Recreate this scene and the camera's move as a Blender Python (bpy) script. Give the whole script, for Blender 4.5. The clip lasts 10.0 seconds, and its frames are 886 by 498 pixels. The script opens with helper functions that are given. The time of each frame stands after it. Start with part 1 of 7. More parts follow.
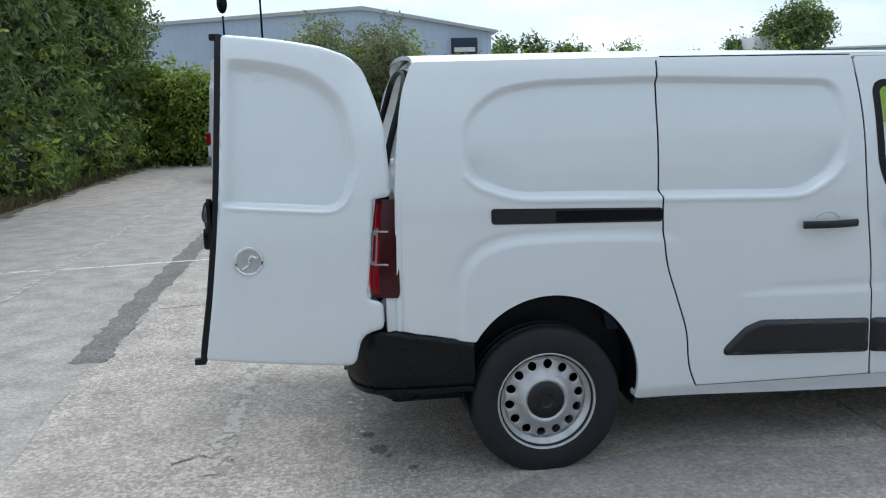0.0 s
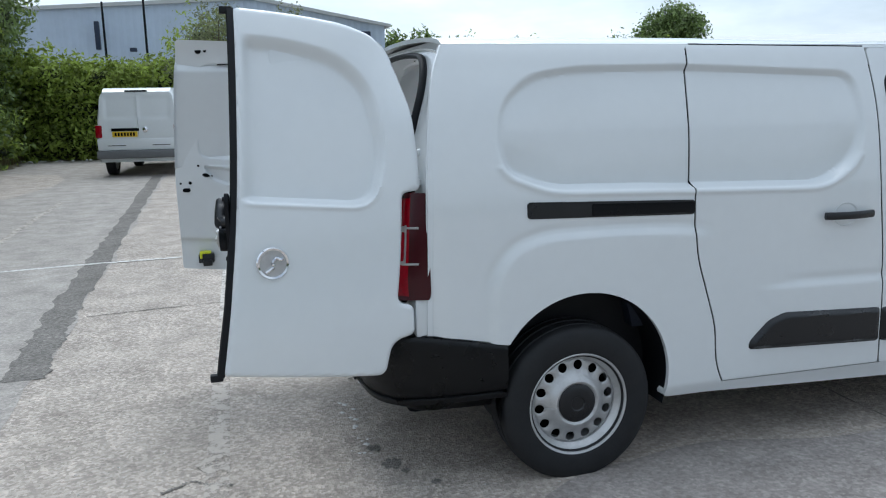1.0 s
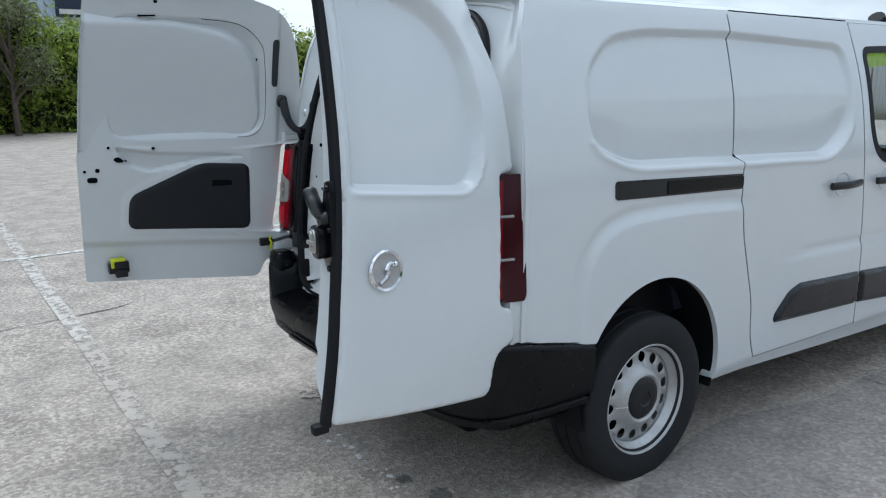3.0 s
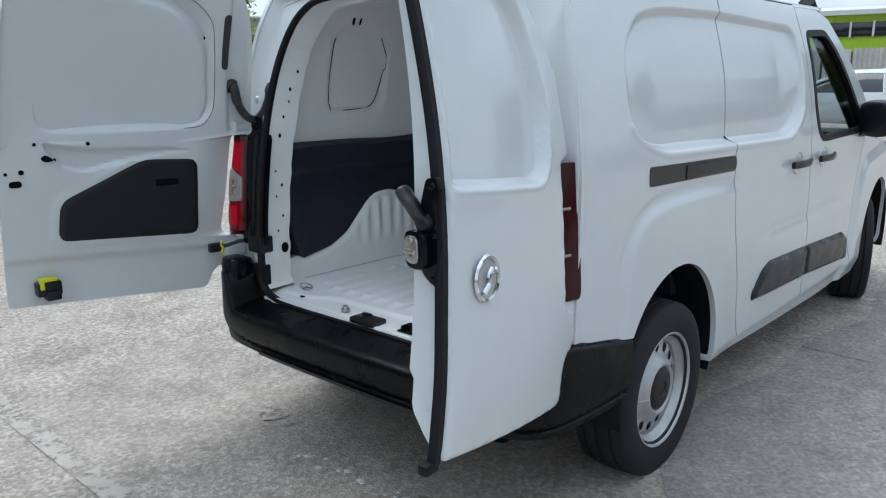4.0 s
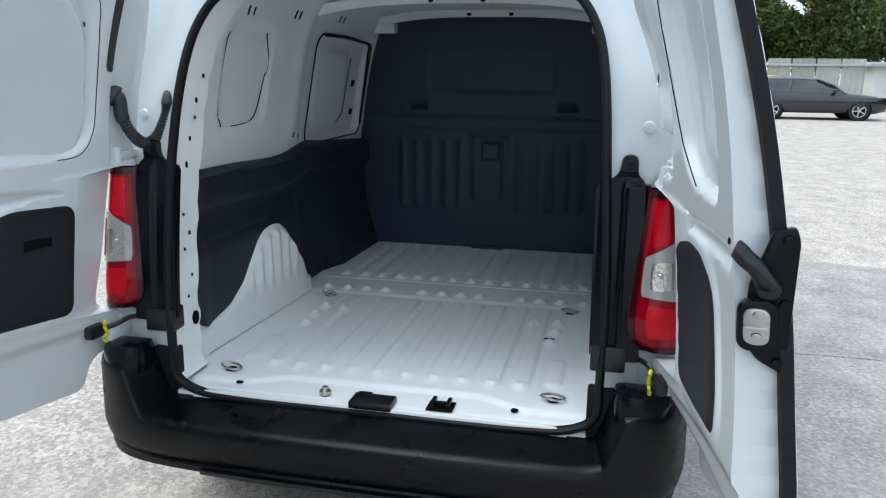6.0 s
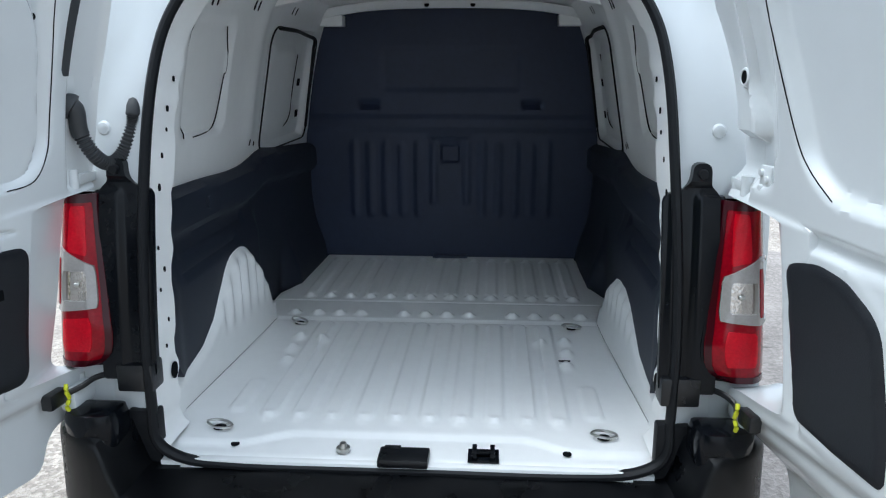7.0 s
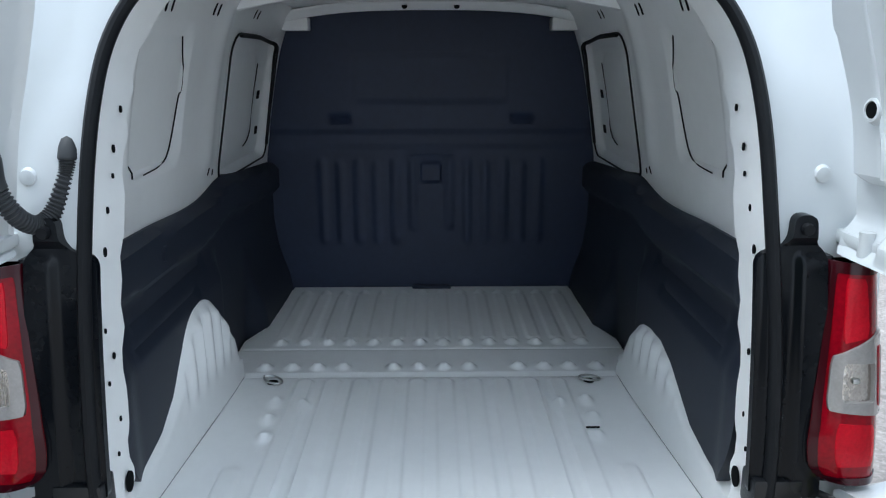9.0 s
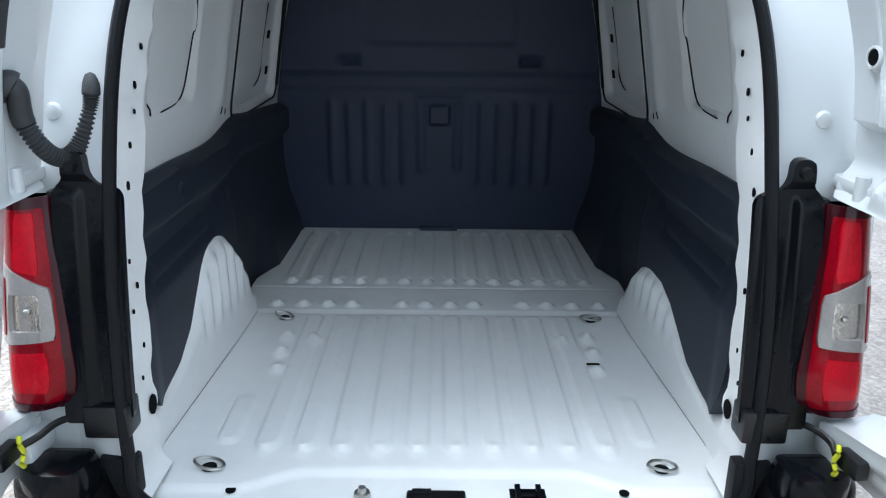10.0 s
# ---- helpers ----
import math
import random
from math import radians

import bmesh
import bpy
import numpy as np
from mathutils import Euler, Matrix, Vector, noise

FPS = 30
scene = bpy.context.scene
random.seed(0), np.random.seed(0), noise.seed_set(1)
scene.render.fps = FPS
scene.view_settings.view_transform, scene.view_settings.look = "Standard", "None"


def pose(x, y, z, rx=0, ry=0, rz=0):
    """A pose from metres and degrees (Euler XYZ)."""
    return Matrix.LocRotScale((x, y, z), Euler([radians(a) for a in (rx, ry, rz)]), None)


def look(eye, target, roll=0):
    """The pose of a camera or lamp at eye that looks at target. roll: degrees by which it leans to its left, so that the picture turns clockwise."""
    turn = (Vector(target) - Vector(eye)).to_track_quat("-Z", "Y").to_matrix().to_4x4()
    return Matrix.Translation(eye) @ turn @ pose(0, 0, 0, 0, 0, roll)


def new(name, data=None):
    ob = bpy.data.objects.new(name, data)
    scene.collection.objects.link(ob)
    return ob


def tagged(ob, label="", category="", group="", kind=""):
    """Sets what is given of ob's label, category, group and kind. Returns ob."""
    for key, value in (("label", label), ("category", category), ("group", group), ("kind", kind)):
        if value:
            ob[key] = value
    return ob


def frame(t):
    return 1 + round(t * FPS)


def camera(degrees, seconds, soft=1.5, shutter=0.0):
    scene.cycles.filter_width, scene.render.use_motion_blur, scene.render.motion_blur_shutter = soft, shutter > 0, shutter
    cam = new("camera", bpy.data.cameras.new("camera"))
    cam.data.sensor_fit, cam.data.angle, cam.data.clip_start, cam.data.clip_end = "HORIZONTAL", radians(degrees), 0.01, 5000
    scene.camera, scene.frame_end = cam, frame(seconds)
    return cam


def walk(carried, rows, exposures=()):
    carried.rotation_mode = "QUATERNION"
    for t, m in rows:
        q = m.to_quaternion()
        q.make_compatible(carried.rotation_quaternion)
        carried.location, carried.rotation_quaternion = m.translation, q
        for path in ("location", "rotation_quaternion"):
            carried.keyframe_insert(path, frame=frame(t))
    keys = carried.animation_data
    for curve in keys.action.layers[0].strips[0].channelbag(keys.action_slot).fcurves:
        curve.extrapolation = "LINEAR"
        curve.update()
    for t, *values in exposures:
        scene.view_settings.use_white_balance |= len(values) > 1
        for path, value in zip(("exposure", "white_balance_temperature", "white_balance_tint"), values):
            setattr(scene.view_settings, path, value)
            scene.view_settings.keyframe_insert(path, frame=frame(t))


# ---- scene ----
cam = camera(59.5, 10.0, 1.15)
PATH = [
    (0, (-0.048, -0.074, 1.585), (0.199, 1.879, 1.235), -1.7),
    (0.5, (-0.271, 0.091, 1.571), (0.107, 2.023, 1.218), -1.2),
    (1, (-0.573, 0.277, 1.563), (-0.041, 2.169, 1.195), -1.1),
    (1.5, (-0.799, 0.497, 1.536), (-0.127, 2.34, 1.148), -0.7),
    (2, (-1.023, 0.76, 1.541), (-0.207, 2.541, 1.142), -0.1),
    (2.5, (-1.285, 1.012, 1.518), (-0.304, 2.707, 1.111), 0.0),
    (2.7, (-1.373, 1.107, 1.523), (-0.325, 2.761, 1.112), -0.2),
    (3.8, (-1.728, 1.782, 1.512), (-0.325, 3.131, 1.052), -0.3),
    (4, (-1.805, 1.921, 1.509), (-0.334, 3.197, 1.049), -0.4),
    (4.5, (-1.922, 2.238, 1.522), (-0.306, 3.323, 1.062), -0.3),
    (5, (-1.927, 2.611, 1.517), (-0.189, 3.488, 1.055), 0.1),
    (5.5, (-1.906, 2.94, 1.505), (-0.071, 3.59, 1.049), 0.4),
    (5.7, (-1.906, 3.091, 1.516), (-0.039, 3.646, 1.063), 0.5),
    (6.8, (-1.671, 3.656, 1.525), (0.265, 3.827, 1.052), 0.3),
    (7, (-1.628, 3.721, 1.532), (0.311, 3.849, 1.061), -0.0),
    (7.5, (-1.517, 3.864, 1.549), (0.434, 3.891, 1.109), -0.7),
    (8, (-1.406, 3.916, 1.569), (0.55, 3.884, 1.149), -0.6),
    (8.5, (-1.285, 3.919, 1.578), (0.666, 3.881, 1.143), -0.2),
    (9, (-1.218, 3.92, 1.587), (0.723, 3.896, 1.103), -0.1),
    (9.5, (-1.234, 3.926, 1.586), (0.689, 3.911, 1.037), 0.2),
    (10, (-1.277, 3.931, 1.587), (0.626, 3.918, 0.969), 0.7),
]
EXPOSURES = [(0.0, 0.50, 5750, 5), (2.5, 0.47, 5720, 5), (4.5, 0.61, 5780, 5), (5.5, 0.93, 5780, 5), (7.5, 1.20, 5740, 5), (8.5, 1.24, 5710, 5), (10.0, 1.36, 5690, 5)]
walk(cam, [(t, look(eye, target, roll)) for t, eye, target, roll in PATH], EXPOSURES)

# ---- world, sun ----
world = bpy.data.worlds.new("sky")
scene.world = world
world.use_nodes = True
wn, wl = world.node_tree.nodes, world.node_tree.links
wn.clear()
SUN_EL, SUN_AZ = 66.0, 8.0     # azimuth of the sun clockwise from +y
sky = wn.new("ShaderNodeTexSky")
sky.sky_type, sky.sun_disc = "NISHITA", False
sky.sun_elevation, sky.sun_rotation = radians(SUN_EL), radians(SUN_AZ)
sky.air_density, sky.dust_density = 1.0, 2.5
tc = wn.new("ShaderNodeTexCoord")
mp = wn.new("ShaderNodeMapping")
mp.inputs["Scale"].default_value = (1.0, 1.0, 3.2)
cl = wn.new("ShaderNodeTexNoise")
cl.inputs["Scale"].default_value, cl.inputs["Detail"].default_value, cl.inputs["Roughness"].default_value = 2.3, 6.0, 0.55
rp = wn.new("ShaderNodeValToRGB")
rp.color_ramp.elements[0].position, rp.color_ramp.elements[1].position = 0.33, 0.60
rp.color_ramp.elements[0].color, rp.color_ramp.elements[1].color = (0.45, 0.45, 0.45, 1), (1, 1, 1, 1)
cs = wn.new("ShaderNodeValToRGB")
cs.color_ramp.elements[0].position, cs.color_ramp.elements[1].position = 0.38, 0.72
cs.color_ramp.elements[0].color, cs.color_ramp.elements[1].color = (6.6, 7.0, 7.5, 1), (9.6, 9.8, 10.0, 1)
mx = wn.new("ShaderNodeMixRGB")
bg = wn.new("ShaderNodeBackground")
bg.inputs["Strength"].default_value = 0.094
wo = wn.new("ShaderNodeOutputWorld")
wl.new(tc.outputs["Generated"], mp.inputs["Vector"])
wl.new(mp.outputs["Vector"], cl.inputs["Vector"])
wl.new(cl.outputs["Fac"], rp.inputs["Fac"])
wl.new(cl.outputs["Fac"], cs.inputs["Fac"])
wl.new(rp.outputs["Color"], mx.inputs["Fac"])
wl.new(sky.outputs["Color"], mx.inputs["Color1"])
wl.new(cs.outputs["Color"], mx.inputs["Color2"])
gz = wn.new("ShaderNodeSeparateXYZ")        # an overcast sky is brighter overhead than at the horizon
wl.new(tc.outputs["Generated"], gz.inputs["Vector"])
gr = wn.new("ShaderNodeMapRange")
gr.inputs["From Min"].default_value, gr.inputs["From Max"].default_value = 0.08, 0.9
gr.inputs["To Min"].default_value, gr.inputs["To Max"].default_value = 0.80, 1.35
wl.new(gz.outputs["Z"], gr.inputs["Value"])
sv = wn.new("ShaderNodeVectorMath")
sv.operation = "SCALE"
wl.new(mx.outputs["Color"], sv.inputs[0])
side = wn.new("ShaderNodeMath")              # and brighter on the side of the hidden sun
side.operation = "MULTIPLY_ADD"
side.inputs[1].default_value, side.inputs[2].default_value = 0.28, 1.0
wl.new(gz.outputs["Y"], side.inputs[0])
both = wn.new("ShaderNodeMath")
both.operation = "MULTIPLY"
wl.new(gr.outputs["Result"], both.inputs[0])
wl.new(side.outputs[0], both.inputs[1])
wl.new(both.outputs[0], sv.inputs["Scale"])
wl.new(sv.outputs["Vector"], bg.inputs["Color"])
wl.new(bg.outputs["Background"], wo.inputs["Surface"])

sun = new("sun", bpy.data.lights.new("sun", "SUN"))
sun.data.energy, sun.data.angle, sun.data.color = 0.9, radians(40), (1.0, 0.96, 0.9)
SUN_FROM = Vector((math.sin(radians(SUN_AZ)) * math.cos(radians(SUN_EL)), math.cos(radians(SUN_AZ)) * math.cos(radians(SUN_EL)), math.sin(radians(SUN_EL))))
sun.matrix_world = look(SUN_FROM * 50, (0, 0, 0))


# ---- materials ----
def material(name, base, rough=0.5, metal=0.0, vary=0.08, scale=6.0, fine=60.0, bump=0.0, bump_scale=200.0, coat=0.0, transmission=0.0, island=0.0, object_random=0.0, dirt=None, dirt_amount=0.0, specular=0.5, alpha=1.0, ior=1.45, rough_vary=0.0, emission=0.0):
    mat = bpy.data.materials.new(name)
    mat.use_nodes = True
    n, l = mat.node_tree.nodes, mat.node_tree.links
    b = n["Principled BSDF"]
    b.inputs["Roughness"].default_value, b.inputs["Metallic"].default_value = rough, metal
    b.inputs["Coat Weight"].default_value, b.inputs["Coat Roughness"].default_value = coat, 0.06
    b.inputs["Transmission Weight"].default_value, b.inputs["IOR"].default_value = transmission, ior
    b.inputs["Specular IOR Level"].default_value = specular
    b.inputs["Alpha"].default_value = alpha
    co = n.new("ShaderNodeTexCoord")
    n1, n2 = n.new("ShaderNodeTexNoise"), n.new("ShaderNodeTexNoise")
    n1.inputs["Scale"].default_value, n1.inputs["Detail"].default_value = scale, 5.0
    n2.inputs["Scale"].default_value, n2.inputs["Detail"].default_value = fine, 4.0
    l.new(co.outputs["Object"], n1.inputs["Vector"])
    l.new(co.outputs["Object"], n2.inputs["Vector"])
    add = n.new("ShaderNodeMath")
    l.new(n1.outputs["Fac"], add.inputs[0])
    l.new(n2.outputs["Fac"], add.inputs[1])
    last = add.outputs[0]
    if island or object_random:
        src = n.new("ShaderNodeNewGeometry") if island else n.new("ShaderNodeObjectInfo")
        ml = n.new("ShaderNodeMath")
        ml.operation = "MULTIPLY_ADD"
        l.new(src.outputs["Random Per Island" if island else "Random"], ml.inputs[0])
        ml.inputs[1].default_value = (island or object_random) / max(vary, 0.01)
        l.new(last, ml.inputs[2])
        last = ml.outputs[0]
    extra = (island or object_random) / max(vary, 0.01) * 0.5
    mr = n.new("ShaderNodeMapRange")
    mr.inputs["From Min"].default_value, mr.inputs["From Max"].default_value = 0.5 + extra, 1.5 + extra
    mr.inputs["To Min"].default_value, mr.inputs["To Max"].default_value = 1 - vary, 1 + vary
    mr.clamp = False
    l.new(last, mr.inputs["Value"])
    sc = n.new("ShaderNodeVectorMath")
    sc.operation = "SCALE"
    sc.inputs[0].default_value = base
    l.new(mr.outputs["Result"], sc.inputs["Scale"])
    col = sc.outputs["Vector"]
    if dirt:
        n3 = n.new("ShaderNodeTexNoise")
        n3.inputs["Scale"].default_value, n3.inputs["Detail"].default_value, n3.inputs["Roughness"].default_value = scale * 0.7, 8.0, 0.7
        l.new(co.outputs["Object"], n3.inputs["Vector"])
        dr = n.new("ShaderNodeMapRange")
        dr.inputs["From Min"].default_value, dr.inputs["From Max"].default_value = 0.48, 0.72
        dr.inputs["To Max"].default_value = dirt_amount
        l.new(n3.outputs["Fac"], dr.inputs["Value"])
        dm = n.new("ShaderNodeMixRGB")
        dm.inputs["Color2"].default_value = (*dirt, 1)
        l.new(dr.outputs["Result"], dm.inputs["Fac"])
        l.new(col, dm.inputs["Color1"])
        col = dm.outputs["Color"]
    l.new(col, b.inputs["Base Color"])
    if rough_vary:
        rr = n.new("ShaderNodeMapRange")
        rr.inputs["From Min"].default_value, rr.inputs["From Max"].default_value = 0.3, 0.7
        rr.inputs["To Min"].default_value, rr.inputs["To Max"].default_value = rough - rough_vary, rough + rough_vary
        l.new(n1.outputs["Fac"], rr.inputs["Value"])
        l.new(rr.outputs["Result"], b.inputs["Roughness"])
    if bump:
        n4 = n.new("ShaderNodeTexNoise")
        n4.inputs["Scale"].default_value, n4.inputs["Detail"].default_value = bump_scale, 3.0
        l.new(co.outputs["Object"], n4.inputs["Vector"])
        bp = n.new("ShaderNodeBump")
        bp.inputs["Strength"].default_value, bp.inputs["Distance"].default_value = bump, 0.002
        l.new(n4.outputs["Fac"], bp.inputs["Height"])
        l.new(bp.outputs["Normal"], b.inputs["Normal"])
    if emission:
        b.inputs["Emission Strength"].default_value = emission
    return mat


def asphalt(name, base, stone, patch, bump=0.6):
    """Worn tarmac: stones showing in a darker binder, stains at two scales."""
    mat = bpy.data.materials.new(name)
    mat.use_nodes = True
    n, l = mat.node_tree.nodes, mat.node_tree.links
    b = n["Principled BSDF"]
    b.inputs["Roughness"].default_value, b.inputs["Specular IOR Level"].default_value = 0.9, 0.25
    co = n.new("ShaderNodeTexCoord")
    vo = n.new("ShaderNodeTexVoronoi")
    vo.inputs["Scale"].default_value = 62.0
    v2 = n.new("ShaderNodeTexVoronoi")
    v2.inputs["Scale"].default_value = 130.0
    big, mid, speck = n.new("ShaderNodeTexNoise"), n.new("ShaderNodeTexNoise"), n.new("ShaderNodeTexNoise")
    for node, s, d in ((big, 0.35, 6.0), (mid, 3.2, 8.0), (speck, 40.0, 5.0)):
        node.inputs["Scale"].default_value, node.inputs["Detail"].default_value = s, d
        node.inputs["Roughness"].default_value = 0.65
    for node in (vo, v2, big, mid, speck):
        l.new(co.outputs["Object"], node.inputs["Vector"])
    m1 = n.new("ShaderNodeMixRGB")          # binder to stone, by the stones' own random colour
    m1.inputs["Color1"].default_value, m1.inputs["Color2"].default_value = (*base, 1), (*stone, 1)
    sep = n.new("ShaderNodeSeparateColor")
    l.new(vo.outputs["Color"], sep.inputs["Color"])
    mr = n.new("ShaderNodeMapRange")
    mr.inputs["From Min"].default_value, mr.inputs["From Max"].default_value = 0.25, 0.95
    l.new(sep.outputs["Red"], mr.inputs["Value"])
    l.new(mr.outputs["Result"], m1.inputs["Fac"])
    m2 = n.new("ShaderNodeMixRGB")
    m2.inputs["Color2"].default_value = (*patch, 1)
    r2 = n.new("ShaderNodeMapRange")
    r2.inputs["From Min"].default_value, r2.inputs["From Max"].default_value, r2.inputs["To Max"].default_value = 0.42, 0.68, 0.75
    l.new(big.outputs["Fac"], r2.inputs["Value"])
    l.new(r2.outputs["Result"], m2.inputs["Fac"])
    l.new(m1.outputs["Color"], m2.inputs["Color1"])
    m3 = n.new("ShaderNodeMixRGB")
    m3.blend_type = "MULTIPLY"
    m3.inputs["Fac"].default_value = 1.0
    r3 = n.new("ShaderNodeMapRange")
    r3.inputs["From Min"].default_value, r3.inputs["From Max"].default_value = 0.3, 0.7
    r3.inputs["To Min"].default_value, r3.inputs["To Max"].default_value = 0.74, 1.20
    l.new(mid.outputs["Fac"], r3.inputs["Value"])
    l.new(m2.outputs["Color"], m3.inputs["Color1"])
    l.new(r3.outputs["Result"], m3.inputs["Color2"])
    m4 = n.new("ShaderNodeMixRGB")
    m4.blend_type = "MULTIPLY"
    m4.inputs["Fac"].default_value = 1.0
    r4 = n.new("ShaderNodeMapRange")
    r4.inputs["From Min"].default_value, r4.inputs["From Max"].default_value = 0.3, 0.7
    r4.inputs["To Min"].default_value, r4.inputs["To Max"].default_value = 0.78, 1.20
    l.new(speck.outputs["Fac"], r4.inputs["Value"])
    l.new(m3.outputs["Color"], m4.inputs["Color1"])
    l.new(r4.outputs["Result"], m4.inputs["Color2"])
    l.new(m4.outputs["Color"], b.inputs["Base Color"])
    ad = n.new("ShaderNodeMath")
    l.new(vo.outputs["Distance"], ad.inputs[0])
    l.new(v2.outputs["Distance"], ad.inputs[1])
    bp = n.new("ShaderNodeBump")
    bp.inputs["Strength"].default_value, bp.inputs["Distance"].default_value = bump, 0.006
    l.new(ad.outputs[0], bp.inputs["Height"])
    l.new(bp.outputs["Normal"], b.inputs["Normal"])
    return mat


def worn_paint(name, paint, under, cover=0.5):
    """Road paint worn through to the tarmac."""
    mat = material(name, paint, rough=0.8, vary=0.12, scale=9.0, fine=120.0, bump=0.6, bump_scale=150.0)
    n, l = mat.node_tree.nodes, mat.node_tree.links
    b = n["Principled BSDF"]
    src = b.inputs["Base Color"].links[0].from_socket
    no = n.new("ShaderNodeTexNoise")
    no.inputs["Scale"].default_value, no.inputs["Detail"].default_value, no.inputs["Roughness"].default_value = 11.0, 9.0, 0.75
    co = n.new("ShaderNodeTexCoord")
    l.new(co.outputs["Object"], no.inputs["Vector"])
    mr = n.new("ShaderNodeMapRange")
    mr.inputs["From Min"].default_value, mr.inputs["From Max"].default_value = cover - 0.05, cover + 0.07
    l.new(no.outputs["Fac"], mr.inputs["Value"])
    tr = n.new("ShaderNodeBsdfTransparent")
    ms = n.new("ShaderNodeMixShader")
    l.new(mr.outputs["Result"], ms.inputs["Fac"])
    l.new(b.outputs["BSDF"], ms.inputs[1])
    l.new(tr.outputs["BSDF"], ms.inputs[2])
    l.new(ms.outputs["Shader"], n["Material Output"].inputs["Surface"])
    return mat


def leaf_material(name, base, vary=0.5):
    mat = material(name, base, rough=0.55, vary=0.25, scale=0.5, fine=3.0, island=vary, specular=0.35)
    n, l = mat.node_tree.nodes, mat.node_tree.links
    b = n["Principled BSDF"]
    tl = n.new("ShaderNodeBsdfTranslucent")
    l.new(b.inputs["Base Color"].links[0].from_socket, tl.inputs["Color"])
    ms = n.new("ShaderNodeMixShader")
    ms.inputs["Fac"].default_value = 0.48
    l.new(b.outputs["BSDF"], ms.inputs[1])
    l.new(tl.outputs["BSDF"], ms.inputs[2])
    l.new(ms.outputs["Shader"], n["Material Output"].inputs["Surface"])
    return mat


def clear_glass(name, tint, rough=0.0):
    """Thin pane: mostly see-through, with a surface gloss by Fresnel."""
    mat = bpy.data.materials.new(name)
    mat.use_nodes = True
    n, l = mat.node_tree.nodes, mat.node_tree.links
    n.remove(n["Principled BSDF"])
    fr, tr, gl, ms = n.new("ShaderNodeLayerWeight"), n.new("ShaderNodeBsdfTransparent"), n.new("ShaderNodeBsdfGlossy"), n.new("ShaderNodeMixShader")
    fr.inputs["Blend"].default_value = 0.5
    pw, sch = n.new("ShaderNodeMath"), n.new("ShaderNodeMath")
    pw.operation, sch.operation = "POWER", "MULTIPLY_ADD"
    pw.inputs[1].default_value, sch.inputs[1].default_value, sch.inputs[2].default_value = 5.0, 0.5, 0.03
    l.new(fr.outputs["Facing"], pw.inputs[0])
    l.new(pw.outputs[0], sch.inputs[0])
    tr.inputs["Color"].default_value = (*tint, 1)
    gl.inputs["Roughness"].default_value = rough
    l.new(sch.outputs[0], ms.inputs["Fac"])
    l.new(tr.outputs["BSDF"], ms.inputs[1])
    l.new(gl.outputs["BSDF"], ms.inputs[2])
    l.new(ms.outputs["Shader"], n["Material Output"].inputs["Surface"])
    return mat


WHITE = material("white_paint", (0.65, 0.68, 0.695), rough=0.32, coat=0.85, vary=0.025, scale=2.0, fine=18.0, dirt=(0.5, 0.49, 0.46), dirt_amount=0.05)
INNER = material("inner_white_paint", (0.89, 0.90, 0.895), rough=0.38, coat=0.25, vary=0.03, scale=3.0, fine=25.0, dirt=(0.5, 0.5, 0.48), dirt_amount=0.07)
BLACK = material("textured_black_plastic", (0.004, 0.005, 0.007), rough=0.31, vary=0.25, scale=9.0, fine=80.0, bump=0.3, bump_scale=420.0, rough_vary=0.08, specular=0.6)
LINING = material("black_lining", (0.0165, 0.022, 0.036), rough=0.5, vary=0.2, scale=5.0, fine=60.0, bump=0.25, bump_scale=350.0)
CARDBLACK = material("black_door_card", (0.008, 0.010, 0.014), rough=0.5, vary=0.2, scale=5.0, fine=60.0, bump=0.25, bump_scale=350.0)
BULK = material("blue_black_bulkhead", (0.0165, 0.0265, 0.060), rough=0.5, vary=0.15, scale=3.0, fine=40.0)
RUBBER = material("black_rubber", (0.006, 0.007, 0.009), rough=0.55, vary=0.2, scale=20.0, fine=90.0, bump=0.2, bump_scale=300.0, specular=0.3)
TYRE = material("tyre_rubber", (0.008, 0.009, 0.011), rough=0.7, vary=0.3, scale=12.0, fine=90.0, bump=0.4, bump_scale=240.0, dirt=(0.035, 0.033, 0.03), dirt_amount=0.15)
STEEL = material("silver_wheel_paint", (0.50, 0.505, 0.51), rough=0.36, metal=0.5, vary=0.08, scale=12.0, fine=80.0, dirt=(0.12, 0.1, 0.09), dirt_amount=0.3)
CHROME = material("chrome", (0.75, 0.76, 0.78), rough=0.1, metal=1.0, vary=0.04, scale=30.0)
ZINC = material("zinc_plated_steel", (0.5, 0.5, 0.48), rough=0.3, metal=1.0, vary=0.1, scale=40.0)
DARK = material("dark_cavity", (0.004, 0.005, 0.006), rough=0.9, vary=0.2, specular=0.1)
GLOSSY = material("satin_black_metal", (0.004, 0.005, 0.007), rough=0.16, vary=0.1, specular=0.22)
RED = material("red_lens", (0.23, 0.0008, 0.008), rough=0.10, vary=0.4, scale=12.0, fine=120.0, specular=0.3)
REDCORE = material("bright_red_lens_core", (0.50, 0.002, 0.014), rough=0.16, vary=0.25, scale=30.0, fine=160.0, specular=0.25, bump=0.4, bump_scale=160.0)
DEEPRED = material("dark_red_lens", (0.036, 0.0012, 0.005), rough=0.2, specular=0.3, coat=0.2, vary=0.1, scale=20.0)
CLEAR = material("frosted_clear_lens", (0.30, 0.285, 0.275), rough=0.10, coat=0.8, vary=0.15, scale=40.0, fine=200.0)
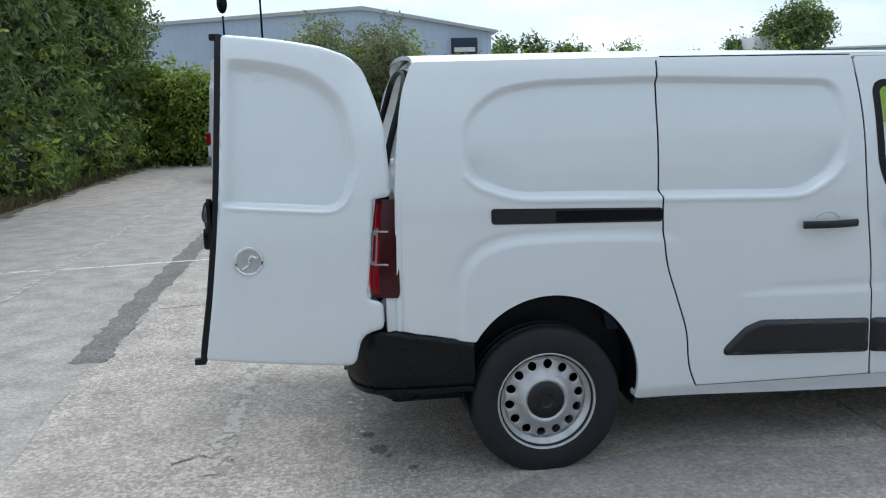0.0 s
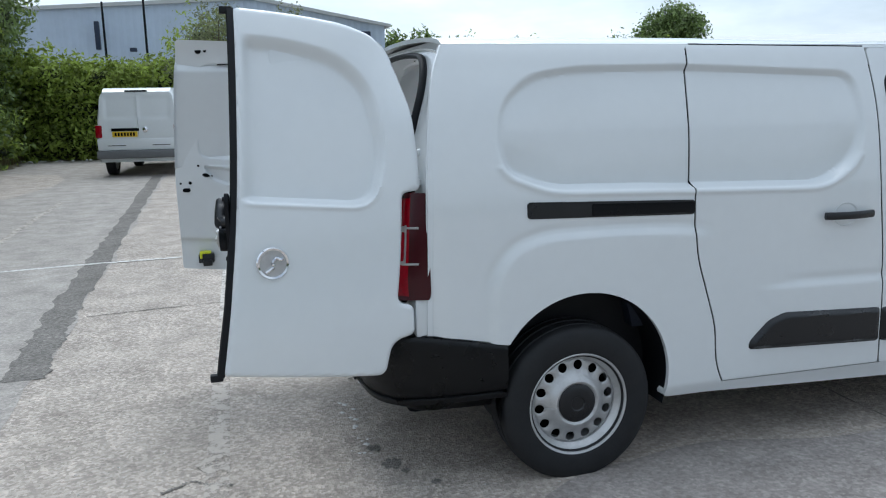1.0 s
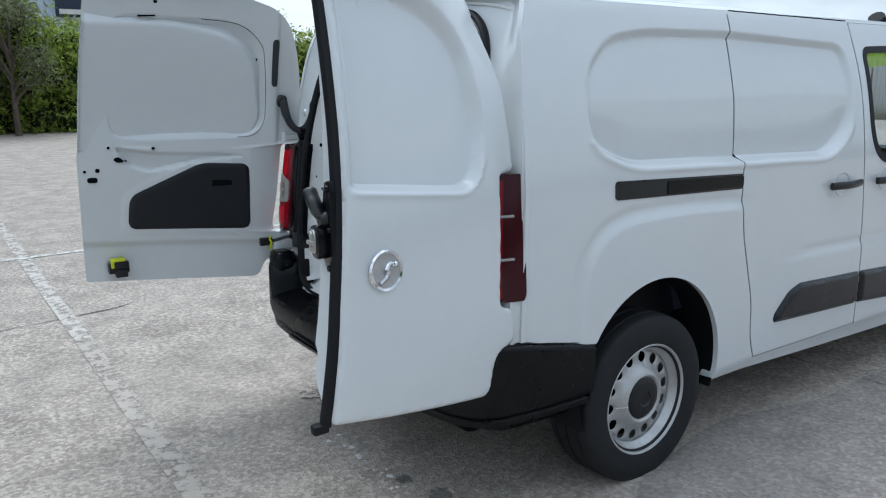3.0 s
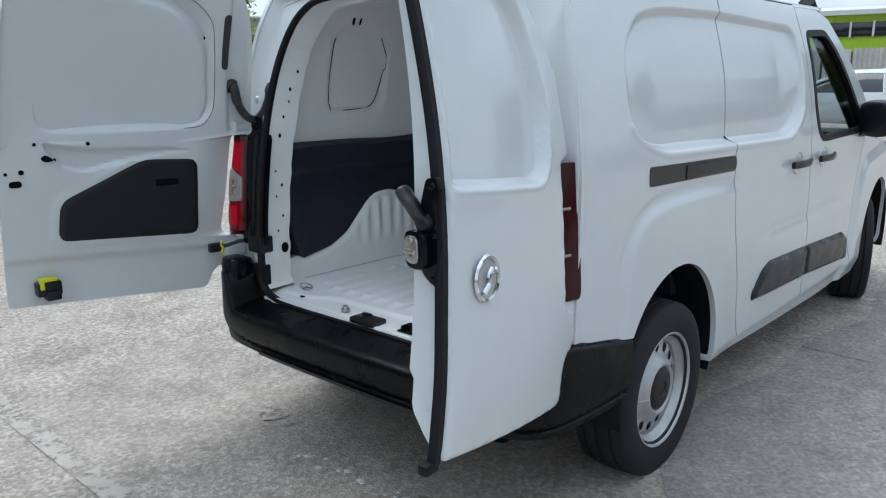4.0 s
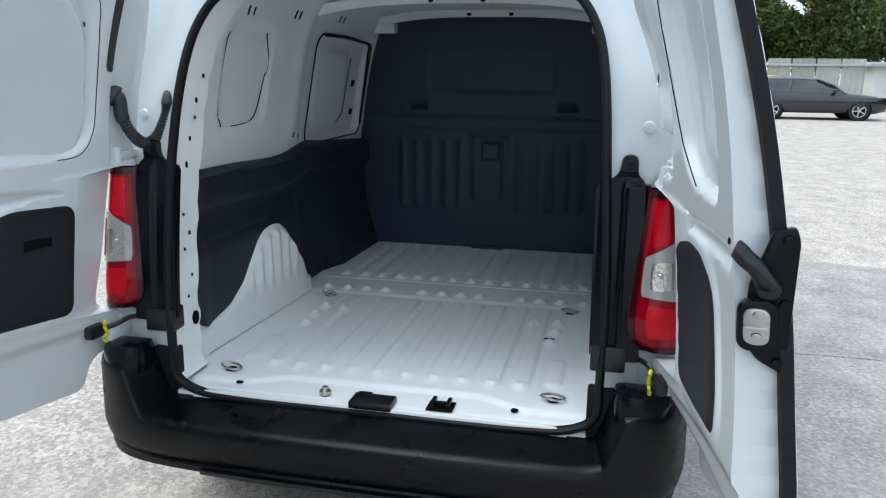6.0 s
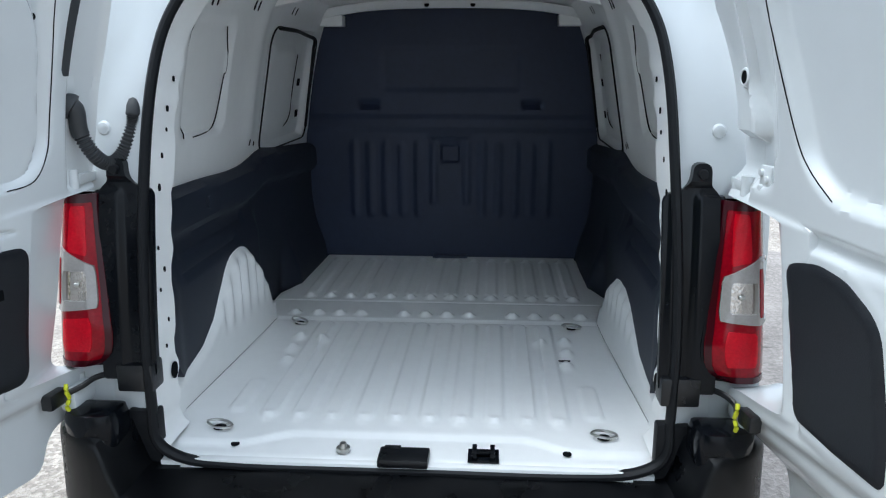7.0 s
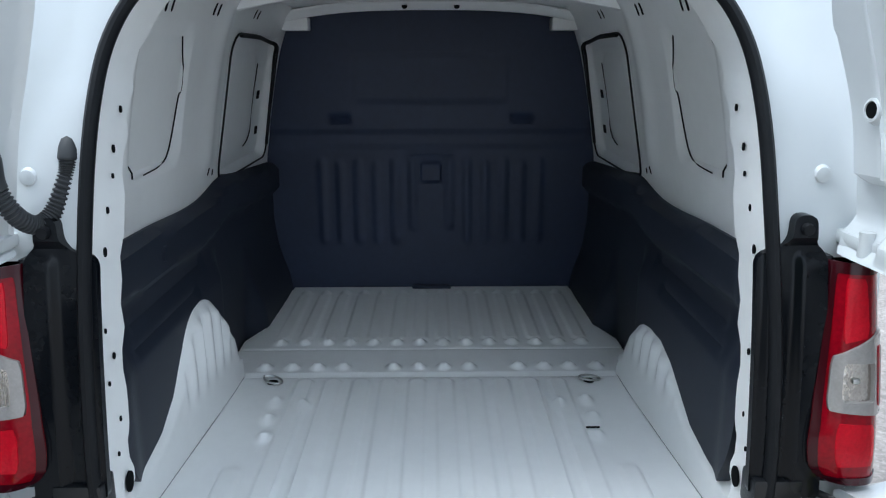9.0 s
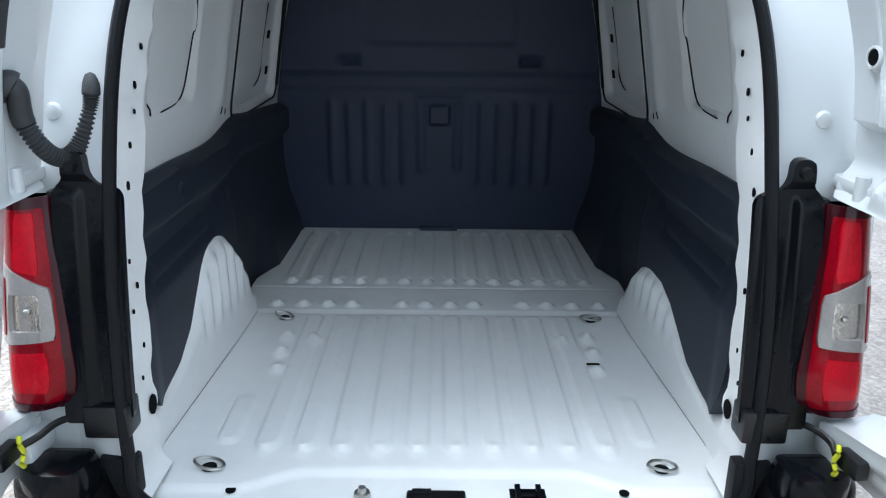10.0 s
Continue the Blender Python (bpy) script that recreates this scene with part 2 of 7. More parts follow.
REFLECTOR = material("lamp_reflector", (0.60, 0.56, 0.52), rough=0.2, metal=1.0, vary=0.3, scale=60.0, fine=240.0, bump=0.6, bump_scale=120.0)
YELLOW = material("yellow_plastic", (0.62, 0.66, 0.02), rough=0.4, vary=0.08)
GREYHOSE = material("grey_rubber_boot", (0.035, 0.038, 0.042), rough=0.55, vary=0.15)
GREYPLASTIC = material("grey_bumper_plastic", (0.13, 0.135, 0.14), rough=0.6, vary=0.12, scale=6.0, fine=60.0)
PANE = clear_glass("window_glass", (0.92, 0.94, 0.94))
GROUND = asphalt("worn_tarmac", (0.32, 0.281, 0.244), (0.54, 0.481, 0.423), (0.43, 0.382, 0.336))
TRENCH = asphalt("dark_tarmac_patch", (0.15, 0.139, 0.126), (0.25, 0.233, 0.212), (0.19, 0.176, 0.16))
VIOLET = asphalt("violet_grey_tarmac", (0.26, 0.234, 0.217), (0.385, 0.348, 0.322), (0.31, 0.28, 0.26), 0.4)
SMOOTH = asphalt("smooth_grey_tarmac", (0.315, 0.289, 0.262), (0.40, 0.369, 0.335), (0.365, 0.337, 0.307), 0.3)
LINE = worn_paint("worn_white_line", (0.53, 0.495, 0.45), None, 0.535)
CROSSLINE = worn_paint("worn_white_cross_line", (0.62, 0.61, 0.58), None, 0.55)
LINEFAINT = worn_paint("very_worn_white_line", (0.44, 0.395, 0.348), None, 0.53)
LEAF1 = leaf_material("dark_green_leaves", (0.138, 0.192, 0.062), 0.6)
LEAF2 = leaf_material("yellow_green_leaves", (0.27, 0.345, 0.065))
DRYLEAF = leaf_material("dry_verge_growth", (0.13, 0.115, 0.06), 0.6)
LEAF4 = leaf_material("mid_green_leaves", (0.15, 0.19, 0.06), 0.6)
LEAF3 = leaf_material("pale_willow_leaves", (0.19, 0.21, 0.11))
GRASS = leaf_material("dry_grass_blades", (0.19, 0.17, 0.08), 0.4)
BARK = material("bark", (0.10, 0.08, 0.06), rough=0.9, vary=0.3, scale=4.0, fine=30.0, bump=0.8, bump_scale=40.0)
CLAD = material("blue_grey_cladding", (0.42, 0.50, 0.61), rough=0.5, vary=0.05, scale=0.3, fine=4.0, dirt=(0.25, 0.28, 0.33), dirt_amount=0.25)
ROOFGREY = material("grey_roof_sheet", (0.42, 0.44, 0.45), rough=0.55, vary=0.08, scale=0.4, fine=6.0)
LIME = material("lime_green_cladding", (0.36, 0.53, 0.03), rough=0.5, vary=0.06, scale=0.5, fine=8.0)
FENCE = material("weathered_grey_fence_sheet", (0.41, 0.405, 0.37), rough=0.85, vary=0.18, scale=1.2, fine=14.0, object_random=0.25, dirt=(0.20, 0.18, 0.14), dirt_amount=0.45)
WALLWHITE = material("white_stucco", (0.62, 0.62, 0.6), rough=0.8, vary=0.08, scale=0.6, fine=9.0)
BLUE = material("blue_car_paint", (0.02, 0.13, 0.42), rough=0.3, coat=0.8, vary=0.06)
BLACKCAR = material("black_car_paint", (0.012, 0.013, 0.018), rough=0.25, coat=0.9, vary=0.1)
CARGLASS = material("dark_car_glass", (0.02, 0.025, 0.03), rough=0.06, vary=0.1, coat=0.5)
PLATE = material("yellow_plate", (0.6, 0.42, 0.02), rough=0.4, vary=0.05)
SIGN = material("dark_blue_sign", (0.015, 0.025, 0.05), rough=0.45, vary=0.08)
EARTH = material("earth_bank", (0.10, 0.085, 0.055), rough=0.95, vary=0.3, scale=1.5, fine=20.0, bump=0.8, bump_scale=30.0)


# ---- mesh helpers ----
def finish(ob, mat, parent=None, label="", angle=38):
    me = ob.data
    if mat:
        me.materials.append(mat)
    me.shade_smooth()
    me.set_sharp_from_angle(angle=radians(angle))
    if parent:
        ob.parent = parent
    if label:
        ob["label"] = label
    return ob


def part(name, bm, mat, parent=None, label="", angle=38):
    """Links a bmesh (or ready mesh data) as one mesh object under a thing or a part."""
    if isinstance(bm, bmesh.types.BMesh):
        me = bpy.data.meshes.new(name)
        bmesh.ops.recalc_face_normals(bm, faces=bm.faces)
        bm.to_mesh(me)
        bm.free()
    else:
        me = bm
    return finish(new(name, me), mat, parent, label, angle)


def thing(name, label, category, at=(0, 0, 0), rz=0, group="", kind=""):
    ob = new(name)
    ob.matrix_world = pose(*at, 0, 0, rz)
    return tagged(ob, label, category, group, kind)


def from_arrays(verts, faces):
    me = bpy.data.meshes.new("m")
    me.from_pydata([tuple(map(float, v)) for v in verts], [], faces)
    me.update()
    return me


def sheet(us, vs, sdf, front, back=None):
    """A surface over the (u, v) grid where sdf < 0, its edge cut clean; with back it is a closed shell."""
    us, vs = np.asarray(us, float), np.asarray(vs, float)
    U, V = np.meshgrid(us, vs, indexing="ij")
    S = np.broadcast_to(sdf(U, V), U.shape)
    S = np.where(np.abs(S) < 1e-7, -1e-7, S)
    prm, index, faces = [], {}, []

    def node(i, j):
        k = (i, j)
        if k not in index:
            index[k] = len(prm)
            prm.append((us[i], vs[j]))
        return index[k]

    def cross(a, b):
        k = (min(a, b), max(a, b))
        if k not in index:
            a, b = k
            t = S[a] / (S[a] - S[b])
            index[k] = len(prm)
            prm.append((us[a[0]] + t * (us[b[0]] - us[a[0]]), vs[a[1]] + t * (vs[b[1]] - vs[a[1]])))
        return index[k]

    ins = S < 0
    for i in range(len(us) - 1):
        for j in range(len(vs) - 1):
            c = ((i, j), (i + 1, j), (i + 1, j + 1), (i, j + 1))
            k = [ins[q] for q in c]
            if not any(k):
                continue
            poly = []
            for a in range(4):
                b = (a + 1) % 4
                if k[a]:
                    poly.append(node(*c[a]))
                if k[a] != k[b]:
                    poly.append(cross(c[a], c[b]))
            if len(poly) > 2:
                faces.append(poly)
    P = np.array(prm)
    verts = np.stack(np.broadcast_arrays(*front(P[:, 0], P[:, 1])), -1)
    if back:
        n = len(P)
        rear = np.stack(np.broadcast_arrays(*back(P[:, 0], P[:, 1])), -1)
        count = {}
        for f in faces:
            for a, b in zip(f, f[1:] + f[:1]):
                count[(a, b)] = 1
        rim = [(b, a, a + n, b + n) for a, b in count if (b, a) not in count]
        faces = faces + [[q + n for q in reversed(f)] for f in faces] + rim
        verts = np.concatenate([verts, rear])
    bm = bmesh.new()
    bm.from_mesh(from_arrays(verts, faces))
    return bm


def graded(a, b, step, fine, lines):
    """Rows from a to b, closer together within 3 cm of the given lines."""
    out = [a]
    while out[-1] < b:
        near = min(abs(out[-1] - q) for q in lines)
        out.append(out[-1] + (fine if near < 0.032 else step))
    return np.array(out)


def smooth(t):
    t = np.clip(t, 0, 1)
    return t * t * (3 - 2 * t)


def curve(pts):
    """A smooth monotone-ish function through (x, y) points (Catmull-Rom in x)."""
    xs, ys = np.array([p[0] for p in pts], float), np.array([p[1] for p in pts], float)
    ms = np.gradient(ys, xs)
    sl = np.diff(ys) / np.diff(xs)
    for i in range(len(xs)):
        lo = abs(sl[max(i - 1, 0)])
        hi = abs(sl[min(i, len(sl) - 1)])
        ms[i] = np.clip(ms[i], -3 * min(lo, hi), 3 * min(lo, hi))

    def f(x):
        x = np.clip(np.asarray(x, float), xs[0], xs[-1])
        i = np.clip(np.searchsorted(xs, x) - 1, 0, len(xs) - 2)
        h = xs[i + 1] - xs[i]
        t = (x - xs[i]) / h
        return ys[i] * (1 + 2 * t) * (1 - t) ** 2 + h * ms[i] * t * (1 - t) ** 2 + ys[i + 1] * t * t * (3 - 2 * t) + h * ms[i + 1] * t * t * (t - 1)
    return f


def rrect(u, v, u0, u1, v0, v1, r):
    a = np.abs(u - (u0 + u1) / 2) - (u1 - u0) / 2 + r
    b = np.abs(v - (v0 + v1) / 2) - (v1 - v0) / 2 + r
    return np.hypot(np.maximum(a, 0), np.maximum(b, 0)) + np.minimum(np.maximum(a, b), 0) - r


def rounded(pts, r, n=6):
    """The polygon with its corners rounded."""
    out, m = [], len(pts)
    for i in range(m):
        p, a, b = Vector(pts[i]).to_2d(), Vector(pts[i - 1]).to_2d(), Vector(pts[(i + 1) % m]).to_2d()
        rr = pts[i][2] if len(pts[i]) > 2 else r
        da, db = (a - p), (b - p)
        k = min(rr, da.length * 0.48, db.length * 0.48)
        q0, q1 = p + da.normalized() * k, p + db.normalized() * k
        for j in range(n + 1):
            t = j / n
            out.append(((1 - t) ** 2 * q0 + 2 * t * (1 - t) * p + t * t * q1)[:])
    return out


def poly_sdf(pts):
    P = np.array(pts, float)
    Q = np.roll(P, -1, 0)

    def f(u, v):
        u, v = np.broadcast_arrays(np.asarray(u, float), np.asarray(v, float))
        d = np.full(u.shape, 1e9)
        inside = np.zeros(u.shape, bool)
        for (ax, ay), (bx, by) in zip(P, Q):
            ex, ey = bx - ax, by - ay
            wx, wy = u - ax, v - ay
            t = np.clip((wx * ex + wy * ey) / (ex * ex + ey * ey + 1e-12), 0, 1)
            d = np.minimum(d, (wx - ex * t) ** 2 + (wy - ey * t) ** 2)
            if by != ay:
                c = ((ay > v) != (by > v)) & (u < ex * (v - ay) / ey + ax)
                inside ^= c
        d = np.sqrt(d)
        return np.where(inside, -d, d)
    return f


def prism(pts, depth, m, bevel=0.0):
    """A flat outline (in the local xy plane of m) given depth along local z."""
    bm = bmesh.new()
    vs = [bm.verts.new((x, y, 0)) for x, y in pts]
    f = bm.faces.new(vs)
    ext = bmesh.ops.extrude_face_region(bm, geom=[f])
    bmesh.ops.translate(bm, verts=[v for v in ext["geom"] if isinstance(v, bmesh.types.BMVert)], vec=(0, 0, depth))
    if bevel:
        es = [e for e in bm.edges if len(e.link_faces) == 2 and e.calc_face_angle(0) > 1.2 and abs(e.verts[0].co.z - e.verts[1].co.z) < 1e-6]
        bmesh.ops.bevel(bm, geom=es, offset=bevel, segments=2, affect="EDGES", profile=0.6)
    bmesh.ops.transform(bm, matrix=m, verts=bm.verts)
    return bm


def box(x0, x1, y0, y1, z0, z1, bevel=0.01, seg=2, m=None):
    bm = bmesh.new()
    bmesh.ops.create_cube(bm, size=1)
    bmesh.ops.transform(bm, matrix=Matrix.Translation(((x0 + x1) / 2, (y0 + y1) / 2, (z0 + z1) / 2)) @ Matrix.Diagonal((x1 - x0, y1 - y0, z1 - z0, 1)), verts=bm.verts)
    if bevel:
        bmesh.ops.bevel(bm, geom=bm.edges[:], offset=min(bevel, 0.45 * min(x1 - x0, y1 - y0, z1 - z0)), segments=seg, affect="EDGES", profile=0.6)
    if m is not None:
        bmesh.ops.transform(bm, matrix=m, verts=bm.verts)
    return bm


def join(*bms):
    out = bmesh.new()
    for b in bms:
        me = bpy.data.meshes.new("j")
        b.to_mesh(me)
        b.free()
        out.from_mesh(me)
        bpy.data.meshes.remove(me)
    return out


def lathe(profile, n=48, m=None):
    """Turns (radius, along) round local y."""
    bm = bmesh.new()
    rings = []
    for k in range(n):
        a = 2 * math.pi * k / n
        rings.append([bm.verts.new((r * math.cos(a), y, r * math.sin(a))) for r, y in profile])
    for k in range(n):
        for i in range(len(profile) - 1):
            q = (rings[k][i], rings[(k + 1) % n][i], rings[(k + 1) % n][i + 1], rings[k][i + 1])
            bm.faces.new(q)
    bmesh.ops.remove_doubles(bm, verts=bm.verts, dist=1e-5)
    if m is not None:
        bmesh.ops.transform(bm, matrix=m, verts=bm.verts)
    return bm


def sweep(path, section, closed=False, up=(0, 0, 1)):
    """Moves a closed (a, b) section along the path; a lies across, b along the frame's second axis. section may be a function of the station."""
    P = [Vector(p) for p in path]
    bm, rings, n = bmesh.new(), [], len(P)
    for i, p in enumerate(P):
        d = (P[(i + 1) % n] - P[i - 1]) if closed else (P[min(i + 1, n - 1)] - P[max(i - 1, 0)])
        d.normalize()
        u = Vector(up)
        if abs(d.dot(u)) > 0.97:
            u = Vector((1, 0, 0)) if abs(d.x) < 0.9 else Vector((0, 1, 0))
        a = d.cross(u).normalized()
        b = a.cross(d).normalized()
        sec = section(i) if callable(section) else section
        rings.append([bm.verts.new(p + a * s + b * t) for s, t in sec])
    m = len(rings[0])
    for i in range(n if closed else n - 1):
        r0, r1 = rings[i], rings[(i + 1) % n]
        for j in range(m):
            bm.faces.new((r0[j], r0[(j + 1) % m], r1[(j + 1) % m], r1[j]))
    if not closed:
        bm.faces.new(rings[0])
        bm.faces.new(list(reversed(rings[-1])))
    return bm


def ring(r, n=10, squash=1.0):
    return [(r * math.cos(2 * math.pi * k / n), squash * r * math.sin(2 * math.pi * k / n)) for k in range(n)]


def spline(pts, per=6, closed=False):
    P = [Vector(p) for p in pts]
    out, n = [], len(P)
    for i in range(n if closed else n - 1):
        if closed:
            a, b, c, d = P[i - 1], P[i], P[(i + 1) % n], P[(i + 2) % n]
        else:
            a, b, c, d = P[max(i - 1, 0)], P[i], P[i + 1], P[min(i + 2, n - 1)]
        for k in range(per):
            t = k / per
            out.append(0.5 * ((2 * b) + (c - a) * t + (2 * a - 5 * b + 4 * c - d) * t * t + (3 * b - a - 3 * c + d) * t ** 3))
    if not closed:
        out.append(P[-1])
    return out


def disc(r, m, depth=0.002, n=14):
    return prism([(r * math.cos(2 * math.pi * k / n), r * math.sin(2 * math.pi * k / n)) for k in range(n)], depth, m)


def loft(sections, close_ends=True):
    bm = bmesh.new()
    rings = [[bm.verts.new(p) for p in s] for s in sections]
    m = len(rings[0])
    for r0, r1 in zip(rings, rings[1:]):
        for j in range(m):
            bm.faces.new((r0[j], r0[(j + 1) % m], r1[(j + 1) % m], r1[j]))
    if close_ends:
        bm.faces.new(rings[0])
        bm.faces.new(list(reversed(rings[-1])))
    return bm


# ---- the panel van: local x forward from its tail, y to its left, z up ----
VAN_Y = 3.93
W = curve([(0.10, 0.80), (0.17, 0.838), (0.30, 0.856), (0.60, 0.864), (1.30, 0.868), (2.10, 0.884), (3.00, 0.888), (3.80, 0.872), (4.15, 0.835), (4.40, 0.74), (4.60, 0.55)])
T = curve([(0.24, 0.035), (0.30, 0.018), (0.36, 0.0), (0.90, -0.002), (1.15, 0.0), (1.25, 0.008), (1.40, 0.030), (1.55, 0.063), (1.68, 0.103), (1.787, 0.143), (1.86, 0.19)])
XR = curve([(0.25, 0.14), (0.665, 0.144), (1.0, 0.153), (1.357, 0.167), (1.55, 0.190), (1.68, 0.216), (1.80, 0.263), (1.90, 0.30)])
XO = curve([(0.45, 0.072), (0.90, 0.085), (1.25, 0.13), (1.50, 0.19), (1.66, 0.245), (1.80, 0.295), (1.9, 0.33)])
RECESS = poly_sdf(rounded([(0.440, 1.42), (0.465, 1.56), (0.60, 1.672), (0.80, 1.700), (1.30, 1.705), (2.12, 1.672), (2.16, 1.45), (2.10, 1.28), (1.94, 1.187), (1.30, 1.203), (0.66, 1.224), (0.475, 1.295)], 0.08, 14))
FLARE = poly_sdf(rounded([(0.38, 0.2), (0.42, 0.88), (0.50, 0.995), (0.64, 1.038), (0.95, 1.043), (1.28, 1.028), (1.50, 0.98), (1.70, 0.2)], 0.1, 12))
FLARE_F = poly_sdf(rounded([(3.05, 0.2), (3.3, 0.95), (3.8, 1.0), (4.3, 0.95), (4.5, 0.2)], 0.1))


def ramp(t):
    """A straight slope with slightly eased ends."""
    t = np.clip(t, 0, 1)
    return 0.75 * t + 0.25 * t * t * (3 - 2 * t)


def half(x, z):
    """Half-width of the outer skin."""
    r = RECESS(x, z)
    flare = 0.011 * ramp((0.012 - FLARE(x, z)) / 0.030) * smooth((1.44 - x) / 0.24) + 0.018 * ramp((0.012 - FLARE_F(x, z)) / 0.04)
    flare = flare - 0.006 * np.exp(-((FLARE(x, z) - 0.030) / 0.018) ** 2) * smooth((1.44 - x) / 0.24) * smooth((z - 0.80) / 0.12)
    crease = -0.004 * np.exp(-((z - 0.782 + 0.012 * (x - 1.6)) / 0.016) ** 2) * smooth((x - 1.70) / 0.16) * smooth((2.9 - x) / 0.3) + 0.006 * smooth((0.770 - 0.012 * (x - 1.6) - z) / 0.035) * smooth((x - 1.58) / 0.16) * smooth((3.2 - x) / 0.3) * smooth((z - 0.36) / 0.3)
    deep = np.interp(z, [1.2, 1.45, 1.70], [0.052, 0.030, 0.026])
    deep = deep * (1 - 0.55 * np.exp(-((z - 1.46) / 0.13) ** 2) * (smooth((0.74 - x) / 0.30) + smooth((x - 1.88) / 0.30)))    # the ends run out into the flank
    return W(x) - T(z) - deep * ramp((0.004 - r) / np.interp(z, [1.26, 1.42], [0.021, 0.030])) + 0.006 * np.exp(-((r - 0.016) / 0.012) ** 2) * (z < 1.32) + flare + crease


GS = curve([(0.30, 1.50), (0.345, 1.470), (0.402, 1.446), (0.613, 1.414), (0.77, 1.365), (0.898, 1.324), (1.0, 1.308), (1.12, 1.300), (1.5, 1.300), (1.787, 1.312)])
GB = curve([(0.25, 2.30), (0.331, 2.296), (0.613, 2.281), (0.823, 2.270), (1.206, 2.228), (1.52, 2.222), (1.787, 2.208)])
GF = curve([(0.25, 3.16), (0.6, 3.12), (0.9, 3.18), (1.08, 3.25), (1.2, 3.3)])
ARCHES = ((0.809, 0.412, 0.388), (3.765, 0.413, 0.384))
OPEN = spline([(y, z, 0) for y, z in ((0, 0.572), (0.40, 0.572), (0.56, 0.590), (0.625, 0.66), (0.637, 0.80), (0.638, 0.95), (0.630, 1.25), (0.612, 1.50), (0.578, 1.635), (0.505, 1.722), (0.38, 1.760), (0, 1.775),
              (-0.38, 1.760), (-0.505, 1.722), (-0.578, 1.635), (-0.612, 1.50), (-0.630, 1.25), (-0.638, 0.95), (-0.637, 0.80), (-0.625, 0.66), (-0.56, 0.590), (-0.40, 0.572))], 7, True)
OPEN = [(p.x * (0.958 + 0.035 * float(smooth(np.array((0.72 - p.y) / 0.12)))), p.y) for p in OPEN]
OPEN = [(y * (1.0 if y > 0 else 1.012 + 0.014 * float(smooth(np.array((1.35 - z) / 0.4)))), z) for y, z in OPEN]
OPEN_SDF = poly_sdf(OPEN)


def arch_cut(x, z, grow=0.0):
    return np.maximum(*[r + grow - np.hypot(x - cx, z - cz) for cx, cz, r in ARCHES])


def side_skin(s, proud=0.0):
    return lambda x, z: (x, s * (half(x, z) + proud), z)


def lift(x, v):
    """Grid rows bent to run along the pressed lines of the flank."""
    low = -0.030 * (x - 1.3) * smooth(1 - np.abs(v - 1.20) / 0.14)
    high = -0.052 * np.maximum(x - 1.3, 0) * smooth(1 - np.abs(v - 1.706) / 0.10)
    return v + low + high


def bent(f):
    return lambda x, v: f(x, lift(x, v))


FLANK_ROWS = (0.745, 1.040, 1.185, 1.215, 1.70)


def span(a, b, step):
    return np.linspace(a, b, max(2, int(round((b - a) / step)) + 1))


def top_line(x):
    return np.interp(x, [0, 2.55, 2.72, 3.55, 4.3, 4.6], [1.784, 1.784, 1.74, 1.075, 0.93, 0.80])


WINDOW = poly_sdf(rounded([(2.335, 1.19), (2.295, 1.30), (2.29, 1.655), (2.60, 1.665), (2.74, 1.57), (3.22, 1.135), (2.42, 1.135)], 0.05))

van = thing("panel_van", "white long panel van with both rear doors wide open", "van", (0, VAN_Y, 0))


